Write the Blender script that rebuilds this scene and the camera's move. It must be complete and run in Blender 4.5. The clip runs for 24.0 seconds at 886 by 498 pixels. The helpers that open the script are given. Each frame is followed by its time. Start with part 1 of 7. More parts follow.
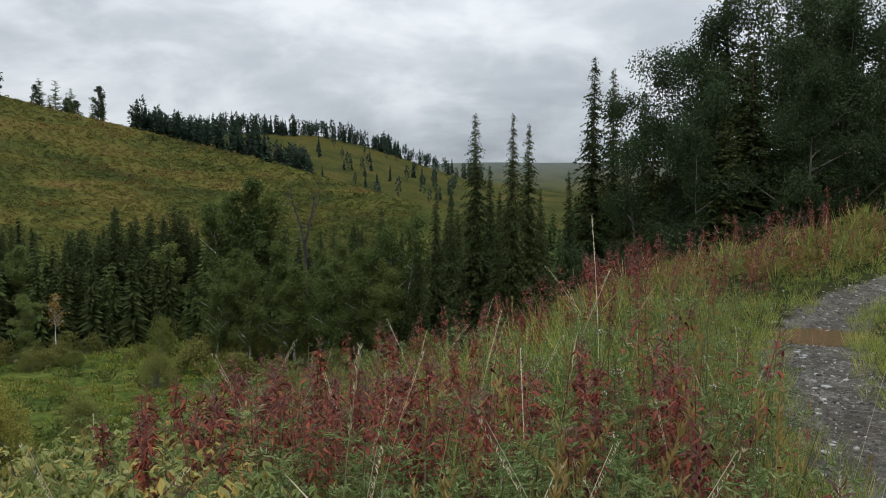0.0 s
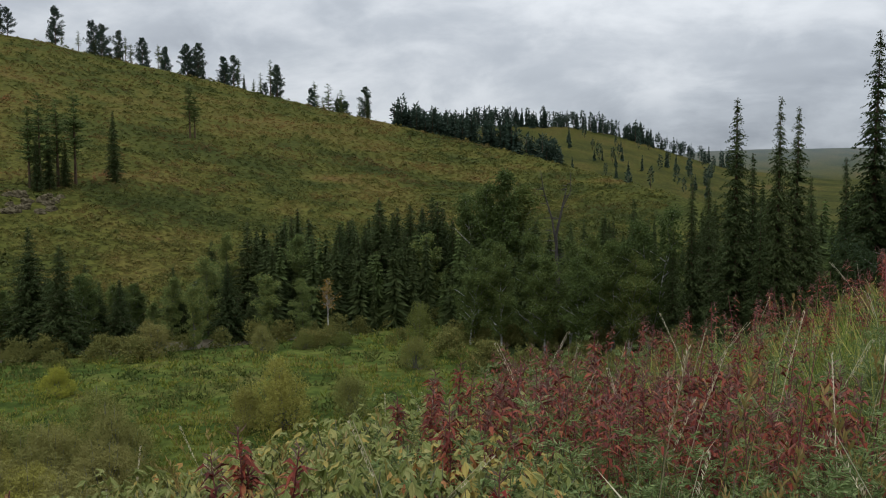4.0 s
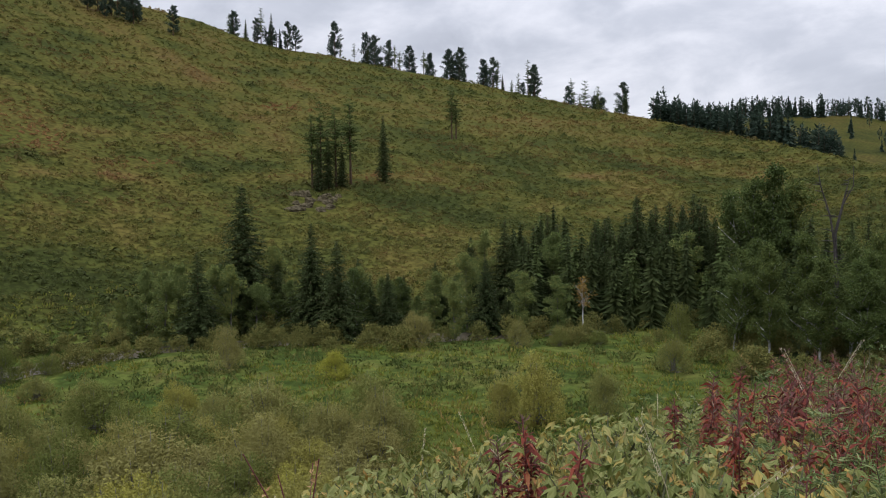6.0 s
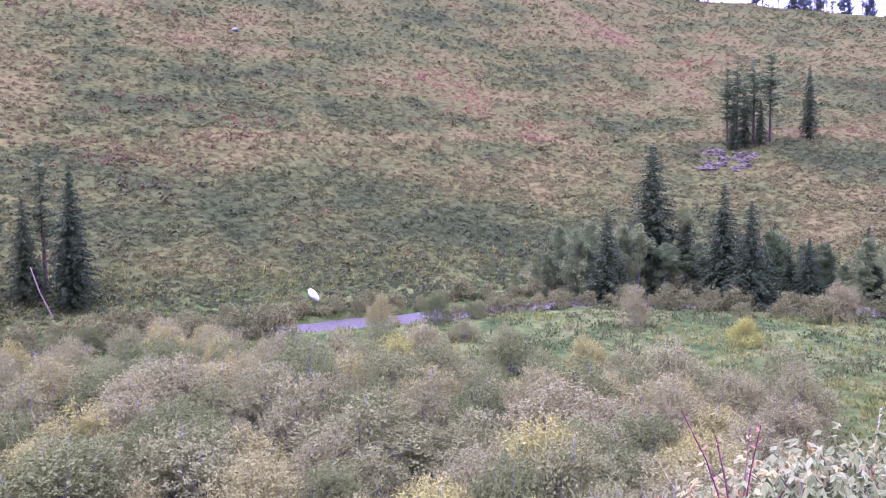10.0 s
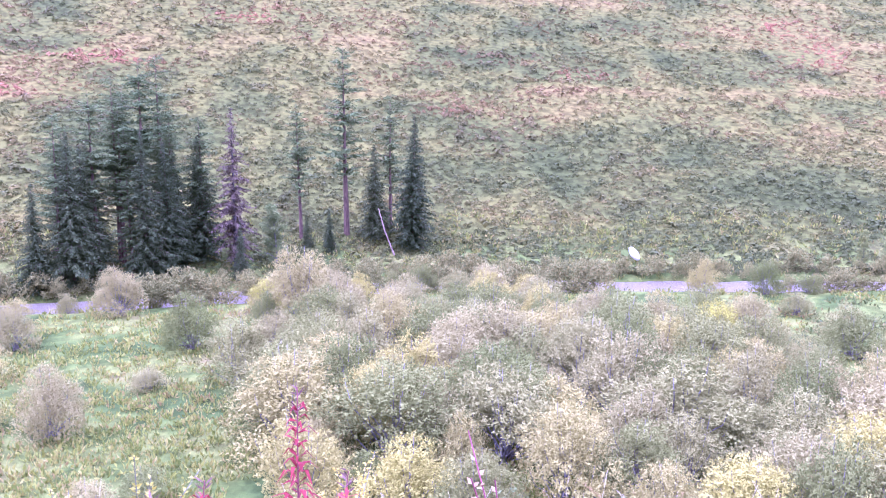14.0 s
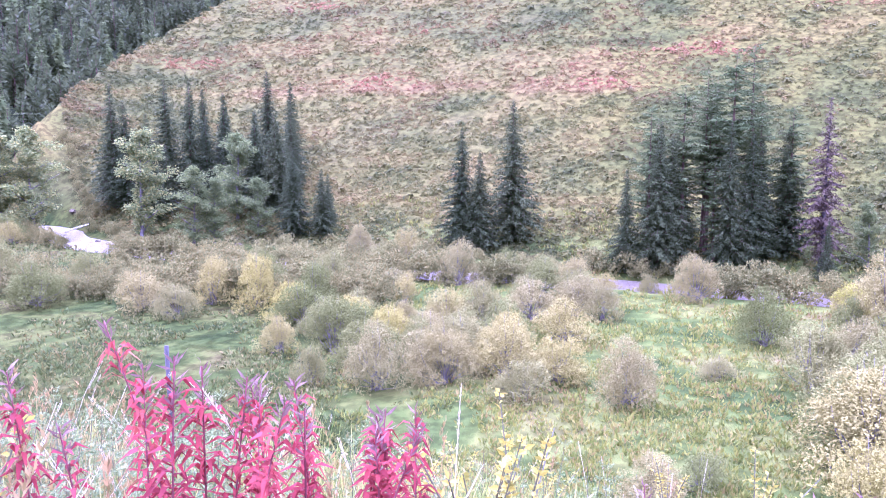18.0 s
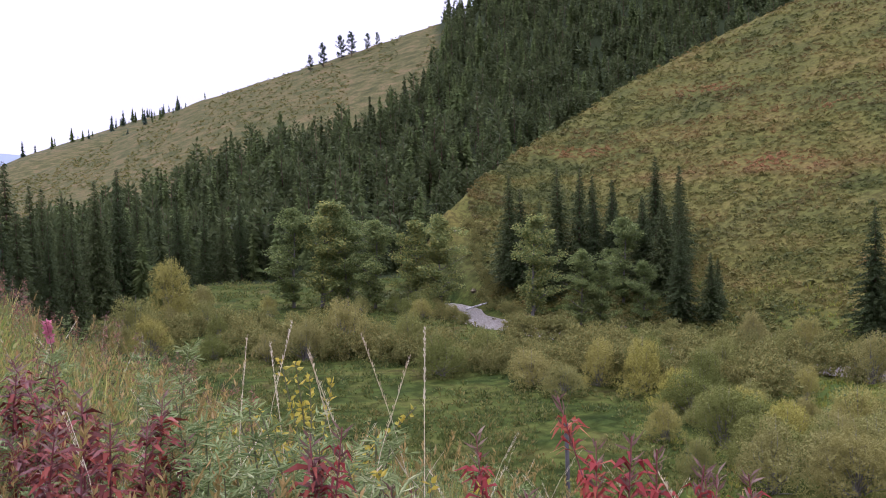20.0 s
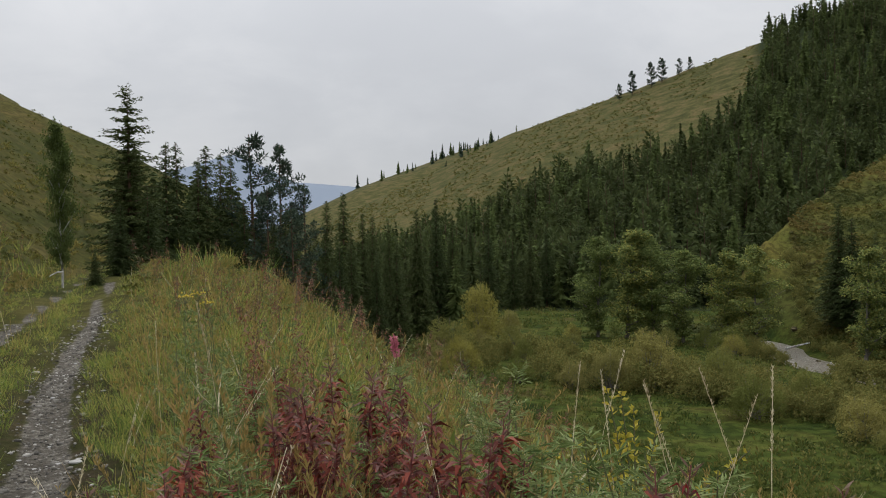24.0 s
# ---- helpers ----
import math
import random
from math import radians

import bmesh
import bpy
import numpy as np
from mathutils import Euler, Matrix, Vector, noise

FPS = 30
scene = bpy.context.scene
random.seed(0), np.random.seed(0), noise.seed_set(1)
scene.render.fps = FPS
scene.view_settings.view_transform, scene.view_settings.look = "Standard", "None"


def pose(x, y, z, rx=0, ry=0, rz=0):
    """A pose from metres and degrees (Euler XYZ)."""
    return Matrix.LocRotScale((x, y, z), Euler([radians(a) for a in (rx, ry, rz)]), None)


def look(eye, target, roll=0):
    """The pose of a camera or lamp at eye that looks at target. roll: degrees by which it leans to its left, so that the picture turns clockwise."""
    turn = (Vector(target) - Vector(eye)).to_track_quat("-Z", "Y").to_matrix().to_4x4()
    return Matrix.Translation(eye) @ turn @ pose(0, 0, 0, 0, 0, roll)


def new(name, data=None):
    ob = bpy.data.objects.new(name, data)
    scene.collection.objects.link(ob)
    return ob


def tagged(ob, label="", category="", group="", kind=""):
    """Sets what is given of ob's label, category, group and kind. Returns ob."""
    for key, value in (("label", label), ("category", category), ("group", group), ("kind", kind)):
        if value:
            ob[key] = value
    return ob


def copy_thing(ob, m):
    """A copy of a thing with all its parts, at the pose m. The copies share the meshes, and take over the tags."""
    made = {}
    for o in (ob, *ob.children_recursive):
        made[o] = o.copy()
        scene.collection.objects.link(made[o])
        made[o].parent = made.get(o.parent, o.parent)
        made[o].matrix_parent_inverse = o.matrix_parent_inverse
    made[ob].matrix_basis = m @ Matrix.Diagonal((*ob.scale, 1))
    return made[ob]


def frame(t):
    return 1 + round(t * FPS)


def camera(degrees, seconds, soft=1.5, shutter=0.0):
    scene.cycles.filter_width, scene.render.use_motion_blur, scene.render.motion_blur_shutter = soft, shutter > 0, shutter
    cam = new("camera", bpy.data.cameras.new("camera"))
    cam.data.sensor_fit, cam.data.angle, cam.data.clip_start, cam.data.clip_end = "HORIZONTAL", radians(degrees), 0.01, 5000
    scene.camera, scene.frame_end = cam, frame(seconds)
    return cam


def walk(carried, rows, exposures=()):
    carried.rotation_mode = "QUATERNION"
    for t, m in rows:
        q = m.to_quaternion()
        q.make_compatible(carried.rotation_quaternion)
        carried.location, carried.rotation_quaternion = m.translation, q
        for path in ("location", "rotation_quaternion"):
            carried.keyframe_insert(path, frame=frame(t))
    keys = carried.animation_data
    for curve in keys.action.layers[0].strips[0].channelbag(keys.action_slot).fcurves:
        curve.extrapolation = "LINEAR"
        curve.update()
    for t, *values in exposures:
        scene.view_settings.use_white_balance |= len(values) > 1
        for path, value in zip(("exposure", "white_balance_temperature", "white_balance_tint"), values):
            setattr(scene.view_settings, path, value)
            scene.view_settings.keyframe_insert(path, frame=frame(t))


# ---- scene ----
cam = camera(56.3, 24.0, 1.0)
PATH = [
    (0.0, pose(-0.008, -0.021, 1.599, 87.00, 0.00, 0.00)),
    (0.5, pose(-0.028, -0.022, 1.599, 86.51, 0.14, 2.02)),
    (1.0, pose(-0.059, -0.026, 1.599, 86.32, 0.14, 5.04)),
    (1.5, pose(-0.099, -0.033, 1.598, 86.28, 0.15, 8.83)),
    (3.5, pose(-0.162, -0.048, 1.598, 85.94, 0.15, 14.84)),
    (4.0, pose(-0.204, -0.027, 1.609, 86.44, 0.34, 17.09)),
    (4.5, pose(-0.207, -0.057, 1.625, 86.87, 1.32, 21.39)),
    (5.0, pose(-0.253, -0.060, 1.614, 87.01, 1.41, 25.78)),
    (5.5, pose(-0.255, -0.109, 1.615, 86.66, 0.97, 29.99)),
    (6.0, pose(-0.296, -0.116, 1.606, 86.44, 0.71, 34.57)),
    (6.5, pose(-0.315, -0.140, 1.602, 86.19, 0.58, 38.10)),
    (7.0, pose(-0.327, -0.150, 1.594, 85.82, 0.47, 41.32)),
    (7.5, pose(-0.344, -0.161, 1.593, 85.47, 0.30, 44.76)),
    (8.0, pose(-0.354, -0.163, 1.595, 85.52, 0.51, 47.75)),
    (8.5, pose(-0.378, -0.177, 1.612, 86.42, 1.39, 51.33)),
    (9.0, pose(-0.385, -0.196, 1.612, 86.58, 1.92, 55.92)),
    (9.5, pose(-0.392, -0.225, 1.601, 85.54, 1.69, 59.30)),
    (10.0, pose(-0.401, -0.253, 1.587, 84.13, 1.19, 62.24)),
    (10.5, pose(-0.401, -0.266, 1.580, 82.98, 1.05, 64.36)),
    (12.5, pose(-0.440, -0.337, 1.584, 80.34, 0.67, 72.59)),
    (13.0, pose(-0.461, -0.369, 1.589, 80.87, 0.79, 76.51)),
    (13.5, pose(-0.473, -0.400, 1.594, 81.23, 0.56, 80.42)),
    (14.0, pose(-0.483, -0.430, 1.597, 81.34, -0.01, 84.43)),
    (14.5, pose(-0.491, -0.452, 1.599, 81.07, -0.08, 87.57)),
    (15.0, pose(-0.495, -0.482, 1.601, 80.01, 0.76, 91.79)),
    (15.5, pose(-0.497, -0.512, 1.602, 79.31, 0.81, 95.57)),
    (16.0, pose(-0.494, -0.555, 1.602, 79.17, 0.42, 100.00)),
    (16.5, pose(-0.490, -0.598, 1.600, 79.29, 0.09, 103.66)),
    (17.0, pose(-0.482, -0.650, 1.600, 79.55, -0.18, 108.75)),
    (17.5, pose(-0.459, -0.703, 1.600, 79.90, -0.26, 114.65)),
    (18.0, pose(-0.421, -0.769, 1.600, 80.78, 0.22, 123.19)),
    (18.5, pose(-0.382, -0.819, 1.598, 81.88, 1.26, 130.29)),
    (19.0, pose(-0.337, -0.866, 1.596, 83.81, 2.10, 137.48)),
    (19.5, pose(-0.288, -0.902, 1.600, 85.49, 2.14, 143.65)),
    (21.5, pose(-0.135, -0.970, 1.604, 89.80, 0.61, 162.67)),
    (22.0, pose(-0.120, -0.981, 1.602, 89.89, 0.83, 165.45)),
    (22.5, pose(-0.120, -0.988, 1.597, 89.92, 0.97, 167.29)),
    (23.0, pose(-0.119, -0.993, 1.599, 89.92, 1.12, 168.68)),
    (23.5, pose(-0.118, -0.996, 1.601, 89.75, 1.15, 169.54)),
    (24.0, pose(-0.113, -1.001, 1.599, 89.50, 1.06, 170.14)),
]
EXPOSURES = [(0.0, -0.24, 6150, 8), (1.5, -0.28, 6150, 8), (4.0, -0.36, 6100, 9), (5.0, -0.40, 6080, 11), (6.0, -0.1, 6050, 15), (7.0, 0.16, 5850, 18), (8.0, 0.48, 5180, 30), (9.0, 0.36, 4920, 56), (10.0, 1.66, 4720, 81), (12.5, 2.4, 4620, 82), (13.0, 2.45, 4620, 82), (14.0, 2.58, 4610, 82), (16.0, 2.46, 4620, 81), (17.5, 2.65, 4650, 79), (18.2, 2.6, 4700, 79), (19.0, 2.0, 5060, 73), (19.5, 1.5, 5300, 56), (21.5, -1.0, 6400, 9), (22.0, -0.78, 6400, 9), (23.0, -0.16, 6500, 10), (24.0, -0.10, 6500, 11)]
walk(cam, PATH, EXPOSURES)

# ---- world and light ----
SUN_DIR = (-0.05, -0.6, 0.8)
world = bpy.data.worlds.new("overcast_sky")
scene.world = world
world.use_nodes = True


def sky_nodes(tree):
    n, l = tree.nodes, tree.links
    n.clear()
    out, bg = n.new("ShaderNodeOutputWorld"), n.new("ShaderNodeBackground")
    co = n.new("ShaderNodeTexCoord")
    sep = n.new("ShaderNodeSeparateXYZ")
    l.new(co.outputs["Generated"], sep.inputs[0])

    def calc(op, a, b=None, c=None):
        m = n.new("ShaderNodeMath")
        m.operation = op
        for i, v in enumerate((a, b, c)):
            if v is None:
                continue
            if isinstance(v, (int, float)):
                m.inputs[i].default_value = v
            else:
                l.new(v, m.inputs[i])
        return m.outputs[0]

    up = calc("MAXIMUM", sep.outputs[2], 0.0)
    den = calc("ADD", up, 0.34)
    flat = n.new("ShaderNodeCombineXYZ")
    l.new(calc("DIVIDE", sep.outputs[0], den), flat.inputs[0])
    l.new(calc("DIVIDE", sep.outputs[1], den), flat.inputs[1])
    flat.inputs[2].default_value = 0.7

    def cloud(scale, detail, rough, dist, lo, hi):
        t = n.new("ShaderNodeTexNoise")
        t.inputs["Scale"].default_value = scale
        t.inputs["Detail"].default_value = detail
        t.inputs["Roughness"].default_value = rough
        t.inputs["Distortion"].default_value = dist
        l.new(flat.outputs[0], t.inputs["Vector"])
        m = n.new("ShaderNodeMapRange")
        m.interpolation_type = "SMOOTHSTEP"
        m.inputs["From Min"].default_value = lo
        m.inputs["From Max"].default_value = hi
        l.new(t.outputs["Fac"], m.inputs["Value"])
        return m.outputs[0]

    big = cloud(0.95, 5, 0.5, 0.2, 0.34, 0.66)
    fine = cloud(3.4, 9, 0.56, 0.25, 0.34, 0.70)
    # broken cloud upstream, an even sheet downstream
    broken = n.new("ShaderNodeMapRange")
    broken.interpolation_type = "SMOOTHSTEP"
    for k, v in (("From Min", -0.85), ("From Max", 0.55), ("To Min", 0.22), ("To Max", 1.0)):
        broken.inputs[k].default_value = v
    l.new(sep.outputs[1], broken.inputs["Value"])
    tone = calc("MULTIPLY_ADD", fine, 0.45, calc("MULTIPLY", big, 0.55))
    lit = calc("MULTIPLY_ADD", calc("SUBTRACT", tone, 0.52), broken.outputs[0], 0.54)
    ramp = n.new("ShaderNodeValToRGB")
    e = ramp.color_ramp.elements
    e[0].position, e[0].color = 0.05, (0.42, 0.44, 0.475, 1)
    e[1].position, e[1].color = 0.95, (0.98, 0.98, 0.975, 1)
    mid = e.new(0.5)
    mid.color = (0.66, 0.68, 0.705, 1)
    l.new(lit, ramp.inputs[0])
    sky = n.new("ShaderNodeTexSky")
    sky.sky_type, sky.sun_disc = "NISHITA", False
    sky.sun_elevation, sky.sun_rotation = 0.927, 3.225
    thin = n.new("ShaderNodeVectorMath")
    thin.operation = "SCALE"
    thin.inputs["Scale"].default_value = 0.08
    l.new(sky.outputs[0], thin.inputs[0])
    mix = n.new("ShaderNodeMix")
    mix.data_type = "RGBA"
    mix.inputs[0].default_value = 0.93
    l.new(thin.outputs[0], mix.inputs[6])
    l.new(ramp.outputs[0], mix.inputs[7])
    l.new(mix.outputs[2], bg.inputs["Color"])
    # an overcast sky is brightest overhead
    # and a little brighter towards the hidden sun
    side = calc("MULTIPLY_ADD", sep.outputs[0], 0.04, calc("MULTIPLY_ADD", sep.outputs[1], 0.05, 1.0))
    l.new(calc("MULTIPLY", calc("MULTIPLY_ADD", calc("POWER", up, 2.0), 2.9, 0.95), side), bg.inputs["Strength"])
    l.new(bg.outputs[0], out.inputs["Surface"])


sky_nodes(world.node_tree)
sun = new("sun", bpy.data.lights.new("sun", "SUN"))
sun.data.energy, sun.data.angle, sun.data.color = 1.1, radians(20), (1.0, 0.97, 0.92)
sun.matrix_world = look(SUN_DIR, (0, 0, 0))

# ---- lie of the land ----
EYE = 1.6
FLOOR = -12.0


def knots(a, pairs):
    p = np.array(pairs, float).reshape(-1, 2)
    return np.interp(a, p[:, 0], p[:, 1])


def hash_noise(x, y, seed=0):
    """Smooth value noise, vectorised."""
    xi, yi = np.floor(x), np.floor(y)
    fx, fy = x - xi, y - yi
    fx, fy = fx * fx * (3 - 2 * fx), fy * fy * (3 - 2 * fy)

    def h(i, j):
        v = np.sin(i * 127.1 + j * 311.7 + seed * 74.7) * 43758.5453
        return v - np.floor(v)

    return (h(xi, yi) * (1 - fx) + h(xi + 1, yi) * fx) * (1 - fy) + (h(xi, yi + 1) * (1 - fx) + h(xi + 1, yi + 1) * fx) * fy - 0.5


def fbm(x, y, seed=0, n=4):
    s, a = 0, 1.0
    for i in range(n):
        s = s + a * hash_noise(x * 2 ** i + 17.3 * i, y * 2 ** i - 9.1 * i, seed + i)
        a *= 0.5
    return s


# rows of river course: x, y on the valley floor
RIVER = np.array([(-120, -190), (-84, -140), (-61, -100), (-54, -78), (-58, -50), (-65, -22.5), (-70.5, 4), (-68.8, 22.5), (-68, 31), (-65.5, 49), (-51, 64), (-30, 86), (-14, 112), (-6, 150), (4, 220)], float)
# west wheel track; the east one runs 1.5 m beside it
RUT = np.array([(30, 42), (17.5, 25.5), (10.3, 17.1), (6.5, 13.1), (4.75, 10.3), (3.7, 8.1), (3.2, 6.6), (2.7, 4.3), (2.1, 1.5), (1.6, -2), (1.5, -5), (1.65, -6.8), (2.5, -10.3), (3.25, -13.9), (4.35, -20.3), (5.4, -25.5), (6.6, -32), (7.9, -40), (9.2, -49), (12, -62)], float)


def smooth_line(p, n=6):
    """Catmull-Rom through the rows of p."""
    q = np.vstack([2 * p[0] - p[1], p, 2 * p[-1] - p[-2]])
    out = []
    for i in range(1, len(q) - 2):
        t = np.linspace(0, 1, n, endpoint=False)[:, None]
        a, b, c, d = q[i - 1], q[i], q[i + 1], q[i + 2]
        out.append(0.5 * (2 * b + (c - a) * t + (2 * a - 5 * b + 4 * c - d) * t * t + (3 * b - a - 3 * c + d) * t ** 3))
    return np.vstack(out + [p[-1:]])


RIVER_LINE, RUT_LINE = smooth_line(RIVER), smooth_line(RUT)
_g = np.gradient(RUT_LINE, axis=0)
_g /= np.linalg.norm(_g, axis=1)[:, None]
RUT_EAST = RUT_LINE + np.stack([-_g[:, 1], _g[:, 0]], 1) * 1.55


def off_line(x, y, line):
    """Distance from a polyline, where it is less than some 20 m."""
    x, y = np.asarray(x, float), np.asarray(y, float)
    best = np.full(x.shape, 1e9)
    (x0, y0), (x1, y1) = line.min(0) - 20, line.max(0) + 20
    near = (x > x0) & (x < x1) & (y > y0) & (y < y1)
    px, py = x[near], y[near]
    got = np.full(px.shape, 1e9)
    for (ax, ay), (bx, by) in zip(line[:-1], line[1:]):
        dx, dy = bx - ax, by - ay
        t = np.clip(((px - ax) * dx + (py - ay) * dy) / (dx * dx + dy * dy), 0, 1)
        got = np.minimum(got, np.hypot(px - ax - t * dx, py - ay - t * dy))
    best[near] = got
    return best


def hill(a, r, el, crest, toe, power, back=0.22, base=FLOOR):
    """A hillside that climbs from its toe to a crest seen at an elevation el, and falls behind it."""
    top = EYE + crest * np.tan(np.radians(el))
    u = np.clip((r - toe) / (crest - toe), 0, None)
    z = base + (top - base) * np.minimum(u, 1) ** power
    z = z - back * np.clip(r - crest, 0, None)
    return np.where(u > 0, z, base - 60)


def polar(x, y):
    a = np.degrees(np.arctan2(-x, y)) % 360
    return np.where(a > 330, a - 360, a), np.hypot(x, y)


def hill_parts(a, r):
    far = hill(a, r, knots(a, [-30, -2, -6, -2, 3, 0.6, 11, 2.9, 18, 4.5, 25, 6, 32, 7.7, 38, 8.8, 45, 9.95, 47, 10.3, 49, 10.95, 51, 11.6, 53, 12.05, 56, 12.5, 65, 14.5, 80, 17, 100, 17.5, 115, 15.5, 124, 12.8, 131, 10.3, 136.5, 7.9, 140.5, 5.6, 144.4, 3.4, 147, 1.7, 149.5, -0.6, 152, -5, 156, -14]),
               knots(a, [-30, 160, 3, 190, 18, 280, 32, 330, 50, 350, 75, 330, 110, 300, 131, 230, 140, 190, 149, 138, 156, 130]),
               knots(a, [-30, 120, 3, 118, 19, 104, 36, 88, 54, 85.5, 66, 78.5, 76, 76, 85, 75.5, 97, 74.5, 109, 73, 118, 78, 130, 85, 144, 102, 149, 118, 156, 124]), 1.12)
    up = hill(a, r, knots(a, [-30, 1, -8, 1, -2, 1.7, 1, 2.7, 3.3, 3.5, 5.6, 4.2, 8.6, 4.8, 13, 4.9, 20, 4.9, 30, 4, 40, -5]), 560, 230, 1.0)
    upfar = hill(a, r, knots(a, [-30, 3.4, -10, 3.0, 0, 3.0, 6, 2.2, 20, 1, 30, -5]), 1500, 700, 1.0)
    down = hill(a, r, knots(a, [112, -20, 122, 12, 136, 14.4, 144, 13.6, 147, 12.8, 150.5, 11.9, 154, 10.8, 158, 9.6, 161.6, 8.5, 165.5, 7.3, 169.4, 5.4, 172, 4.2, 175, 2.9, 178, 1.4, 182, -1, 190, -10]),
                knots(a, [120, 380, 150, 420, 165, 520, 176, 640]), knots(a, [130, 220, 140, 200, 148, 172, 160, 175, 176, 230]), 1.05)
    downfar = hill(a, r, knots(a, [140, -20, 158, 7, 165, 7.3, 169.4, 6.1, 173, 4.9, 176, 3.8, 178, 2.8, 182, 1, 190, -5]), 950, 600, 1.0)
    blue = hill(a, r, knots(a, [120, -5, 150, 2.5, 165, 3, 172, 3.4, 176, 3.9, 180.3, 4.2, 182, 5.2, 184, 6.3, 185.3, 6.0, 187, 5.4, 191, 4.5, 200, 4.5, 220, 3, 240, 2, 300, 1]), 4100, 3000, 0.9, 0.1)
    own = hill(a, r, knots(a, [180, -8, 184, 0.8, 186, 3.3, 188.3, 4.7, 191.2, 6.3, 195, 8.0, 198, 9.3, 205, 11.5, 215, 14, 230, 16, 260, 16, 300, -10]), 190, 66, 1.0, 0.3)
    return far, up, upfar, down, downfar, blue, own


EDGE_R = [-30, 34, -20, 26, -12, 20, -5, 15, 3, 11, 11, 8, 18, 6, 28, 4.6, 48, 3.8, 100, 3.8, 130, 5, 147, 7, 154, 8, 162, 10, 166, 14, 170, 18, 173.5, 22, 177, 28, 181, 35, 185, 41, 188, 45, 192, 50, 197, 300, 260, 400, 326, 400, 330, 40]
EDGE_Z = [-30, 1.5, -20, 0.2, -12, -0.5, -5, -1, 3, -1, 11, -0.75, 18, -0.55, 28, -0.55, 48, -0.65, 100, -0.7, 130, -0.9, 147, -1.3, 154, -1.3, 162, -1.5, 166, -1.8, 170, -1.6, 173.5, -1.6, 177, -1.2, 181, -0.1, 185, 0.9, 188, 0.7, 192, 0.5, 197, 0, 330, 0]


def ground(x, y):
    x, y = np.asarray(x, float), np.asarray(y, float)
    a, r = polar(x, y)
    re, ze = knots(a, EDGE_R), knots(a, EDGE_Z)
    over = np.clip(r - re, 0, None)
    near = np.where(r < re, ze * (r / re) ** np.where(a < -10, 3.0, 1.5), ze - 0.58 * over * over / (over + 1.5))
    floor = FLOOR + 0.25 * fbm(x / 14, y / 14, 3)
    k = 1.5
    hsm = np.clip(0.5 + 0.5 * (near - floor) / k, 0, 1)
    z = floor * (1 - hsm) + near * hsm + k * hsm * (1 - hsm)
    # own hillside above the track
    tx = np.interp(y, RUT[::-1, 1], RUT[::-1, 0]) + 1.5 + np.clip(y - 50, 0, None) * 0.55 + np.clip(-y - 62, 0, None) * 0.02
    up = np.clip(x - tx - 1.6, 0, None)
    z = z + 100 * np.tanh(0.80 * up * up / (up + 2.0) / 100) * np.clip(2.2 - r / 400, 0, 1)
    for h in hill_parts(a, r):
        rough = np.clip((h - FLOOR) / 10, 0, 1) * (0.004 * r) * fbm(x / (0.16 * r + 4), y / (0.16 * r + 4), 11, 3)
        z = np.maximum(z, h + rough)
    close = np.clip(1.5 - r / 120, 0, 1)
    z = z + close * 0.12 * fbm(x / 1.7, y / 1.7, 5, 3) * np.clip(r / 2, 0, 1)
    bed = off_line(x, y, RIVER_LINE)
    z = z - 1.3 * np.clip(1.3 - bed / 3.0, 0, 1) * np.clip(1 - (z - FLOOR) / 6, 0, 1)
    rut = np.minimum(off_line(x, y, RUT_LINE), off_line(x, y, RUT_EAST))
    z = z - 0.09 * np.exp(-(rut / 0.45) ** 2) * np.clip(1.4 - r / 60, 0, 1)
    return z


PUDDLE_AT = (4.68, 10.15)
_raw = ground
_level = float(_raw(np.array([PUDDLE_AT[0]]), np.array([PUDDLE_AT[1]]))[0])


def ground(x, y):
    """The lie of the land with the puddle's hollow levelled into the track."""
    z = _raw(x, y)
    q = np.hypot(np.asarray(x) - PUDDLE_AT[0], np.asarray(y) - PUDDLE_AT[1])
    w = np.exp(-(q / 1.8) ** 6)
    return z * (1 - w) + w * (_level - 0.07 * np.exp(-(q / 0.75) ** 4))


def gz(x, y):
    return float(ground(np.array([x]), np.array([y]))[0])


def spot(az, d):
    """Plan position from a bearing (degrees to the left of +y) and a distance."""
    return -math.sin(radians(az)) * d, math.cos(radians(az)) * d


# fireweed and rusty patches on the far slope: bearing, height above the eye's ground, reach along, reach up
DRIFTS = [(63, 19, 9, 3.2), (60.5, 13, 8, 3), (54.5, 8.5, 7, 1.6), (105, 11, 8, 1.8), (110, 12, 9, 2.2), (112, 6, 10, 1.2), (128.8, 11, 6, 1.6), (125, 17, 7, 2.2), (128, 6.7, 7, 1.4), (131.5, 24, 8, 2.2), (140, 11, 9, 1.5), (97, 20, 10, 2.0), (85, 3, 6, 1.0), (75, 9, 8, 1.2), (118, 9, 8, 1.2), (45, 26, 9, 2.0), (40, 5, 8, 1.4)]
# a pale grassy rib that comes down the slope
RIB = np.array([(-262, 170), (-216, 161), (-178, 152), (-147, 140), (-127, 127), (-112, 118)], float)


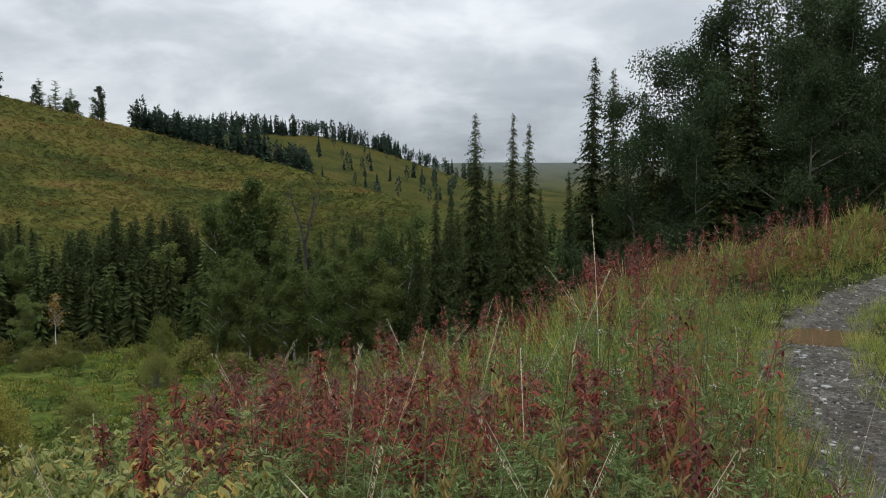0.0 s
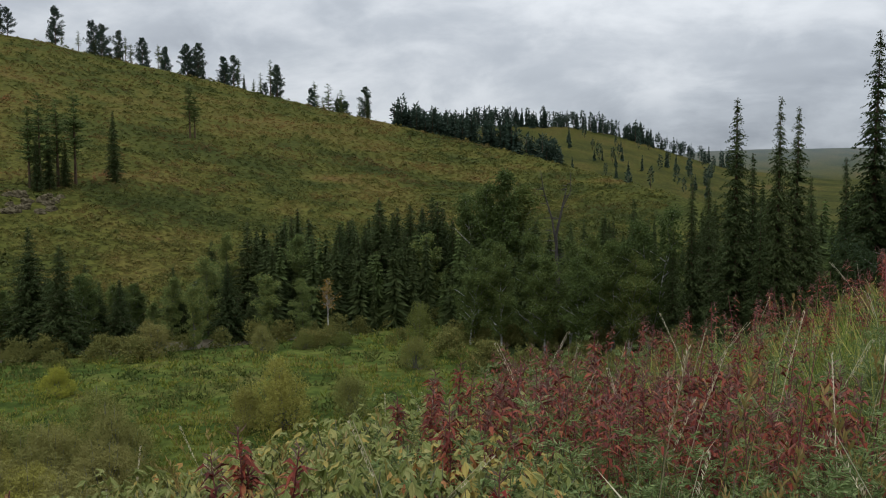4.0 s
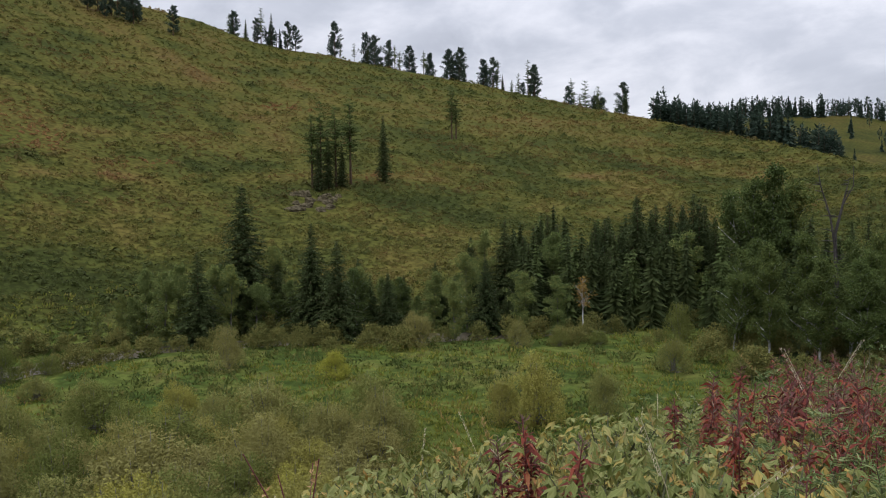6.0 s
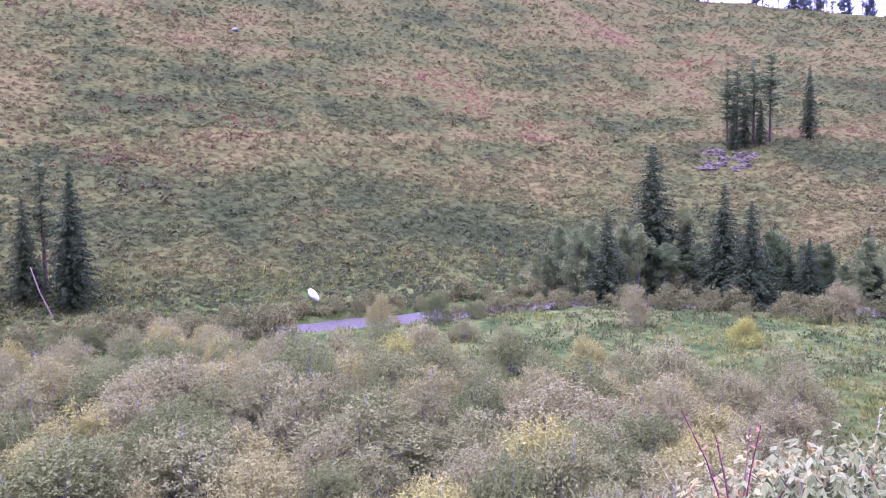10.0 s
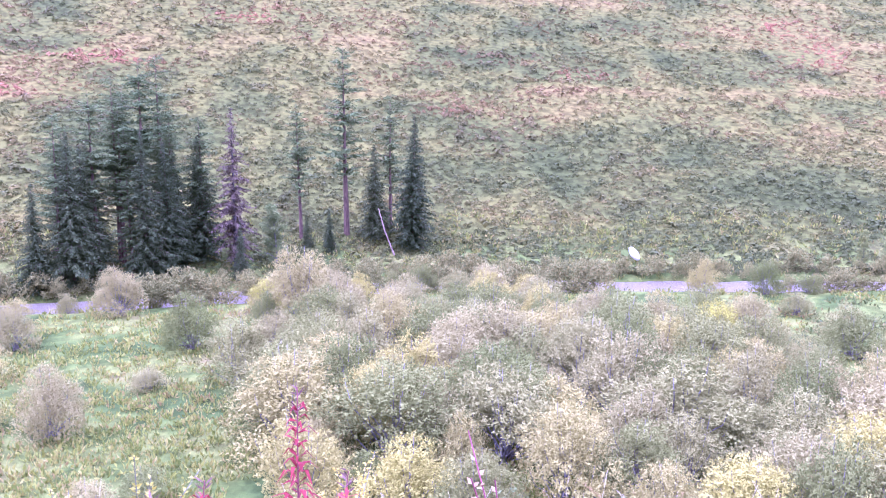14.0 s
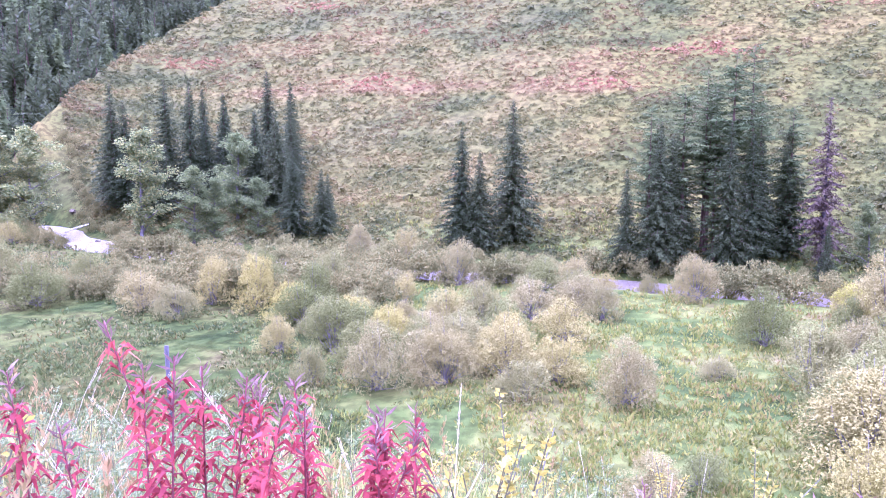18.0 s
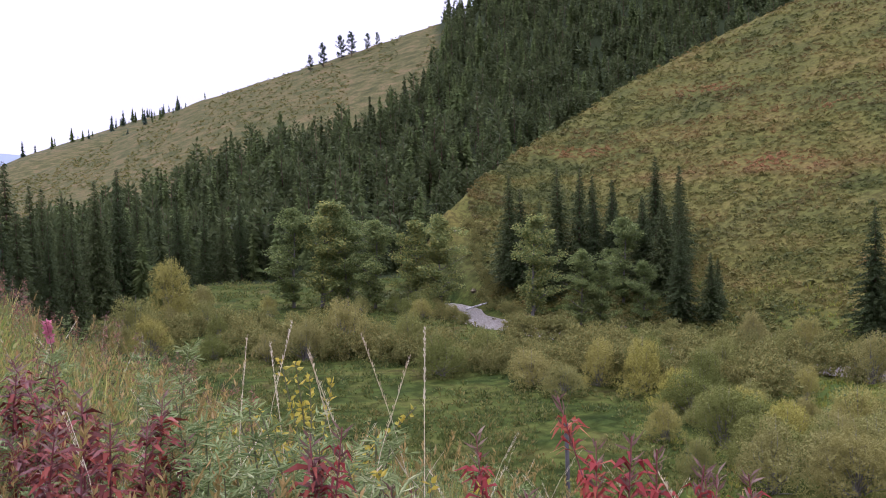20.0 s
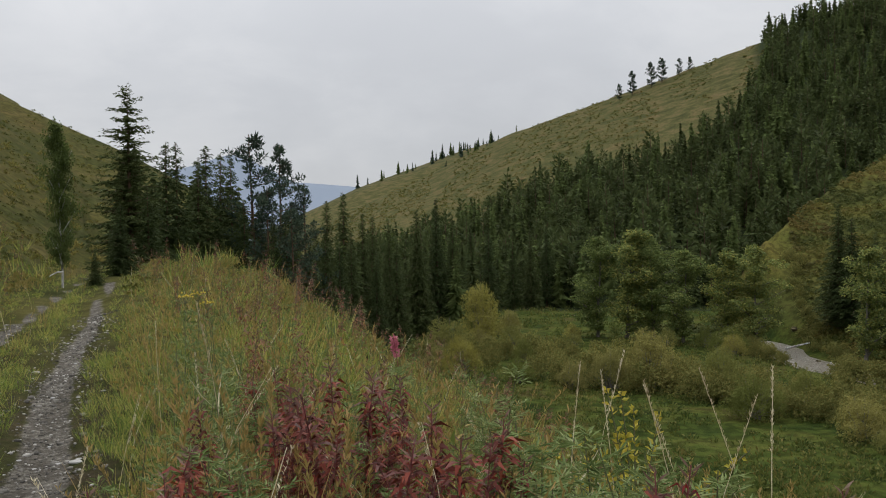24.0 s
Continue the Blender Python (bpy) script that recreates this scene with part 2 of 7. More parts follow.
def hill_cover(x, y, z):
    """What grows where: tone (0 dark green, 0.5 yellow-green, 0.8 tan) and blush (red fireweed)."""
    a, r = polar(x, y)
    n1, n2, n3 = fbm(x / 17, y / 17, 61, 3), fbm(x / 4.5, y / 4.5, 67, 3), fbm(x / 9, y / 9, 71, 3)
    tone = 0.36 + 0.40 * n1 + 0.28 * n2 + 0.09 * np.clip((z - 4) / 34, -0.7, 1)
    wave = 1.6 * fbm(x / 30, y / 30, 73, 2)
    for at, wide, much in ((5.6, 0.9, 0.30), (-4.0, 0.5, 0.10), (15.0, 0.8, 0.14), (25.0, 1.0, 0.14), (-8.0, 0.4, 0.08)):
        tone = tone + much * np.exp(-((z - at - wave) / wide) ** 2) * np.clip(0.9 + 1.6 * n3, 0, 1.3)
    tone = tone + 0.30 * np.exp(-(off_line(x, y, RIB) / 6.0) ** 2)
    blush = 0.30 * np.clip((fbm(x / 8, y / 8, 83, 4) - 0.02) / 0.34, 0, 1) * np.clip((z + 9) / 14, 0.25, 1)
    for az, up, along, high in DRIFTS:
        reach = ((a - az) * r / 57.3 / along) ** 2 + ((z - up) / high) ** 2
        blush = np.maximum(blush, np.exp(-reach) * np.clip(0.75 + 1.5 * n2 + n3, 0, 1.2))
    return np.clip(tone, 0, 1), np.clip(blush, 0, 1)


# ---- materials ----
def material(name, build, trans=0.0):
    m = bpy.data.materials.new(name)
    m.use_nodes = True
    t = m.node_tree
    t.nodes.clear()
    out = t.nodes.new("ShaderNodeOutputMaterial")
    sh = t.nodes.new("ShaderNodeBsdfPrincipled")
    t.links.new(sh.outputs[0], out.inputs["Surface"])
    build(t, sh)
    if trans:
        tr = t.nodes.new("ShaderNodeBsdfTranslucent")
        mx = t.nodes.new("ShaderNodeMixShader")
        mx.inputs[0].default_value = trans
        src = sh.inputs["Base Color"].links
        if src:
            t.links.new(src[0].from_socket, tr.inputs["Color"])
        t.links.new(sh.outputs[0], mx.inputs[1])
        t.links.new(tr.outputs[0], mx.inputs[2])
        t.links.new(mx.outputs[0], out.inputs["Surface"])
    return m


def tex_noise(t, scale, detail=4, rough=0.55, dist=0.0, stretch=None):
    n = t.nodes.new("ShaderNodeTexNoise")
    n.inputs["Scale"].default_value = scale
    n.inputs["Detail"].default_value = detail
    n.inputs["Roughness"].default_value = rough
    n.inputs["Distortion"].default_value = dist
    g = t.nodes.new("ShaderNodeNewGeometry")
    if stretch:
        mp = t.nodes.new("ShaderNodeMapping")
        mp.inputs["Scale"].default_value = stretch
        t.links.new(g.outputs["Position"], mp.inputs["Vector"])
        t.links.new(mp.outputs[0], n.inputs["Vector"])
    else:
        t.links.new(g.outputs["Position"], n.inputs["Vector"])
    return n.outputs["Fac"]


def ramp(t, fac, stops):
    r = t.nodes.new("ShaderNodeValToRGB")
    e = r.color_ramp.elements
    while len(e) < len(stops):
        e.new(0.5)
    for k, (p, c) in zip(e, stops):
        k.position, k.color = p, (*c, 1)
    t.links.new(fac, r.inputs[0])
    return r.outputs[0]


def blend(t, fac, a, b, mode="MIX"):
    m = t.nodes.new("ShaderNodeMix")
    m.data_type, m.blend_type = "RGBA", mode
    for i, v in ((0, fac), (6, a), (7, b)):
        if isinstance(v, (int, float)):
            m.inputs[i].default_value = v
        elif isinstance(v, tuple):
            m.inputs[i].default_value = (*v, 1)
        else:
            t.links.new(v, m.inputs[i])
    return m.outputs[2]


def step(t, v, lo, hi):
    m = t.nodes.new("ShaderNodeMapRange")
    m.interpolation_type = "SMOOTHSTEP"
    m.inputs["From Min"].default_value, m.inputs["From Max"].default_value = lo, hi
    t.links.new(v, m.inputs["Value"])
    return m.outputs[0]


def times(t, a, b):
    m = t.nodes.new("ShaderNodeMath")
    m.operation = "MULTIPLY"
    for i, v in enumerate((a, b)):
        if isinstance(v, (int, float)):
            m.inputs[i].default_value = v
        else:
            t.links.new(v, m.inputs[i])
    return m.outputs[0]


def attr(t, name):
    a = t.nodes.new("ShaderNodeAttribute")
    a.attribute_name = name
    return a.outputs["Fac"]


def bump(t, sh, height, strength, distance):
    b = t.nodes.new("ShaderNodeBump")
    b.inputs["Strength"].default_value, b.inputs["Distance"].default_value = strength, distance
    t.links.new(height, b.inputs["Height"])
    t.links.new(b.outputs[0], sh.inputs["Normal"])


def leafy(name, stops, rough=0.6, trans=0.3, patch=0.0, spread=0.5, pscale=0.07, gloss=0.12):
    """Foliage: a colour ramp picked leaf by leaf and plant by plant."""
    def build(t, sh):
        g = t.nodes.new("ShaderNodeNewGeometry")
        o = t.nodes.new("ShaderNodeObjectInfo")
        m = t.nodes.new("ShaderNodeMix")
        m.inputs[0].default_value = spread
        t.links.new(g.outputs["Random Per Island"], m.inputs[2])
        t.links.new(o.outputs["Random"], m.inputs[3])
        fac = m.outputs[0]
        if patch:
            fac = blend(t, patch, fac, tex_noise(t, pscale, 5, 0.62))
        c = ramp(t, fac, stops)
        t.links.new(c, sh.inputs["Base Color"])
        sh.inputs["Roughness"].default_value = rough
        sh.inputs["Specular IOR Level"].default_value = gloss
    return material(name, build, trans)


HILL_STOPS = [(0.14, (0.066, 0.081, 0.020)), (0.30, (0.099, 0.109, 0.025)), (0.44, (0.133, 0.132, 0.029)), (0.57, (0.160, 0.141, 0.034)), (0.70, (0.180, 0.145, 0.039)), (0.88, (0.186, 0.125, 0.041))]


def lighter(stops, k):
    return [(p, tuple(min(0.9, v * k) for v in c)) for p, c in stops]


def ground_build(t, sh):
    patch = attr(t, "tone")
    clump = step(t, tex_noise(t, 1.1, 3, 0.6), 0.38, 0.62)
    fine = tex_noise(t, 2.6, 4, 0.65)
    tiny = tex_noise(t, 17.0, 4, 0.7)
    bare = blend(t, clump, ramp(t, patch, lighter(HILL_STOPS, 0.26)), ramp(t, patch, lighter(HILL_STOPS, 0.50)))
    under = blend(t, clump, ramp(t, patch, lighter(HILL_STOPS, 0.34)), ramp(t, patch, lighter(HILL_STOPS, 0.66)))
    slope = blend(t, attr(t, "cover"), bare, under)
    streak = tex_noise(t, 0.09, 5, 0.65, 0.4, (1, 1, 4.5))
    dry = [(0.34, (0.040, 0.046, 0.016)), (0.46, (0.062, 0.063, 0.022)), (0.56, (0.090, 0.078, 0.031)), (0.68, (0.116, 0.088, 0.041))]
    tan = blend(t, clump, ramp(t, streak, lighter(dry, 0.75)), ramp(t, streak, lighter(dry, 1.15)))
    slope = blend(t, attr(t, "dry"), slope, tan)
    sward = tex_noise(t, 0.16, 5, 0.65, 0.6)
    wet = [(0.36, (0.028, 0.044, 0.010)), (0.46, (0.046, 0.064, 0.013)), (0.56, (0.075, 0.086, 0.019)), (0.70, (0.074, 0.062, 0.021))]
    meadow = blend(t, clump, ramp(t, sward, lighter(wet, 0.5)), ramp(t, sward, lighter(wet, 0.95)))
    meadow = blend(t, attr(t, "lush"), meadow, blend(t, clump, ramp(t, sward, lighter(wet, 0.9)), ramp(t, sward, lighter(wet, 1.45))))
    c = blend(t, attr(t, "meadow"), slope, meadow)
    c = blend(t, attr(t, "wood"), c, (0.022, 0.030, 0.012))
    soil = blend(t, step(t, fine, 0.42, 0.62), ramp(t, tiny, [(0.3, (0.018, 0.022, 0.009)), (0.7, (0.048, 0.050, 0.018))]), ramp(t, tiny, [(0.3, (0.026, 0.021, 0.015)), (0.7, (0.075, 0.058, 0.034))]))
    c = blend(t, attr(t, "near"), c, soil)
    grit = blend(t, 0.55, tex_noise(t, 62.0, 4, 0.75), tiny)
    stone = ramp(t, grit, [(0.36, (0.050, 0.045, 0.037)), (0.48, (0.110, 0.100, 0.083)), (0.56, (0.20, 0.185, 0.158)), (0.66, (0.42, 0.39, 0.34))])
    stone = blend(t, step(t, fine, 0.40, 0.65), blend(t, 0.6, stone, (0.044, 0.037, 0.028)), stone)
    grav = attr(t, "gravel")
    edge = t.nodes.new("ShaderNodeMath")
    edge.operation = "ADD"
    t.links.new(grav, edge.inputs[0])
    half = times(t, fine, 0.6)
    t.links.new(half, edge.inputs[1])
    g = step(t, edge.outputs[0], 0.62, 0.86)
    c = blend(t, g, c, stone)
    # haze of the air, put into the base colour of distant ground as blue-grey
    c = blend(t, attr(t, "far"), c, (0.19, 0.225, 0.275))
    t.links.new(c, sh.inputs["Base Color"])
    sh.inputs["Roughness"].default_value = 0.95
    sh.inputs["Specular IOR Level"].default_value = 0.02
    bump(t, sh, blend(t, 0.5, grit, fine), 0.9, 0.10)


GROUND = material("hillside_turf", ground_build)


def rock_build(t, sh):
    a, b = tex_noise(t, 1.2, 6, 0.7, 0.5), tex_noise(t, 9, 4, 0.7)
    t.links.new(ramp(t, a, [(0.3, (0.042, 0.035, 0.021)), (0.5, (0.092, 0.077, 0.046)), (0.7, (0.175, 0.148, 0.090))]), sh.inputs["Base Color"])
    sh.inputs["Specular IOR Level"].default_value = 0.04
    sh.inputs["Roughness"].default_value = 0.95
    bump(t, sh, b, 0.8, 0.06)


ROCK = material("grey_rock", rock_build)


def bark(name, lo, hi, scale=6.0):
    def build(t, sh):
        f = tex_noise(t, scale, 5, 0.7, 0.3, (1, 1, 0.25))
        t.links.new(ramp(t, f, [(0.35, lo), (0.65, hi)]), sh.inputs["Base Color"])
        sh.inputs["Roughness"].default_value = 0.9
        sh.inputs["Specular IOR Level"].default_value = 0.1
        bump(t, sh, f, 0.6, 0.03)
    return material(name, build)


BARK = bark("conifer_bark", (0.045, 0.030, 0.020), (0.13, 0.085, 0.055))
BIRCH_BARK = bark("birch_bark", (0.10, 0.095, 0.09), (0.62, 0.61, 0.58), 4.0)
GREY_BARK = bark("grey_bark", (0.07, 0.065, 0.055), (0.20, 0.185, 0.16))
SNAG_BARK = bark("weathered_snag_bark", (0.12, 0.085, 0.058), (0.27, 0.20, 0.145))
DEAD_WOOD = bark("dead_wood", (0.03, 0.026, 0.024), (0.09, 0.08, 0.075))
FIR_LEAF = leafy("fir_needles", [(0.0, (0.034, 0.050, 0.019)), (0.5, (0.054, 0.073, 0.026)), (1.0, (0.084, 0.102, 0.036))], 0.7, 0.3, 0.0, 0.5, 0.07, 0.06)
LARCH_LEAF = leafy("larch_needles", [(0.0, (0.060, 0.090, 0.030)), (0.5, (0.092, 0.126, 0.042)), (1.0, (0.130, 0.160, 0.054))], 0.75, 0.35, 0.0, 0.5, 0.07, 0.04)
PINE_LEAF = leafy("pine_needles", [(0.0, (0.028, 0.048, 0.034)), (0.5, (0.046, 0.070, 0.046)), (1.0, (0.068, 0.092, 0.056))], 0.6, 0.3)
RUST_LEAF = leafy("dead_needles", [(0.0, (0.070, 0.052, 0.034)), (0.5, (0.100, 0.075, 0.048)), (1.0, (0.135, 0.103, 0.066))], 0.8, 0.15)
POPLAR_LEAF = leafy("poplar_leaves", [(0.0, (0.074, 0.108, 0.032)), (0.5, (0.145, 0.186, 0.056)), (0.8, (0.235, 0.262, 0.078)), (1.0, (0.36, 0.325, 0.08))], 0.6, 0.38, 0.0, 0.35)
BIRCH_LEAF = leafy("birch_leaves", [(0.0, (0.055, 0.084, 0.024)), (0.6, (0.105, 0.138, 0.037)), (1.0, (0.185, 0.188, 0.048))], 0.6, 0.35, 0.0, 0.45)
# darker copy of the birch leaves: the shade of the dense grove is in the colour
SHADED_BIRCH_LEAF = leafy("shaded_birch_leaves", [(0.0, (0.028, 0.046, 0.020)), (0.6, (0.048, 0.072, 0.028)), (1.0, (0.075, 0.095, 0.036))], 0.5, 0.25)
GOLD_LEAF = leafy("autumn_birch_leaves", [(0.0, (0.20, 0.12, 0.03)), (0.6, (0.28, 0.17, 0.04)), (1.0, (0.36, 0.26, 0.07))], 0.5, 0.3)
WILLOW_LEAF = leafy("willow_leaves", [(0.06, (0.124, 0.144, 0.036)), (0.30, (0.172, 0.182, 0.050)), (0.5, (0.214, 0.210, 0.066)), (0.70, (0.246, 0.226, 0.078)), (0.88, (0.285, 0.264, 0.064)), (1.0, (0.31, 0.292, 0.054))], 0.75, 0.26, 0.0, 0.9, 0.07, 0.03)
YELLOW_WILLOW_LEAF = leafy("yellowing_willow_leaves", [(0.1, (0.20, 0.22, 0.038)), (0.5, (0.29, 0.29, 0.046)), (0.9, (0.38, 0.35, 0.055))], 0.7, 0.3, 0.0, 0.3, 0.07, 0.04)
BELT_LEAF = leafy("olive_willow_leaves", [(0.12, (0.090, 0.110, 0.032)), (0.36, (0.145, 0.152, 0.044)), (0.6, (0.200, 0.186, 0.058)), (0.90, (0.27, 0.235, 0.064))], 0.7, 0.24, 0.5, 0.0, 0.16, 0.06)


def slope_leaf_build(t, sh):
    """Bracken and low shrubs: each plant takes the tone of its patch."""
    g = t.nodes.new("ShaderNodeNewGeometry")
    jit = t.nodes.new("ShaderNodeMath")
    jit.operation = "MULTIPLY_ADD"
    t.links.new(g.outputs["Random Per Island"], jit.inputs[0])
    jit.inputs[1].default_value = 0.30
    t.links.new(attr(t, "tone"), jit.inputs[2])
    c = ramp(t, jit.outputs[0], lighter([(p + 0.15, q) for p, q in HILL_STOPS], 0.80))
    c = blend(t, times(t, attr(t, "blush"), 0.55), c, (0.29, 0.10, 0.055))
    t.links.new(c, sh.inputs["Base Color"])
    sh.inputs["Roughness"].default_value = 0.75
    sh.inputs["Specular IOR Level"].default_value = 0.1


SHRUB_LEAF = material("low_shrub_leaves", slope_leaf_build, 0.25)
HILLSIDE_LEAF = leafy("bank_shrub_leaves", [(0.1, (0.085, 0.110, 0.030)), (0.4, (0.150, 0.160, 0.045)), (0.65, (0.24, 0.195, 0.060)), (0.9, (0.28, 0.16, 0.06))], 0.7, 0.4, 0.5)
MEADOW_LEAF = leafy("meadow_grass_blades", [(0.24, (0.088, 0.116, 0.021)), (0.42, (0.152, 0.180, 0.028)), (0.54, (0.232, 0.234, 0.040)), (0.66, (0.245, 0.205, 0.057)), (0.80, (0.19, 0.112, 0.048))], 0.6, 0.35, 0.55, 0.1, 0.13)
RANK_LEAF = leafy("rank_meadow_herbs", [(0.15, (0.034, 0.056, 0.014)), (0.4, (0.078, 0.104, 0.024)), (0.55, (0.135, 0.140, 0.036)), (0.7, (0.18, 0.145, 0.046)), (0.88, (0.16, 0.090, 0.040))], 0.6, 0.3, 0.5, 0.2, 0.13)


def water_build(t, sh):
    f = tex_noise(t, 3.4, 6, 0.75, 0.8)
    rush = t.nodes.new("ShaderNodeMath")
    rush.operation = "MULTIPLY_ADD"
    t.links.new(attr(t, "rapid"), rush.inputs[0])
    rush.inputs[1].default_value = 0.07
    t.links.new(f, rush.inputs[2])
    foam = step(t, rush.outputs[0], 0.56, 0.76)
    t.links.new(blend(t, foam, (0.080, 0.066, 0.042), (0.58, 0.56, 0.52)), sh.inputs["Base Color"])
    t.links.new(ramp(t, foam, [(0.0, (0.34, 0.34, 0.34)), (1.0, (0.7, 0.7, 0.7))]), sh.inputs["Roughness"])
    sh.inputs["Specular IOR Level"].default_value = 0.16
    bump(t, sh, f, 0.8, 0.15)


WATER = material("river_water", water_build)


def plain(name, colour, rough=0.6, vary=0.35, scale=8.0):
    def build(t, sh):
        f = tex_noise(t, scale, 4, 0.65)
        dark = tuple(c * (1 - vary) for c in colour)
        t.links.new(ramp(t, f, [(0.3, dark), (0.7, colour)]), sh.inputs["Base Color"])
        sh.inputs["Roughness"].default_value = rough
        bump(t, sh, f, 0.3, 0.01)
    return material(name, build)


FIREWEED_LEAF = leafy("fireweed_red_leaves", [(0.0, (0.056, 0.015, 0.011)), (0.3, (0.100, 0.021, 0.014)), (0.55, (0.165, 0.032, 0.019)), (0.78, (0.245, 0.056, 0.027)), (0.9, (0.27, 0.125, 0.042)), (1.0, (0.13, 0.14, 0.042))], 0.5, 0.18, 0.0, 0.4, 0.07, 0.15)
DRIFT_LEAF = leafy("spent_fireweed_leaves", [(0.1, (0.075, 0.060, 0.022)), (0.35, (0.130, 0.085, 0.034)), (0.55, (0.18, 0.060, 0.038)), (0.75, (0.24, 0.12, 0.055)), (0.95, (0.17, 0.18, 0.06))], 0.6, 0.3, 0.4, 0.3, 0.5)
CRIMSON_LEAF = leafy("fireweed_crimson_leaves", [(0.0, (0.120, 0.018, 0.018)), (0.4, (0.215, 0.030, 0.027)), (0.75, (0.31, 0.056, 0.043)), (1.0, (0.36, 0.14, 0.062))], 0.55, 0.35)
HERB_LEAF = leafy("bank_herb_leaves", [(0.1, (0.070, 0.105, 0.026)), (0.4, (0.135, 0.175, 0.040)), (0.62, (0.25, 0.25, 0.055)), (0.8, (0.32, 0.20, 0.06)), (0.95, (0.25, 0.09, 0.045))], 0.6, 0.35, 0.4, 0.3, 0.7, 0.4)
RED_STEM = plain("fireweed_stem", (0.20, 0.05, 0.055), 0.6)
SEED_FLUFF = leafy("seed_heads", [(0.0, (0.10, 0.055, 0.045)), (0.7, (0.18, 0.11, 0.085)), (1.0, (0.30, 0.22, 0.17))], 0.8, 0.3)
MUGWORT_LEAF = leafy("mugwort_leaves", [(0.0, (0.066, 0.108, 0.032)), (0.4, (0.140, 0.190, 0.062)), (0.75, (0.215, 0.258, 0.098)), (1.0, (0.34, 0.36, 0.18))], 0.6, 0.28, 0.0, 0.4, 0.07, 0.12)
STRAW_BLADE = leafy("straw_grass_blades", [(0.15, (0.13, 0.125, 0.030)), (0.4, (0.27, 0.205, 0.065)), (0.65, (0.41, 0.275, 0.10)), (0.9, (0.52, 0.38, 0.17))], 0.5, 0.4, 0.4, 0.3, 0.7, 0.4)
GREEN_STEM = plain("herb_stem", (0.11, 0.115, 0.05), 0.7)
GRASS_BLADE = leafy("grass_blades", [(0.12, (0.046, 0.086, 0.017)), (0.34, (0.110, 0.178, 0.031)), (0.54, (0.240, 0.296, 0.057)), (0.70, (0.43, 0.40, 0.10)), (0.88, (0.56, 0.44, 0.18))], 0.42, 0.38, 0.35, 0.2, 0.8, 0.4)
DRY_STALK = leafy("dry_stalks", [(0.0, (0.36, 0.28, 0.16)), (0.5, (0.54, 0.46, 0.30)), (1.0, (0.74, 0.67, 0.50))], 0.5, 0.2, 0.0, 0.5, 0.07, 0.35)
BROAD_LEAF = leafy("bramble_leaves", [(0.0, (0.095, 0.120, 0.030)), (0.42, (0.195, 0.218, 0.060)), (0.68, (0.30, 0.30, 0.110)), (0.85, (0.43, 0.33, 0.085)), (1.0, (0.38, 0.14, 0.065))], 0.5, 0.33)
YELLOW_LEAF = leafy("yellow_shrub_leaves", [(0.0, (0.19, 0.195, 0.035)), (0.5, (0.36, 0.315, 0.045)), (1.0, (0.54, 0.41, 0.065))], 0.5, 0.35)
ORANGE_LEAF = leafy("peach_leaves", [(0.0, (0.40, 0.22, 0.10)), (0.6, (0.52, 0.33, 0.17)), (1.0, (0.58, 0.46, 0.30))], 0.5, 0.35)
WHITE_PETAL = plain("white_petals", (0.75, 0.75, 0.70), 0.6, 0.15)
YELLOW_PETAL = plain("yellow_petals", (0.62, 0.46, 0.03), 0.6, 0.2)
GRAVEL_STONE = leafy("gravel_stones", [(0.0, (0.050, 0.046, 0.040)), (0.5, (0.125, 0.115, 0.100)), (0.8, (0.23, 0.215, 0.19)), (1.0, (0.46, 0.44, 0.40))], 0.85, 0.0, 0.0, 0.0, 0.07, 0.2)
PALE_STONE = plain("pale_stone", (0.25, 0.24, 0.225), 0.85, 0.6, 9.0)
SLAB_STONE = plain("pale_slab_stone", (0.40, 0.39, 0.37), 0.85, 0.45, 14.0)
WHITE_STONE = plain("white_boulder_stone", (0.74, 0.73, 0.72), 0.8, 0.15, 2.0)
POST_WOOD = plain("weathered_post", (0.055, 0.05, 0.047), 0.9, 0.4, 12.0)


def puddle_build(t, sh):
    f = tex_noise(t, 1.2, 3)
    t.links.new(ramp(t, f, [(0.3, (0.13, 0.085, 0.042)), (0.7, (0.18, 0.12, 0.062))]), sh.inputs["Base Color"])
    sh.inputs["Roughness"].default_value = 0.03


PUDDLE = material("muddy_water", puddle_build)


# ---- mesh helpers ----
def make_mesh(name, verts, faces, mats, smooth=False, index=None):
    me = bpy.data.meshes.new(name)
    me.from_pydata(np.asarray(verts).tolist() if isinstance(verts, np.ndarray) else verts, [], faces.tolist() if isinstance(faces, np.ndarray) else faces)
    for m in mats if isinstance(mats, (list, tuple)) else [mats]:
        me.materials.append(m)
    if index is not None:
        me.polygons.foreach_set("material_index", np.asarray(index, np.int32))
    if smooth:
        me.polygons.foreach_set("use_smooth", np.ones(len(me.polygons), bool))
    me.update()
    return me


def part(name, geo, mat, parent, label="", smooth=False):
    ob = new(name, make_mesh(name, geo[0], geo[1], mat, smooth))
    ob.parent = parent
    if label:
        tagged(ob, label)
    return ob


def join(*geos):
    vs, fs, n = [], [], 0
    for v, f in geos:
        vs.append(np.asarray(v, float).reshape(-1, 3))
        fs += [[i + n for i in q] for q in (f.tolist() if isinstance(f, np.ndarray) else f)]
        n += len(vs[-1])
    return np.vstack(vs), fs


def unit(v):
    return v / np.maximum(np.linalg.norm(v, axis=-1, keepdims=True), 1e-9)


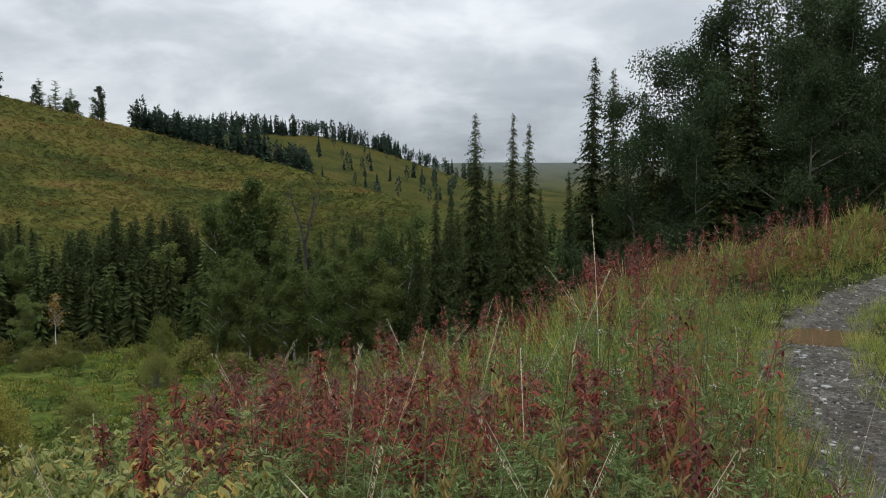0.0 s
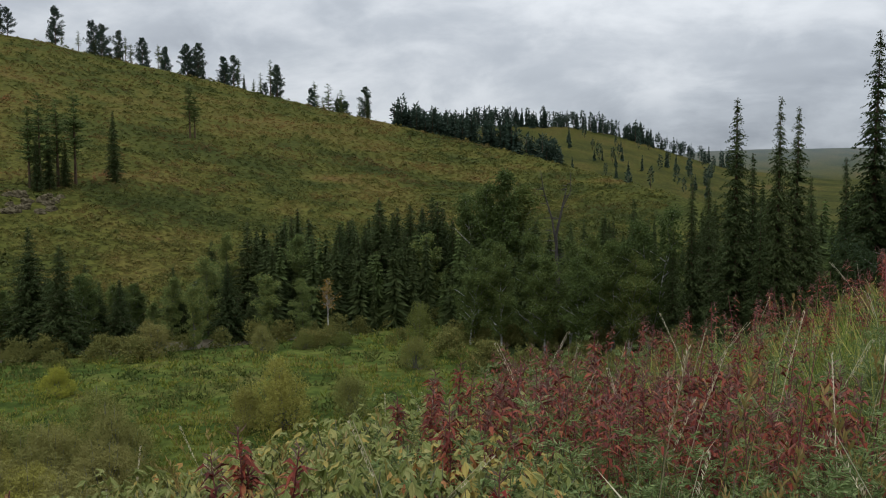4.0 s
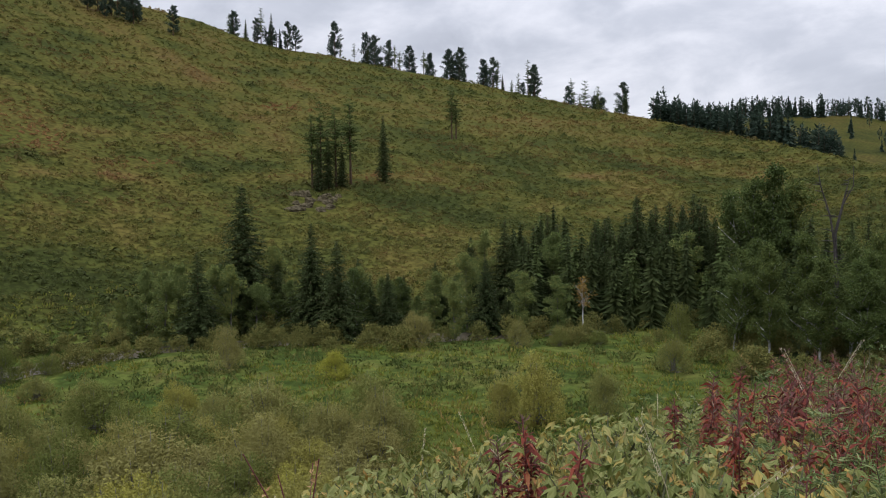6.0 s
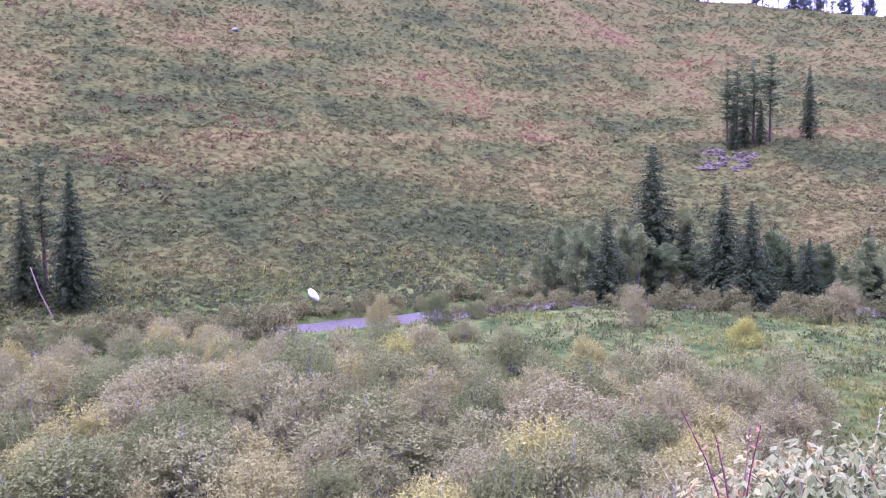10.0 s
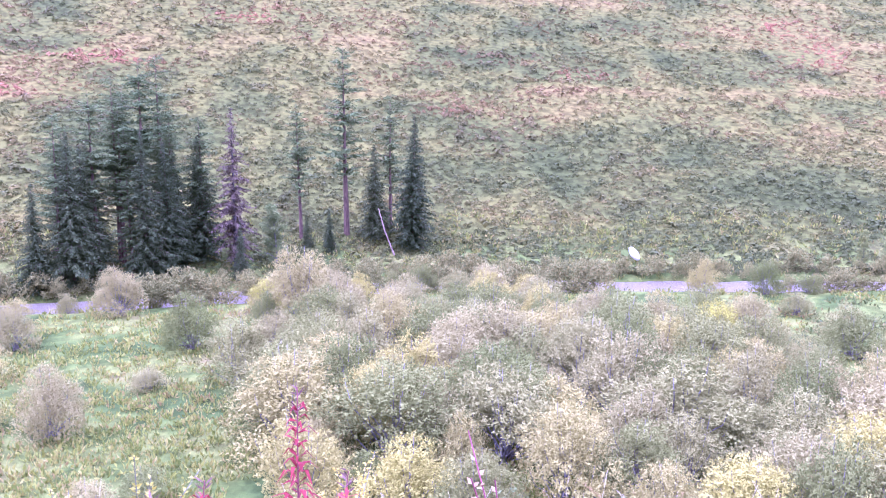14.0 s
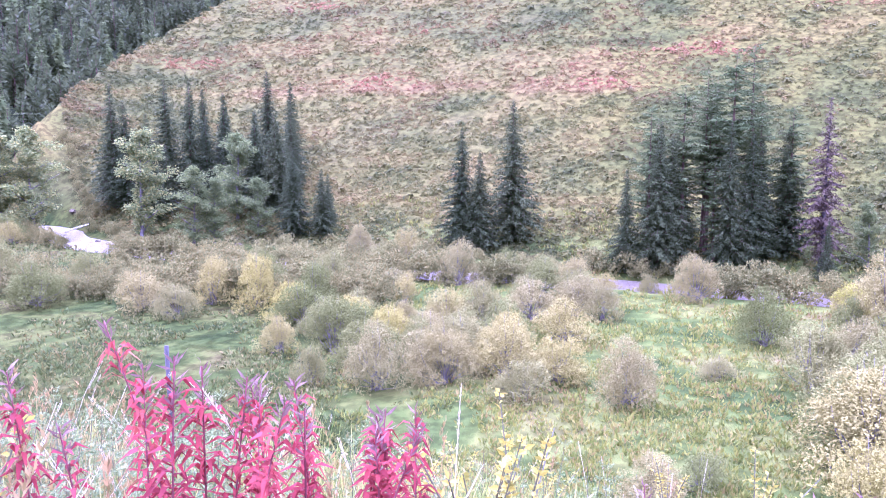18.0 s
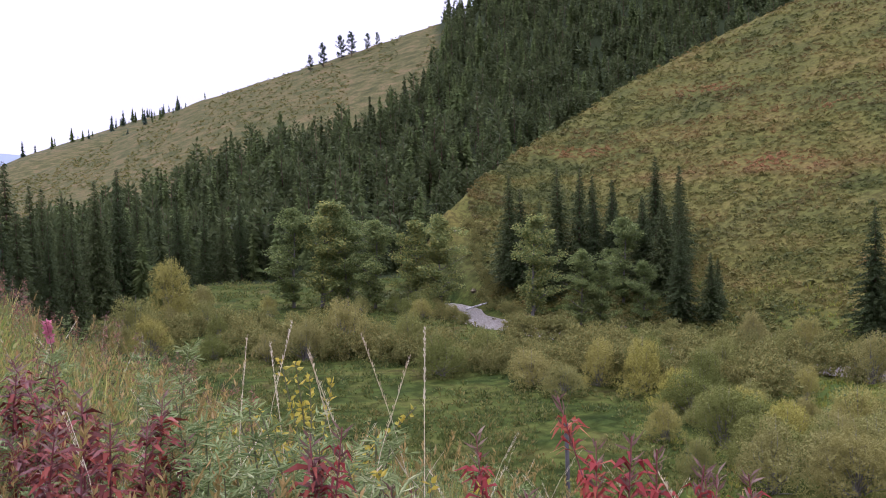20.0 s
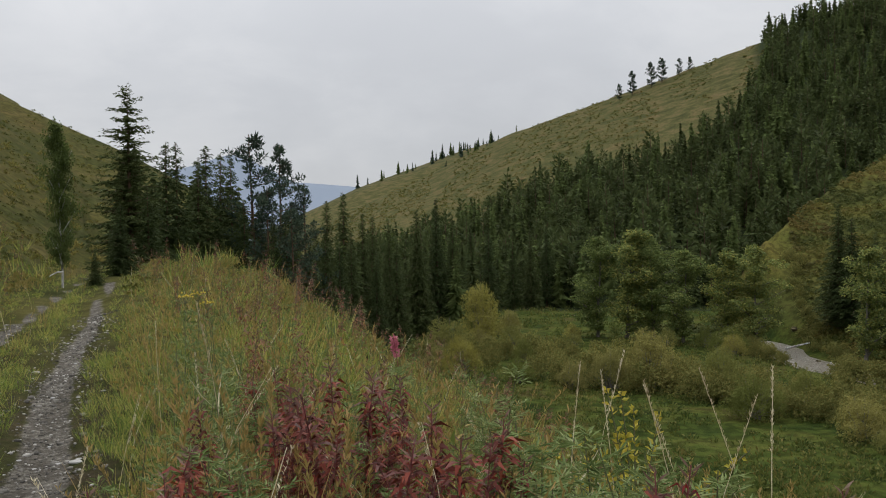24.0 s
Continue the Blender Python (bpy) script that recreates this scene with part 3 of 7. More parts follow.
def tube(points, radii, sides=6):
    p, r = np.asarray(points, float), np.asarray(radii, float)
    d = unit(np.gradient(p, axis=0))
    ref = np.where(abs(d[:, 2:3]) > 0.9, [[1.0, 0, 0]], [[0, 0, 1.0]])
    u = unit(np.cross(d, ref))
    w = np.cross(d, u)
    ang = np.linspace(0, 2 * np.pi, sides, endpoint=False)
    v = (p[:, None] + r[:, None, None] * (np.cos(ang)[None, :, None] * u[:, None] + np.sin(ang)[None, :, None] * w[:, None])).reshape(-1, 3)
    f = [[i * sides + k, i * sides + (k + 1) % sides, (i + 1) * sides + (k + 1) % sides, (i + 1) * sides + k] for i in range(len(p) - 1) for k in range(sides)]
    f.append([(len(p) - 1) * sides + k for k in range(sides)])
    return v, f


def leaves(pos, along, length, width, rng, fold=0.25, tri=False):
    """Lance-shaped blades: one folded quad each, or one triangle for needles and far leaves."""
    pos, along = np.asarray(pos, float), unit(np.asarray(along, float))
    n = len(pos)
    side = unit(np.cross(along, rng.normal(size=(n, 3))))
    nor = np.cross(along, side)
    L, W = np.broadcast_to(length, n)[:, None], np.broadcast_to(width, n)[:, None]
    if tri:
        v = np.stack([pos + side * W * 0.5, pos + along * L, pos - side * W * 0.5], 1).reshape(-1, 3)
        return v, np.arange(3 * n).reshape(n, 3)
    v = np.stack([pos, pos + along * L * 0.45 + side * W * 0.5 + nor * W * fold, pos + along * L - nor * L * 0.12, pos + along * L * 0.45 - side * W * 0.5 + nor * W * fold], 1).reshape(-1, 3)
    return v, np.arange(4 * n).reshape(n, 4)


def strip(points, width, rng=None):
    """A flat stem of quads along points."""
    p = np.asarray(points, float)
    d = unit(np.gradient(p, axis=0))
    s = unit(np.cross(d, [0.3, 0.9, 0.2])) * np.asarray(width, float).reshape(-1, 1) / 2
    v = np.stack([p - s, p + s], 1).reshape(-1, 3)
    i = np.arange(len(p) - 1)[:, None] * 2
    return v, (i + np.array([[0, 1, 3, 2]]))


def bulk(name, models, mats, where, label, category, rng, tilt=0.1, values=None):
    """Uncountable stuff in one mesh: models (each a list of (verts, faces, material index)), set at rows of x, y, z, scale, model; values: named numbers, one a row."""
    where = np.asarray(where, float)
    pick = where[:, 4].astype(int)
    verts, loops, sizes, mat, base = [], [], [], [], 0
    carried = {nm: [] for nm in values or {}}
    for k, model in enumerate(models):
        w = where[pick == k]
        if not len(w):
            continue
        a = rng.uniform(0, 2 * np.pi, len(w))
        tx, ty = rng.normal(0, tilt, (2, len(w)))
        c, s = np.cos(a)[:, None], np.sin(a)[:, None]
        for v, f, mi in model:
            v, f = np.asarray(v, float), np.asarray(f)
            x = v[None, :, 0] * c - v[None, :, 1] * s + v[None, :, 2] * tx[:, None]
            y = v[None, :, 0] * s + v[None, :, 1] * c + v[None, :, 2] * ty[:, None]
            z = np.broadcast_to(v[None, :, 2], x.shape)
            V = np.stack([x, y, z], -1) * w[:, 3][:, None, None] + w[:, None, :3]
            verts.append(V.reshape(-1, 3))
            for nm in carried:
                carried[nm].append(np.repeat(np.asarray(values[nm])[pick == k], len(v)))
            F = f[None] + (np.arange(len(w)) * len(v))[:, None, None] + base
            loops.append(F.reshape(-1))
            n = len(w) * len(f)
            sizes.append(np.full(n, f.shape[1]))
            mat.append(np.full(n, mi))
            base += len(w) * len(v)
    verts, loops, sizes, mat = np.vstack(verts), np.concatenate(loops), np.concatenate(sizes), np.concatenate(mat)
    me = bpy.data.meshes.new(name)
    me.vertices.add(len(verts))
    me.vertices.foreach_set("co", verts.astype(np.float32).ravel())
    me.loops.add(len(loops))
    me.loops.foreach_set("vertex_index", loops.astype(np.int32))
    me.polygons.add(len(sizes))
    start = np.concatenate([[0], np.cumsum(sizes)[:-1]])
    me.polygons.foreach_set("loop_start", start.astype(np.int32))
    for m in mats:
        me.materials.append(m)
    me.polygons.foreach_set("material_index", mat.astype(np.int32))
    me.update(calc_edges=True)
    for nm, got in carried.items():
        me.attributes.new(nm, "FLOAT", "POINT").data.foreach_set("value", np.concatenate(got).astype(np.float32))
    ob = new(name, me)
    return tagged(ob, label, category, kind="stuff")


def thing(name, geos, label, category, group=""):
    """A top-level thing at the origin with its parts: rows of (part name, geometry, material, label, smooth)."""
    top = new(name)
    top.empty_display_size = 0.2
    tagged(top, label, category, group)
    for nm, geo, mat, lab, sm in geos:
        ob = part(nm, geo, mat, top, lab, sm)
        if nm in ("seed_spike", "flower_head", "seed_head", "blade"):
            tagged(ob, kind="stuff")
    return top


class Kind:
    """A model set out again and again: the first one placed is the model itself."""
    def __init__(self, models, height, uneven=0.05):
        self.models, self.height, self.used, self.k, self.uneven = models, height, set(), 0, uneven

    def put(self, x, y, h, rng, wide=1.0, label="", sink=0.15, k=None):
        k = self.k % len(self.models) if k is None else k
        self.k += 1
        s = h / self.height
        q = rng.uniform(1 - self.uneven, 1 + self.uneven)
        m = Matrix.Translation((x, y, gz(x, y) - sink)) @ Matrix.Rotation(rng.uniform(0, 6.28), 4, "Z") @ Matrix.Rotation(rng.normal(0, 0.012), 4, "X") @ Matrix.Diagonal((s * wide * q, s * wide / q, s, 1))
        if k in self.used:
            ob = copy_thing(self.models[k], Matrix.Identity(4))
        else:
            ob = self.models[k]
            self.used.add(k)
        ob.matrix_basis = m
        if label:
            ob["label"] = label
        return ob


# ---- ground, river ----
def build_ground():
    az = np.radians(np.concatenate([np.arange(-34, 206, 0.6), np.arange(206, 326, 3.0)]))
    r = np.concatenate([np.geomspace(0.25, 150, 300, endpoint=False), np.geomspace(150, 640, 120, endpoint=False), np.geomspace(640, 4700, 56)])
    A, Rr = np.meshgrid(az, r)
    x, y = -np.sin(A) * Rr, np.cos(A) * Rr
    x, y = np.append(x.ravel(), 0.0), np.append(y.ravel(), 0.0)
    z = ground(x, y)
    n, m = len(az), len(r)
    i = np.arange(m - 1)[:, None] * n
    k = np.arange(n)[None, :]
    k2 = (k + 1) % n
    f = np.stack([i + k, i + n + k, i + n + k2, i + k2], -1).reshape(-1, 4).tolist()
    f += [[n * m, j, (j + 1) % n] for j in range(n)]
    me = make_mesh("ground", np.stack([x, y, z], 1), f, GROUND, True)
    a, rr = polar(x, y)
    rut = np.minimum(off_line(x, y, RUT_LINE), off_line(x, y, RUT_EAST))
    gravel = np.clip(1.3 - rut / np.interp(y, [-34, -14, -5, 4], [0.12, 0.19, 0.26, 0.62]), 0, 1)
    meadow = np.clip(1 - (z - FLOOR - 0.8) / 1.5, 0, 1) * (rr < 260)
    near = np.clip(1.6 - rr / 12, 0, 1)
    dry = np.clip((rr - 170) / 120, 0, 1) * (a > 128)
    crest = knots(a, [-30, 160, 3, 190, 18, 280, 32, 330, 50, 350, 75, 330, 110, 300, 131, 230, 140, 190, 149, 138, 156, 130])
    cover = ((hill_parts(a, rr)[0] > z - 1.6) & (rr < crest + 3)).astype(float)
    dry = dry * (1 - cover) + cover * np.clip((a - 112) / 25, 0, 0.2) * np.clip((154 - a) / 8, 0.2, 1)
    dry = np.maximum(dry, 0.45 * np.clip((a - 184) / 5, 0, 1) * (z > -1) * (rr > 8) * (a < 300))
    # share of painted haze, rising with distance beyond 900 m
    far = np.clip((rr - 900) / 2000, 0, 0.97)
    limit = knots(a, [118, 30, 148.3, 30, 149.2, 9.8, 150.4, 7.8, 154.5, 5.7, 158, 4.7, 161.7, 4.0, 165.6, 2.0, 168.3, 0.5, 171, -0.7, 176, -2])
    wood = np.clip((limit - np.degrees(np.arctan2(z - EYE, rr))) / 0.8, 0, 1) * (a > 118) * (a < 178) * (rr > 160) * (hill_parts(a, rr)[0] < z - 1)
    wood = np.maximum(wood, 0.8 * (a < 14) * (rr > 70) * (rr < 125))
    lush = 1 - np.clip((a - 122) / 16, 0, 1)
    tone, blush = hill_cover(x, y, z)
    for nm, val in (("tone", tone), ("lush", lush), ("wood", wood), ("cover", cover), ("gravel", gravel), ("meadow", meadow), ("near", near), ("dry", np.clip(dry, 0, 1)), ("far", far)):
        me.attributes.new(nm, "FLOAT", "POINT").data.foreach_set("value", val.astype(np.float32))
    ob = new("ground", me)
    tagged(ob, "autumn hillside and valley floor of mixed grass and shrubs", "ground", kind="structure")


build_ground()


def build_river():
    line = smooth_line(RIVER, 10)
    g = unit(np.gradient(line, axis=0))
    nrm = np.stack([-g[:, 1], g[:, 0]], 1)
    w = 2.5 + 0.4 * np.sin(np.arange(len(line)) * 0.7)
    rows = []
    for s in np.linspace(-1, 1, 7):
        p = line + nrm * (w * s)[:, None]
        zz = FLOOR - 0.42 + 0.10 * fbm(p[:, 0] / 1.3, p[:, 1] / 1.3, 8)
        rows.append(np.column_stack([p, zz]))
    v = np.stack(rows, 1).reshape(-1, 3)
    rapid = np.repeat(np.clip(1.6 - abs(line[:, 1] + 92) / 16, 0, 1), 7)
    f = [[i * 7 + k, i * 7 + k + 1, i * 7 + 8 + k, i * 7 + 7 + k] for i in range(len(line) - 1) for k in range(6)]
    me = make_mesh("river", v, f, WATER, True)
    me.attributes.new("rapid", "FLOAT", "POINT").data.foreach_set("value", rapid.astype(np.float32))
    tagged(new("river", me), "shallow mountain river with white rapids over stones", "river", kind="structure")


build_river()

# ---- where the trees and bushes stand: bearing, distance, height (bushes: and half width) ----
FIR_UPSTREAM = [-2.3, 75, 22.0, -3.3, 78, 17.5, -4.7, 72, 21.5, -5.7, 76, 21.2, -10.1, 60, 24.1, -11.4, 62, 23.5, -13.6, 60, 21.6, 4.3, 80, 13.6, 0.5, 85, 15.7, -0.6, 95, 15.8, 5.6, 84, 11.7, 7.5, 95, 11.3, -8.7, 64, 16.3, -12.5, 58, 17.8, -6.8, 80, 15.4, -3.7, 70, 12.8, 3.3, 78, 11.8, 1.7, 74, 10.8]
FIR_LEFT = [21.7, 98, 13.5, 19.5, 99, 12.9, 17.9, 96, 14.2, 18.6, 100, 12.6, 23.4, 102, 11.0, 20.7, 96, 12.0, 17.2, 97, 13.0, 27.6, 101, 10.7, 26.3, 101, 10.2, 24.4, 99, 10.7, 16.5, 94, 12.4, 22.6, 92, 10.1, 20.0, 93, 10.8]
FIR_RIVER = [48.4, 90, 14.8, 51.4, 82, 9.9, 43.8, 85, 11.5, 42.1, 80, 10.7, 38.6, 84, 6.9, 37.6, 88, 5.4, 31.8, 84, 8.9, 30.5, 96, 10.7, 29.2, 94, 9.4, 28.0, 95, 11.2, 26.9, 97, 10.4, 21.6, 93, 13.8, 20.4, 95, 12.7, 17.6, 95, 14.3, 18.7, 97, 12.4, 32.9, 97, 8.2, 35.1, 88, 5.4, 24.9, 93, 8.2, 23.7, 97, 11.1, 22.8, 92, 9.7, 39.9, 86, 5.8]
FIR_BEND = [103.1, 75.7, 11.6, 102.6, 77.5, 10.6, 104.6, 74.7, 12.8, 109.0, 73.6, 13.0, 86.9, 80.3, 13.0, 89.4, 82.2, 9.6, 98.6, 73.3, 5.4, 92.6, 79.4, 4.4, 94.1, 80.3, 3.5, 111.1, 73.4, 9.1, 122.2, 82.7, 11.9, 121.0, 81.8, 9.6, 118.7, 82.7, 13.9, 134.7, 100, 11.3, 136.0, 102, 11.5, 133.7, 92, 9.6, 131.7, 90, 7.3]
FIR_DOWN = [144.9, 112, 15.5, 144.1, 110, 13.4, 141.6, 110, 15.0, 140.2, 108, 15.0, 138.0, 112, 9.1, 139.2, 108, 10.2, 135.9, 106, 10.0, 134.5, 100, 10.3, 133.8, 97, 8.3, 131.3, 93, 5.7]
LARCH_BEND = [104.6, 77.4, 18.0, 103.4, 79.3, 18.0, 106.1, 78.2, 16.1, 107.5, 76.3, 15.6, 109.7, 74.4, 14.1, 100.9, 78.6, 12.9, 94.5, 82.2, 13.4, 91.4, 83.2, 18.4, 88.4, 84.1, 13.7, 105.4, 81, 14.5]
SNAG_SPRUCE = [98.9, 76, 14.6]
LARCH_HILL = [43.2, 149, 9.0, 42.5, 151, 11.0, 41.6, 153, 8.0, 43.0, 150, 15.9, 42.0, 153, 14.6, 41.0, 156, 16.1, 43.6, 151, 13.4, 34.0, 215, 14.0, 33.7, 216, 11.1]
FIR_HILL = [38.7, 160, 12.9]
PINE_HILL = [55.6, 309, 13.0, 56.0, 312, 12.0, 56.8, 310, 14.0, 57.4, 312, 12.5, 55.1, 311, 11.5, 54.7, 305, 12.0, 52.3, 300, 10.1, 56.4, 305, 7.8, 54.9, 306, 10.3, 54.4, 308, 7.9]
DEAD = [9.4, 80, 15.0]
BIRCH_UP = [13.2, 92, 16.6, 14.1, 93, 15.4, 12.1, 94, 14.7, 14.3, 78, 9.7, 15.5, 76, 8.8, 13.2, 74, 9.5, 11.0, 76, 10.4, 8.7, 74, 9.9, 6.8, 78, 10.1, 5.6, 74, 9.8, 2.9, 76, 12.5, 10.2, 72, 8.6, 8.0, 70, 8.6, 4.7, 72, 8.9]
POPLAR_DOWN = [143.5, 98, 12.3, 140.3, 92, 8.4, 137.3, 100, 10.1, 138.9, 92, 7.2, 136.1, 94, 6.6, 154.2, 112, 12.0, 151.4, 111, 11.8, 149.6, 110, 12.8, 159.7, 118, 14.0, 157.8, 117, 14.9, 156.1, 116, 13.6]
POPLAR_RIVER = [49.3, 84, 8.2, 52.7, 86, 7.4, 54.6, 86, 6.9, 46.4, 90, 8.1, 56.1, 86, 4.5, 57.6, 86, 3.4, 27.1, 92, 9.8, 29.1, 82, 7.1, 26.9, 80, 6.1, 34.1, 78, 5.9, 18.5, 92, 11.1, 32.0, 96, 9.2, 36.0, 80, 3.3]
BIRCH_SMALL = [96.2, 77.2, 5.7]
BIRCH_YELLOW = [25.2, 80, 6.0]
LARCH_TRACK = [190.5, 60, 18.2]
BIRCH_TRACK = [194.3, 38, 6.8]
SPRUCE_SMALL = [191.0, 40, 3.3, 192.4, 34, 1.5]
FIR_TRACK = [188.3, 66, 20.1, 187.6, 68, 21.3, 186.5, 70, 20.0, 185.7, 72, 20.9, 184.2, 78, 20.1, 185.1, 75, 20.3, 189.4, 58, 10.8]
FIR_BELOW = [183.4, 72, 17.0, 181.6, 70, 15.5, 180.6, 74, 16.5, 179.2, 72, 14.0, 178.2, 78, 15.0, 177.2, 82, 13.5, 182.4, 78, 18.0]
PINE_TRACK = [182.7, 74, 22.9, 181.0, 76, 22.6, 179.5, 78, 19.3, 182.0, 72, 18.5, 180.3, 70, 16.5]
FIR_MID = [177.0, 100, 19.8, 178.0, 95, 18.6, 175.7, 100, 17.3, 175.1, 110, 17.3, 173.8, 112, 16.1, 172.0, 120, 18.4, 170.6, 128, 20.5, 169.5, 130, 17.9, 168.3, 140, 16.6, 167.1, 145, 16.2, 173.4, 100, 14.2, 176.5, 90, 14.9, 178.8, 85, 15.5, 165.4, 165, 15.4, 164.2, 168, 16.0, 163.1, 170, 16.6, 161.9, 172, 16.0, 161.0, 172, 15.3, 171.9, 120, 14.3, 174.8, 95, 13.0]
MASS_RIGHT = [-15.0, 52, 23.0, -16.9, 54, 25.8, -19.1, 55, 27.6, -22.2, 56, 28.3, -24.1, 52, 25.2, -14.3, 50, 17.3, -25.8, 50, 20.9, -27.1, 60, 27.7, -20.6, 48, 22.0, -16.4, 48, 20.5, -23.3, 46, 17.3, -18.9, 46, 18.1]
PINE_CREST = [47.0, 346, 9.8, 45.0, 340, 11.2, 42.0, 345, 9.8, 39.8, 346, 15.0, 39.1, 347, 15.4, 36.8, 344, 13.7, 35.4, 343, 12.3, 33.5, 340, 12.5, 31.7, 338, 13.4, 29.4, 332, 11.7, 28.1, 330, 9.2, 25.8, 326, 15.6, 24.9, 325, 16.8, 24.0, 324, 16.1, 22.8, 318, 12.4, 22.2, 316, 11.3, 38.3, 345, 10.1, 37.5, 345, 10.7]
PINE_CREST_DOWN = [158.0, 455, 8.6, 157.1, 450, 12.6, 155.9, 446, 13.1, 155.2, 444, 12.8, 154.1, 440, 8.7, 153.4, 438, 7.1, 148.5, 420, 8.6, 148.0, 422, 6.6, 147.5, 424, 6.9]
BUSHES_A = [18.9, 78.9, 3.8, 2.2, 19.3, 65.3, 2.8, 2.0, 23.9, 50.9, 3.1, 2.1, 24.2, 76.1, 1.5, 1.8, 26.8, 75.3, 1.9, 1.5, 28.7, 49.3, 4.6, 2.9, 29.7, 75.2, 2.5, 2.1, 31.0, 49.5, 2.9, 1.7, 36.7, 75.7, 3.4, 1.8, 39.3, 42.0, 4.0, 2.3, 43.3, 42.1, 4.0, 2.0, 47.7, 37.5, 4.2, 2.6, 49.7, 68.3, 3.6, 2.6, 50.7, 46.9, 3.2, 2.2, 52.9, 52.3, 2.8, 2.1, 56.2, 38.7, 4.1, 2.5, 56.8, 32.9, 2.1, 1.8, 57.8, 52.2, 3.1, 2.9, 58.7, 55.9, 2.8, 2.3, 59.9, 42.8, 3.3, 2.6, 60.5, 44.9, 2.9, 2.5, 60.7, 72.0, 1.7, 1.7]
BUSHES_B = [61.3, 63.2, 2.0, 2.2, 61.5, 32.2, 2.3, 2.0, 62.3, 49.2, 2.6, 2.4, 63.3, 70.2, 3.0, 2.4, 64.0, 35.6, 2.4, 1.9, 64.1, 39.1, 3.5, 2.9, 65.5, 41.2, 3.0, 2.5, 67.1, 69.0, 3.0, 1.6, 68.0, 31.4, 3.0, 2.6, 69.4, 50.6, 2.5, 2.8, 70.6, 40.1, 2.7, 2.2, 72.2, 34.8, 2.4, 2.1, 74.1, 44.2, 3.3, 2.1, 74.4, 70.0, 1.3, 1.2, 75.8, 31.0, 2.4, 2.3, 76.4, 42.9, 3.6, 2.6, 76.5, 70.0, 1.7, 1.7, 78.1, 37.6, 2.6, 2.1, 81.2, 40.7, 2.8, 2.2, 83.8, 30.6, 2.8, 1.9, 85.1, 49.1, 3.4, 2.7, 86.2, 34.0, 3.1, 2.1]
BUSHES_C = [86.4, 65.9, 2.5, 1.8, 88.5, 67.1, 2.1, 1.8, 88.9, 40.8, 2.8, 1.7, 90.8, 29.3, 1.8, 1.6, 91.5, 50.7, 3.5, 2.4, 93.0, 35.7, 2.2, 1.7, 94.9, 31.9, 2.3, 2.0, 94.9, 55.6, 5.4, 3.0, 99.3, 43.9, 4.1, 3.6, 102.1, 51.5, 3.7, 2.5, 105.0, 44.4, 1.3, 2.0, 106.1, 30.4, 1.5, 1.9, 106.4, 62.5, 3.6, 2.1, 109.4, 28.0, 2.3, 2.1, 109.5, 66.4, 2.1, 1.4, 111.1, 39.4, 3.5, 2.3, 112.4, 67.6, 2.0, 2.3, 112.6, 55.6, 2.7, 1.5, 114.5, 56.5, 3.0, 2.5, 116.3, 69.9, 3.3, 1.7, 118.3, 39.1, 2.3, 2.4, 119.0, 67.9, 3.4, 2.1]
BUSHES_D = [120.8, 52.1, 3.5, 2.1, 122.5, 66.5, 3.9, 1.8, 123.6, 41.6, 3.3, 2.6, 126.0, 79.3, 3.0, 2.2, 128.2, 70.5, 3.3, 2.4, 128.5, 40.9, 3.7, 2.5, 129.2, 82.3, 3.2, 2.2, 131.4, 47.5, 3.6, 2.6, 131.4, 62.9, 3.8, 3.0, 132.6, 58.7, 3.6, 2.4, 133.3, 42.3, 2.3, 1.7, 135.6, 63.4, 3.8, 3.0, 136.4, 60.5, 4.0, 2.5, 139.2, 62.0, 3.7, 2.5, 141.6, 58.8, 2.5, 2.4, 143.9, 62.2, 2.9, 3.4, 146.9, 72.4, 3.3, 3.0, 150.0, 66.6, 3.5, 3.6, 152.1, 75.2, 4.4, 3.1, 156.4, 78.2, 5.5, 4.8, 159.1, 76.9, 4.0, 2.6, 161.6, 76.8, 2.8, 2.4]
BUSHES_E = [164.7, 94.2, 3.1, 1.9, 165.1, 80.2, 2.6, 2.2, 165.8, 121.3, 3.8, 3.1, 167.7, 116.2, 7.8, 3.2, 169.0, 84.8, 4.2, 2.9, 170.1, 90.7, 5.4, 3.1, 170.9, 86.9, 3.4, 2.4]
BUSHES = BUSHES_A + BUSHES_B + BUSHES_C + BUSHES_D + BUSHES_E

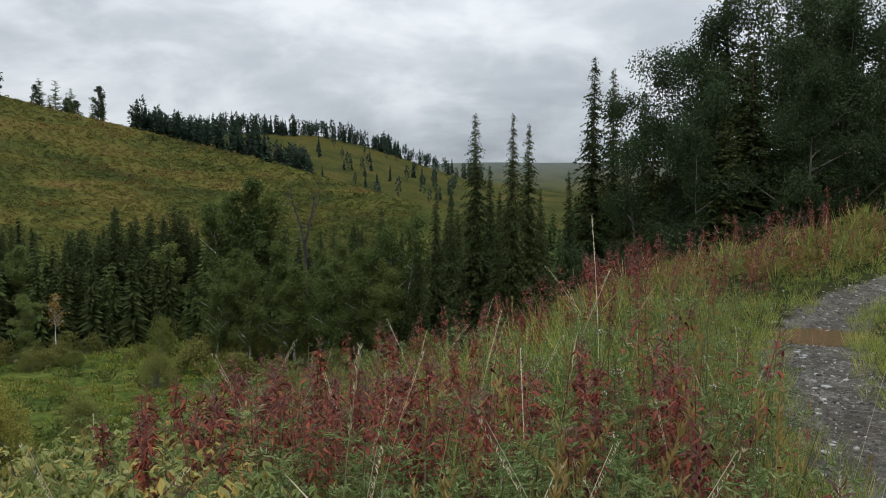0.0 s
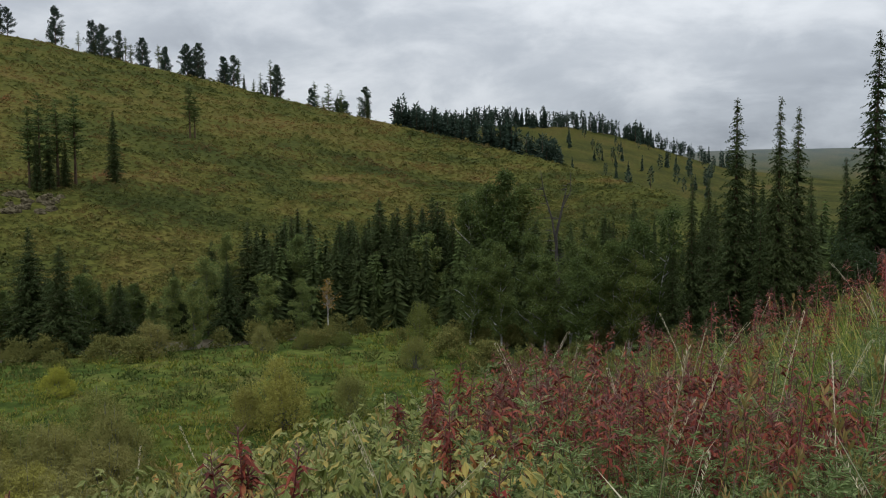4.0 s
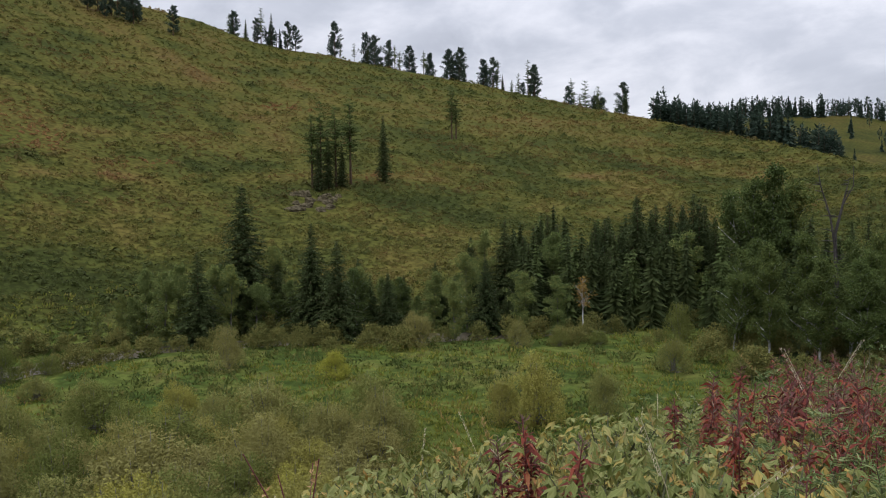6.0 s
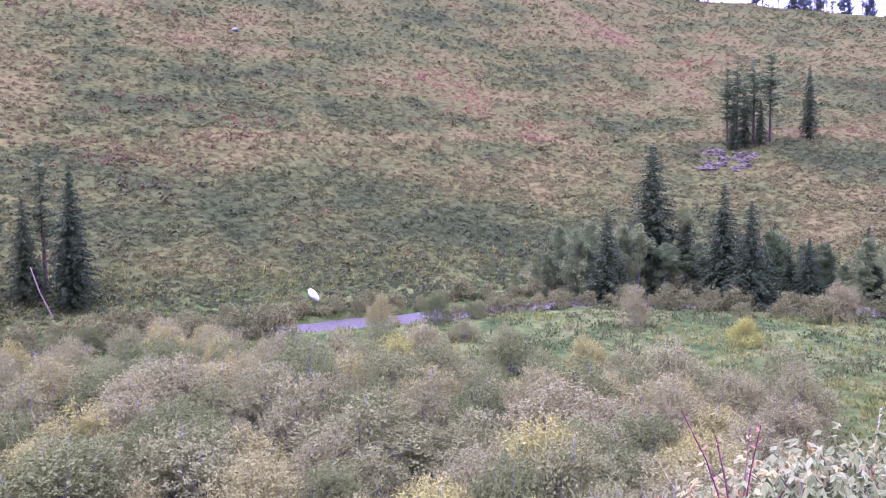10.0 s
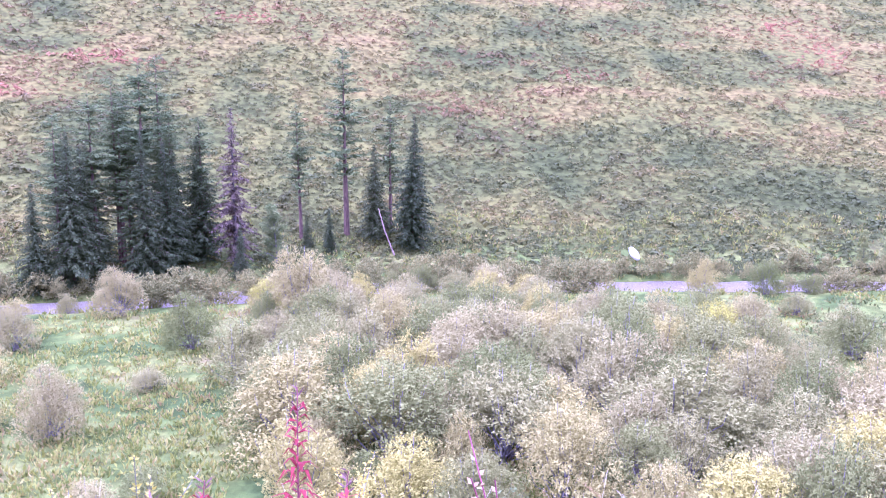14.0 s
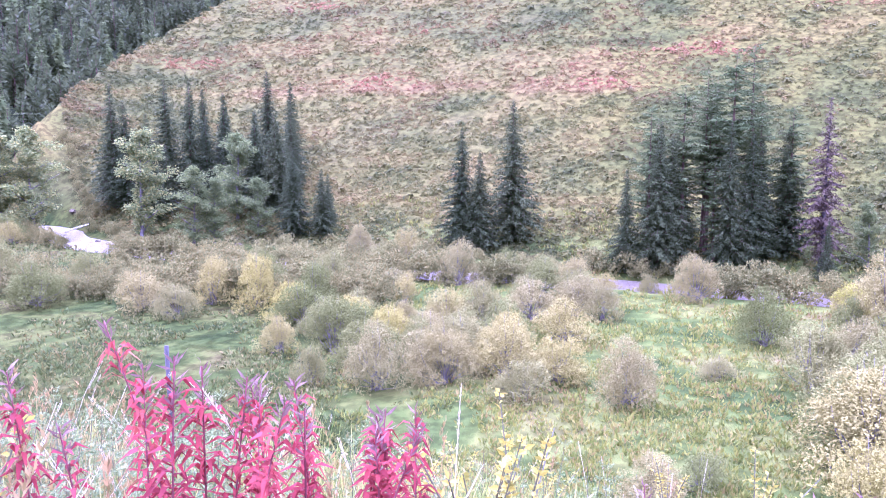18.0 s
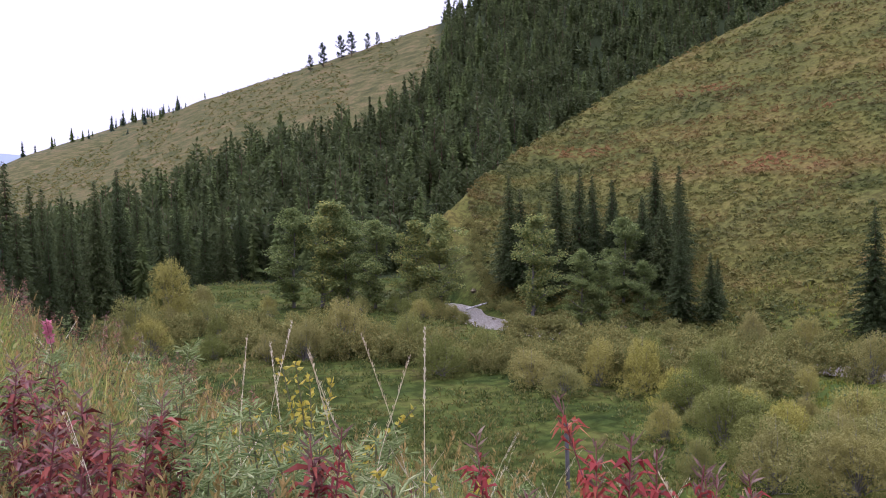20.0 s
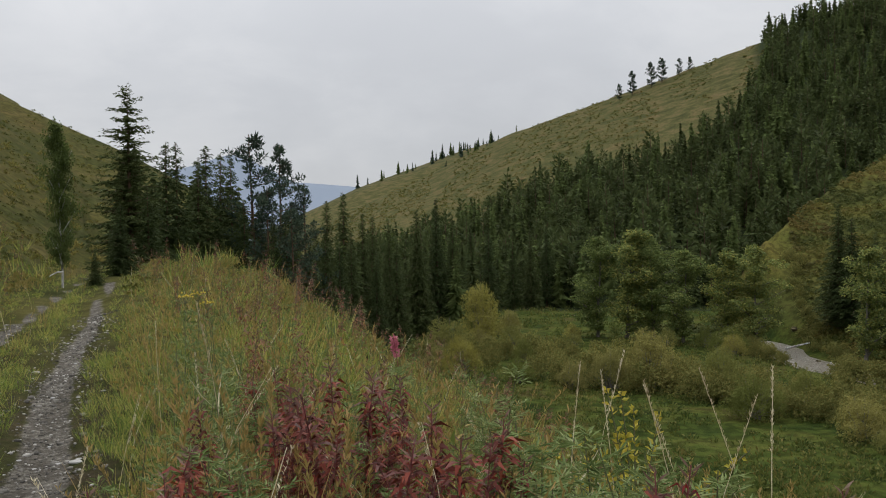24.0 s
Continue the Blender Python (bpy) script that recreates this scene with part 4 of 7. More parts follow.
# ---- tree models ----
def conifer(seed, h, radius, levels, per, power, droop, bare=0.04, density=1.0, jitter=0.18, spray=1.0, gap=0.0):
    """Trunk and crown of a spire-shaped conifer: whorls of limbs that carry sprays of needles."""
    rng = np.random.default_rng(seed)
    zs = np.linspace(0, h, 9)
    lean = np.cumsum(rng.normal(0, 0.02, (9, 2)), 0) * h / 20
    trunk = tube(np.column_stack([lean, zs]), np.maximum(0.016 * h * (1 - zs / h), 0.012), 7)
    pos, al, ln, wd = [], [], [], []
    limb_v, limb_f, nv = [], [], 0
    for i in range(levels):
        u = bare + (1 - bare) * (i / levels) ** 0.92
        z0 = u * h
        cx, cy = np.interp(z0, zs, lean[:, 0]), np.interp(z0, zs, lean[:, 1])
        reach = radius * (1 - u) ** power * (0.9 + 0.2 * rng.random()) + 0.008 * h
        if u < bare + 0.12:
            reach *= 0.6 + 3.2 * (u - bare)
        for b in range(per):
            if rng.random() < gap:
                continue
            ang = 6.283 * (b + rng.uniform(-0.35, 0.35)) / per + i * 2.4
            L = reach * rng.uniform(1 - 2.2 * jitter, 1 + jitter)
            out = np.array([math.cos(ang), math.sin(ang), 0])
            n = max(3, int(L * 3.6 * density) + 2)
            s = (np.arange(n) + 0.7) / n
            zc = z0 + rng.normal(0, 0.5 * h / levels) + L * (0.22 * s - droop * s * s) + rng.normal(0, 0.05, n)
            p = np.column_stack([cx + out[0] * s * L, cy + out[1] * s * L, zc])
            tip = np.array([out[0], out[1], 0.22 - 1.6 * droop])
            for sgn in (-1, 0, 1):
                side = np.array([-out[1], out[0], 0]) * sgn
                d = out[None] * 0.55 + side[None] * 0.85 + np.array([0, 0, -0.30 * abs(sgn) - droop * 0.6])[None] + rng.normal(0, 0.16, (n, 3))
                pos.append(p + rng.normal(0, 0.03, (n, 3)))
                al.append(d)
                ln.append((0.12 + 0.36 * L * (1 - 0.62 * s)) * spray * rng.uniform(0.7, 1.25, n))
                wd.append((0.08 + 0.14 * L * (1 - 0.6 * s)) * spray * rng.uniform(0.7, 1.2, n))
            if L > 1.2 and i % 2 == 0:
                v, f = tube(np.vstack([[cx, cy, z0], p[::2]]), np.linspace(0.018 * L + 0.01, 0.006, len(p[::2]) + 1), 3)
                limb_v.append(v)
                limb_f += [[q + nv for q in ff] for ff in f]
                nv += len(v)
    crown = leaves(np.vstack(pos), np.vstack(al), np.concatenate(ln), np.concatenate(wd), rng, tri=True)
    if limb_v:
        trunk = join(trunk, (np.vstack(limb_v), limb_f))
    return trunk, crown


def broadleaf(seed, h, spread, n_leaf, leaf, stems=1, low=0.2, up=0.8, clump=0.75):
    """Trunk with limbs and twigs, and clumps of leaves with gaps between them."""
    rng = np.random.default_rng(seed)
    geo, tips = [], []
    for s in range(stems):
        base = np.array([rng.normal(0, 0.25 if stems > 1 else 0.02), rng.normal(0, 0.25 if stems > 1 else 0.02), 0])
        lean = rng.normal(0, 0.10 if stems > 1 else 0.03, 2)
        hh = h * rng.uniform(0.8, 1.0) if s else h
        zz = np.linspace(0, hh * 0.96, 9)
        wob = np.cumsum(rng.normal(0, 0.025, (9, 2)), 0) * h / 10
        tr = np.column_stack([base[0] + lean[0] * zz + wob[:, 0], base[1] + lean[1] * zz + wob[:, 1], zz])
        geo.append(tube(tr, np.maximum(0.013 * h * (1 - zz / hh), 0.015) / math.sqrt(stems), 7))
        n_limb = int(22 / math.sqrt(stems))
        for i in range(n_limb):
            u = low + (0.97 - low) * (i + rng.random()) / n_limb
            p0 = np.array([np.interp(u * hh, zz, tr[:, k]) for k in range(3)])
            ang = rng.uniform(0, 6.283)
            L = spread * (math.sin(math.pi * min(1, 0.25 + 0.75 * (u - low) / (1 - low))) * 0.9 + 0.15) * rng.uniform(0.6, 1.15)
            t = np.linspace(0, 1, 5)[:, None]
            d = np.array([math.cos(ang), math.sin(ang), up])
            p = p0 + t * d * L / math.hypot(1, up) * 1.25 + np.cumsum(rng.normal(0, 0.05 * L, (5, 3)), 0) * t
            geo.append(tube(p, np.linspace(0.010 * h * (1 - u) + 0.018, 0.008, 5), 4))
            for k in range(5):
                tips.append(p[1 + k % 4] + rng.normal(0, 0.16 * L, 3))
        tips.append(tr[-1])
        tips.append(tr[-2])
    tips = np.array(tips)
    pick = rng.integers(0, len(tips), n_leaf)
    size = rng.uniform(0.5, 1.2, len(tips)) * clump
    off = rng.normal(0, 1, (n_leaf, 3))
    off = unit(off) * rng.random((n_leaf, 1)) ** 0.5
    pos = tips[pick] + off * size[pick][:, None] * np.array([1, 1, 0.75])
    pos[:, 2] = np.maximum(pos[:, 2], 0.06 * h)
    al = off + rng.normal(0, 0.5, (n_leaf, 3)) + [0, 0, -0.4]
    return join(*geo), leaves(pos, al, leaf * rng.uniform(0.7, 1.3, n_leaf), leaf * 0.75 * rng.uniform(0.7, 1.2, n_leaf), rng)


def willow(seed, n_leaf=12500, leaf=0.076):
    """A thicket: stems that fan out from the root into rounded lobes clad in narrow upright leaves. 3 m high, 3.6 m wide."""
    rng = np.random.default_rng(seed)
    geo, pos, al, out = [], [], [], []
    n_lobe = 26
    for i in range(n_lobe):
        u = (i + 0.5) / n_lobe
        ang = rng.uniform(0, 6.283)
        rad = 1.42 * math.sqrt(u) * rng.uniform(0.7, 1.12)
        c = np.array([math.cos(ang) * rad, math.sin(ang) * rad, (2.32 - 1.9 * u ** 1.3) * rng.uniform(0.66, 1.08)])
        size = rng.uniform(0.34, 0.74)
        e = c + rng.normal(0, 0.15, 3)
        geo.append(tube([rng.normal(0, 0.16, 3) * [1, 1, 0], c * [0.35, 0.35, 0.5] + rng.normal(0, 0.08, 3), e * [0.85, 0.85, 0.9], e + [0, 0, size * 0.8]], [0.035, 0.024, 0.014, 0.005], 3))
        m = int(n_leaf / n_lobe * (0.35 + size * size * 2.2))
        tw = max(8, m // 7)
        o = unit(rng.normal(0, 1, (tw, 3)) + [0, 0, 0.30])
        root = c + o * size * [1, 1, 0.9] * rng.uniform(0.66, 0.98, (tw, 1))
        d = unit(o * 0.8 + rng.normal(0, 0.35, (tw, 3)) + [0, 0, 0.45])
        k = rng.integers(0, tw, m)
        w = rng.random((m, 1)) ** 1.4
        pos.append(root[k] + d[k] * w * size * 0.42 + rng.normal(0, 0.04, (m, 3)))
        al.append(d[k] * 0.7 + rng.normal(0, 0.55, (m, 3)))
        out.append(o[k] + [0, 0, 0.35] + rng.normal(0, 0.2, (m, 3)))
    pos, al, out = np.vstack(pos), unit(np.vstack(al)), unit(np.vstack(out))
    pos[:, 2] = np.maximum(pos[:, 2], 0.06 + 0.25 * rng.random(len(pos)))
    n = len(pos)
    side = unit(np.cross(al, out))
    L, W = leaf * rng.uniform(0.6, 1.4, (n, 1)), leaf * 0.62 * rng.uniform(0.7, 1.3, (n, 1))
    v = np.stack([pos + side * W * 0.5, pos + al * L, pos - side * W * 0.5], 1).reshape(-1, 3)
    return join(*geo), (v, np.arange(3 * n).reshape(n, 3))


def pine(seed, h=12.0, limbs=44, tufted=26, needle=0.46, reach=0.20):
    """Siberian pine: a bare lower trunk, upswept limbs and needle clumps, blunt top."""
    rng = np.random.default_rng(seed)
    zs = np.linspace(0, h, 9)
    lean = np.cumsum(rng.normal(0, 0.03, (9, 2)), 0) * h / 14
    geo = [tube(np.column_stack([lean, zs]), np.maximum(0.017 * h * (1 - zs / h), 0.03), 7)]
    pos, al = [], []
    for i in range(limbs):
        u = 0.08 + 0.90 * (i + rng.random()) / limbs
        p0 = np.array([np.interp(u * h, zs, lean[:, 0]), np.interp(u * h, zs, lean[:, 1]), u * h])
        ang = rng.uniform(0, 6.283)
        L = h * reach * (0.25 + math.sin(math.pi * min(1, 0.25 + 0.75 * (u - 0.08) / 0.92)) * 0.9) * rng.uniform(0.5, 1.2)
        t = np.linspace(0, 1, 5)[:, None]
        p = p0 + t * np.array([math.cos(ang), math.sin(ang), 0.12]) * L + t * t * np.array([0, 0, 0.28 * L])
        geo.append(tube(p, np.linspace(0.05, 0.012, 5), 4))
        for c in p[2:]:
            k = tufted
            off = unit(rng.normal(0, 1, (k, 3))) * rng.random((k, 1)) ** 0.4
            pos.append(c + off * np.array([0.42, 0.42, 0.34]))
            al.append(off + [0, 0, 0.35])
    pos = np.vstack(pos)
    return join(*geo), leaves(pos, np.vstack(al), needle * rng.uniform(0.7, 1.3, len(pos)), needle * 0.5 * rng.uniform(0.6, 1.2, len(pos)), rng, tri=True)


def tree_kind(name, makes, height, bark_mat, leaf_mat, label, category):
    return Kind([thing(name, [("trunk", tr, bark_mat, "", True), ("crown", cr, leaf_mat, "", False)], label, category) for tr, cr in makes], height)


R5 = np.random.default_rng(5)
FIR = tree_kind("fir_tree", [conifer(s, 14, 2.1, 46, 9, 0.85, 0.45, density=1.5, spray=0.66) for s in (1, 2, 3, 4)], 14, BARK, FIR_LEAF, "dark green narrow fir tree with drooping limbs", "tree")
SPIRE = tree_kind("fir_tree", [conifer(s, 20, 2.5, 60, 9, 0.88, 0.5, density=1.4, jitter=0.26, spray=0.68) for s in (11, 12, 13)], 20, BARK, FIR_LEAF, "tall spire-shaped dark fir tree below the bank", "tree")
SPRUCE = tree_kind("spruce_tree", [conifer(s, 11, 2.5, 44, 10, 0.90, 0.35, 0.02, 1.5, 0.24, 0.62) for s in (21, 22, 23)], 11, BARK, FIR_LEAF, "broad cone-shaped dark spruce tree by the river", "tree")
LARCH = tree_kind("larch_tree", [conifer(s, 16, 2.3, 34, 6, 0.40, 0.10, 0.30, 1.5, 0.42, 0.62, 0.28) for s in (31, 32, 33)], 16, BARK, LARCH_LEAF, "airy green larch tree with a bare lower trunk", "tree")
FULL_LARCH = tree_kind("larch_tree", [conifer(45, 18, 2.5, 44, 8, 0.48, 0.15, 0.22, 1.6, 0.34, 0.60, 0.10)], 18, BARK, FIR_LEAF, "tall dark larch tree beside the track", "tree")
RUSTY = tree_kind("dead_spruce_tree", [conifer(41, 12, 2.2, 40, 8, 0.85, 0.40, 0.10, 1.4, 0.28, 0.62, 0.12)], 12, DEAD_WOOD, RUST_LEAF, "dead spruce tree with rust-grey needles", "tree")
PINE = tree_kind("pine_tree", [pine(s) for s in (51, 52, 53)], 12, BARK, PINE_LEAF, "dark pine tree with upswept limbs and blunt top", "tree")
TALL_PINE = tree_kind("pine_tree", [pine(s, 22.0, 54, 34, 0.30, 0.13) for s in (55, 56, 57)], 22, BARK, PINE_LEAF, "tall pine tree with ragged limbs below the track", "tree")
POPLAR = tree_kind("poplar_tree", [broadleaf(s, 11, 2.0, 9000, 0.20, 1, 0.06, 0.8, 0.66) for s in (61, 62, 63)], 11, GREY_BARK, POPLAR_LEAF, "pale green poplar tree by the river", "tree")
BIRCH = tree_kind("birch_tree", [broadleaf(s, 10, 1.8, 9500, 0.18, n, 0.14, 0.9, 0.68) for s, n in ((71, 2), (72, 3), (73, 1))], 10, BIRCH_BARK, BIRCH_LEAF, "green birch tree with pale stems", "tree")
GOLD = tree_kind("birch_tree", [broadleaf(81, 6, 0.8, 420, 0.16, 1, 0.5, 0.9, 0.45)], 6, BIRCH_BARK, GOLD_LEAF, "slender birch tree with white trunk and orange leaves", "tree")
BIGBIRCH = tree_kind("birch_tree", [broadleaf(s, 22, 5.2, 34000, 0.165, n, 0.08, 0.5, 1.25) for s, n in ((91, 2), (92, 1), (93, 3))], 22, GREY_BARK, SHADED_BIRCH_LEAF, "large dark green birch tree with hanging branches", "tree")
BUSH = Kind([thing("willow_bush", [("branchwork", st, GREY_BARK, "", True), ("foliage", lf, WILLOW_LEAF, "", False)], "rounded grey-green willow bush on the valley floor", "bush", "willow bushes in the valley") for st, lf in (willow(s) for s in (101, 102, 103, 104, 105, 106))], 3.0, 0.22)


def dead_tree(h):
    rng = np.random.default_rng(7)
    geo = [tube([(0, 0, 0), (0.1, 0, h * 0.35), (-0.1, 0.05, h * 0.62), (0.55, 0, h * 0.80), (0.9, 0.1, h * 0.9)], [0.22, 0.19, 0.14, 0.09, 0.03], 7),
           tube([(-0.05, 0, h * 0.55), (-0.5, 0, h * 0.72), (-1.3, 0.1, h * 0.88), (-1.6, 0, h)], [0.12, 0.09, 0.06, 0.02], 6),
           tube([(0.5, 0, h * 0.78), (1.3, 0, h * 0.88), (1.25, 0, h * 0.98)], [0.07, 0.05, 0.02], 6)]
    for i in range(34):
        u = rng.uniform(0.3, 0.97)
        a, L = rng.uniform(0, 6.28), rng.uniform(0.4, 1.7) * (1.15 - u)+0.3
        x0 = np.interp(u, [0, 0.62, 0.8, 0.9], [0, -0.1, 0.55, 0.9]) if i % 2 or u < 0.6 else np.interp(u, [0.55, 0.72, 0.88, 1], [0, -0.5, -1.3, -1.6])
        p = np.array([x0, 0, u * h])
        d = np.array([math.cos(a), math.sin(a), rng.uniform(-0.1, 0.5)])
        geo.append(tube([p, p + d * L * 0.5, p + d * L + rng.normal(0, 0.1, 3)], [0.05, 0.035, 0.015], 4))
    return join(*geo)


def rows_of(flat, n=3):
    return [flat[i:i + n] for i in range(0, len(flat), n)]


def plant(kind, flat, wide=1.0, label=""):
    for az, d, h in rows_of(flat):
        x, y = spot(az, d)
        kind.put(x, y, h, R5, wide * R5.uniform(0.9, 1.12), label)


# ---- trees ----
GROVE = [-17.5, 62, 24, -20, 64, 27, -22.5, 62, 27, -25, 60, 25, -27.5, 56, 24, -28.5, 64, 28, -18.5, 58, 21, -24, 66, 29]
plant(SPIRE, FIR_UPSTREAM, 0.95)
plant(SPRUCE, FIR_LEFT, 1.2, "dark spruce tree in the riverside wood")
plant(SPRUCE, FIR_RIVER, 1.3)
plant(SPRUCE, FIR_BEND[:30], 0.85)
plant(SPRUCE, FIR_BEND[30:], 1.1)
plant(FIR, FIR_DOWN, 1.3, "dark fir tree at the river bend")
plant(LARCH, LARCH_BEND, 1.0)
plant(RUSTY, SNAG_SPRUCE)
plant(FIR, LARCH_HILL[:9], 1.15, "bushy dark fir tree beside the larches on the hillside")
plant(LARCH, LARCH_HILL[9:], 1.2, "dark larch tree alone on the open hillside")
plant(FIR, FIR_HILL, 1.0, "narrow fir tree alone on the open hillside")
plant(PINE, PINE_HILL, 1.0, "pine tree high on the open hillside")
plant(BIRCH, BIRCH_UP)
plant(POPLAR, POPLAR_DOWN, 1.45)
plant(POPLAR, POPLAR_RIVER, 1.0)
plant(POPLAR, BIRCH_SMALL, 1.2, "small pale green poplar beside the dead spruce")
plant(GOLD, BIRCH_YELLOW)
plant(FULL_LARCH, LARCH_TRACK, 1.1, "tall dark larch tree beside the track")
plant(BIRCH, BIRCH_TRACK, 0.6, "young birch with a white trunk beside the track")
plant(SPRUCE, SPRUCE_SMALL, 1.3, "small bushy spruce beside the track")
plant(FIR, FIR_TRACK, 1.25, "dark fir tree where the track bends")
plant(TALL_PINE, PINE_TRACK, 0.95)
plant(FIR, FIR_BELOW, 1.3, "dark fir tree standing below the track")
plant(FIR, FIR_MID, 1.05, "dark fir tree on the wooded valley floor")
plant(PINE, PINE_CREST[:27], 0.85, "pine tree on the crest of the hill")
plant(LARCH, PINE_CREST[27:], 1.05, "dark larch tree on the crest of the hill")
for az, d, h in rows_of(PINE_CREST):
    for k in range(R5.integers(0, 4)):
        x, y = spot(az + R5.normal(0, 0.35), d + R5.uniform(-3, 8))
        (LARCH if R5.random() < 0.5 else PINE).put(x, y, h * R5.uniform(0.5, 0.95), R5, 0.95, "dark tree in a clump on the crest of the hill")
plant(PINE, PINE_CREST_DOWN, 0.9, "pine tree on the grassy skyline")
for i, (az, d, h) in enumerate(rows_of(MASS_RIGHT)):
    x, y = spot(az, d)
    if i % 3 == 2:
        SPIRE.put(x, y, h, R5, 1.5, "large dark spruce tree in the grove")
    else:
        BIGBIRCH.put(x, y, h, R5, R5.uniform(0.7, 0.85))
for az, d, h in rows_of(GROVE):
    x, y = spot(az, d)
    SPIRE.put(x, y, h, R5, 1.55, "large dark spruce tree in the grove")
# the clumps close up: by the river bend, below the open slope and along the crest
for i in range(14):
    x, y = spot(R5.uniform(133.5, 146), R5.uniform(104, 118))
    FIR.put(x, y, R5.uniform(7, 13), R5, 1.25, "dark fir tree at the river bend")
for i in range(10):
    x, y = spot(R5.uniform(99.5, 110), R5.uniform(74, 80))
    (LARCH if i % 4 else SPRUCE).put(x, y, R5.uniform(9, 14.5), R5, 1.05, "conifer in the close clump across the river")
for i in range(38):
    az = R5.choice([20.5, 22, 24.5, 26, 28.5, 31, 34, 36.5, 38, 39.5, 41.5, 46, 48.5]) + R5.normal(0, 0.4)
    x, y = spot(az, knots(az, [18, 280, 32, 330, 50, 350]) + R5.uniform(-2, 12))
    (LARCH, PINE, FIR)[i % 3].put(x, y, R5.uniform(7, 14.5), R5, 0.95, "dark tree in a clump on the crest of the hill")
for az, d in ((50.5, 85), (53.5, 84), (55.3, 85), (47.2, 86), (45.3, 88), (35.5, 86), (33.2, 87)):
    x, y = spot(az, d)
    POPLAR.put(x, y, R5.uniform(4.5, 8), R5, 1.15, "pale green young poplar among the spruces")
for i in range(34):
    az = R5.uniform(27, 50)
    x, y = spot(az, R5.uniform(84, 93))
    (SPRUCE if i % 3 == 0 else POPLAR if i % 3 == 1 else BIRCH).put(x, y, R5.uniform(3.5, 7.5), R5, 1.25, "young tree closing the riverside wood")
snag_x, snag_y = spot(DEAD[0], DEAD[1])
snag = new("dead_tree", make_mesh("dead_tree", *dead_tree(DEAD[2] + 1.6), DEAD_WOOD, True))
snag.matrix_world = pose(snag_x, snag_y, gz(snag_x, snag_y) - 0.3, 0, 0, 8)
tagged(snag, "bare forked dead tree standing above the birches", "tree")

# ---- willow thickets ----
for az, d, h, w in rows_of(BUSHES, 4):
    x, y = spot(az, d)
    if h < 1.0:
        continue
    BUSH.put(x, y, h * 1.04, R5, min(1.5, max(0.8, w / h * 1.05)))

# ---- thickets filled in, woods and low growth ----
R6 = np.random.default_rng(6)
FAR_WILLOW = []
TAKEN = [spot(q[0], q[1]) for q in rows_of(BUSHES, 4)]


def thicket(n, a0, a1, d0, d1, h0, h1, gap=1.9, label=""):
    done = 0
    for _ in range(n * 12):
        az, d = R6.uniform(a0, a1), R6.uniform(d0, d1)
        x, y = spot(az, d)
        if any((x - p) ** 2 + (y - q) ** 2 < gap * gap for p, q in TAKEN) or gz(x, y) > FLOOR + 4:
            continue
        TAKEN.append((x, y))
        BUSH.put(x, y, R6.uniform(h0, h1), R6, R6.uniform(0.85, 1.25), label)
        done += 1
        if done == n:
            return


thicket(60, 54, 96, 26, 47, 3.0, 4.6, 2.1)
thicket(26, 62, 97, 46, 56, 2.4, 3.7, 2.1)
thicket(12, 40, 57, 36, 47, 2.8, 4.2, 2.1)
thicket(12, 43, 62, 25, 35, 2.7, 4.2, 2.1)
thicket(12, 114, 136, 52, 66, 2.0, 3.4, 2.2)
thicket(16, 115, 135, 40, 52, 2.4, 3.6, 2.0)


def willow_band(n, a0, a1, deep, h0, h1, gap):
    """The unbroken belt of willows between the open meadow and the river."""
    done = 0
    for _ in range(n * 14):
        az = R6.uniform(a0, a1)
        d = knots(az, [125, 57, 136, 59.5, 142, 62.6, 149, 66.5, 156, 73.5, 160.5, 77, 166, 81.5, 173, 86]) + 1.2 + deep * R6.random() ** 1.3
        x, y = spot(az, d)
        if any((x - p) ** 2 + (y - q) ** 2 < gap * gap for p, q in TAKEN) or gz(x, y) > FLOOR + 4 or off_line(np.array([x]), np.array([y]), RIVER_LINE)[0] < 3.4:
            continue
        TAKEN.append((x, y))
        low = 0.78 if 143 < az < 150.5 else 1.0
        FAR_WILLOW.append((x, y, gz(x, y) - 0.1, R6.uniform(h0, h1) * low * 0.36, R6.integers(0, 4)))
        done += 1
        if done == n:
            return


willow_band(62, 128, 158, 11, 2.3, 3.3, 1.9)
willow_band(22, 158, 172, 16, 2.2, 3.4, 2.3)
thicket(12, 151, 170, 96, 128, 1.8, 3.4, 2.6)


def riverside(y0, y1, gap, side, h0, h1, off0=3.0, off1=4.6):
    """Low willows set along one bank between two stretches of the valley."""
    walked, due = 0.0, 0.0
    for p, q in zip(RIVER_LINE[:-1], RIVER_LINE[1:]):
        g = q - p
        L = np.linalg.norm(g)
        g = g / L
        while due < walked + L:
            x, y = p + g * (due - walked) + np.array([-g[1], g[0]]) * side * R6.uniform(off0, off1)
            due += gap * R6.uniform(0.6, 1.5)
            if y0 < y < y1 and all((x - a) ** 2 + (y - b) ** 2 > 1.7 for a, b in TAKEN):
                TAKEN.append((x, y))
                FAR_WILLOW.append((x, y, gz(x, y) - 0.1, R6.uniform(h0, h1) * 0.36, R6.integers(0, 4)))
        walked += L


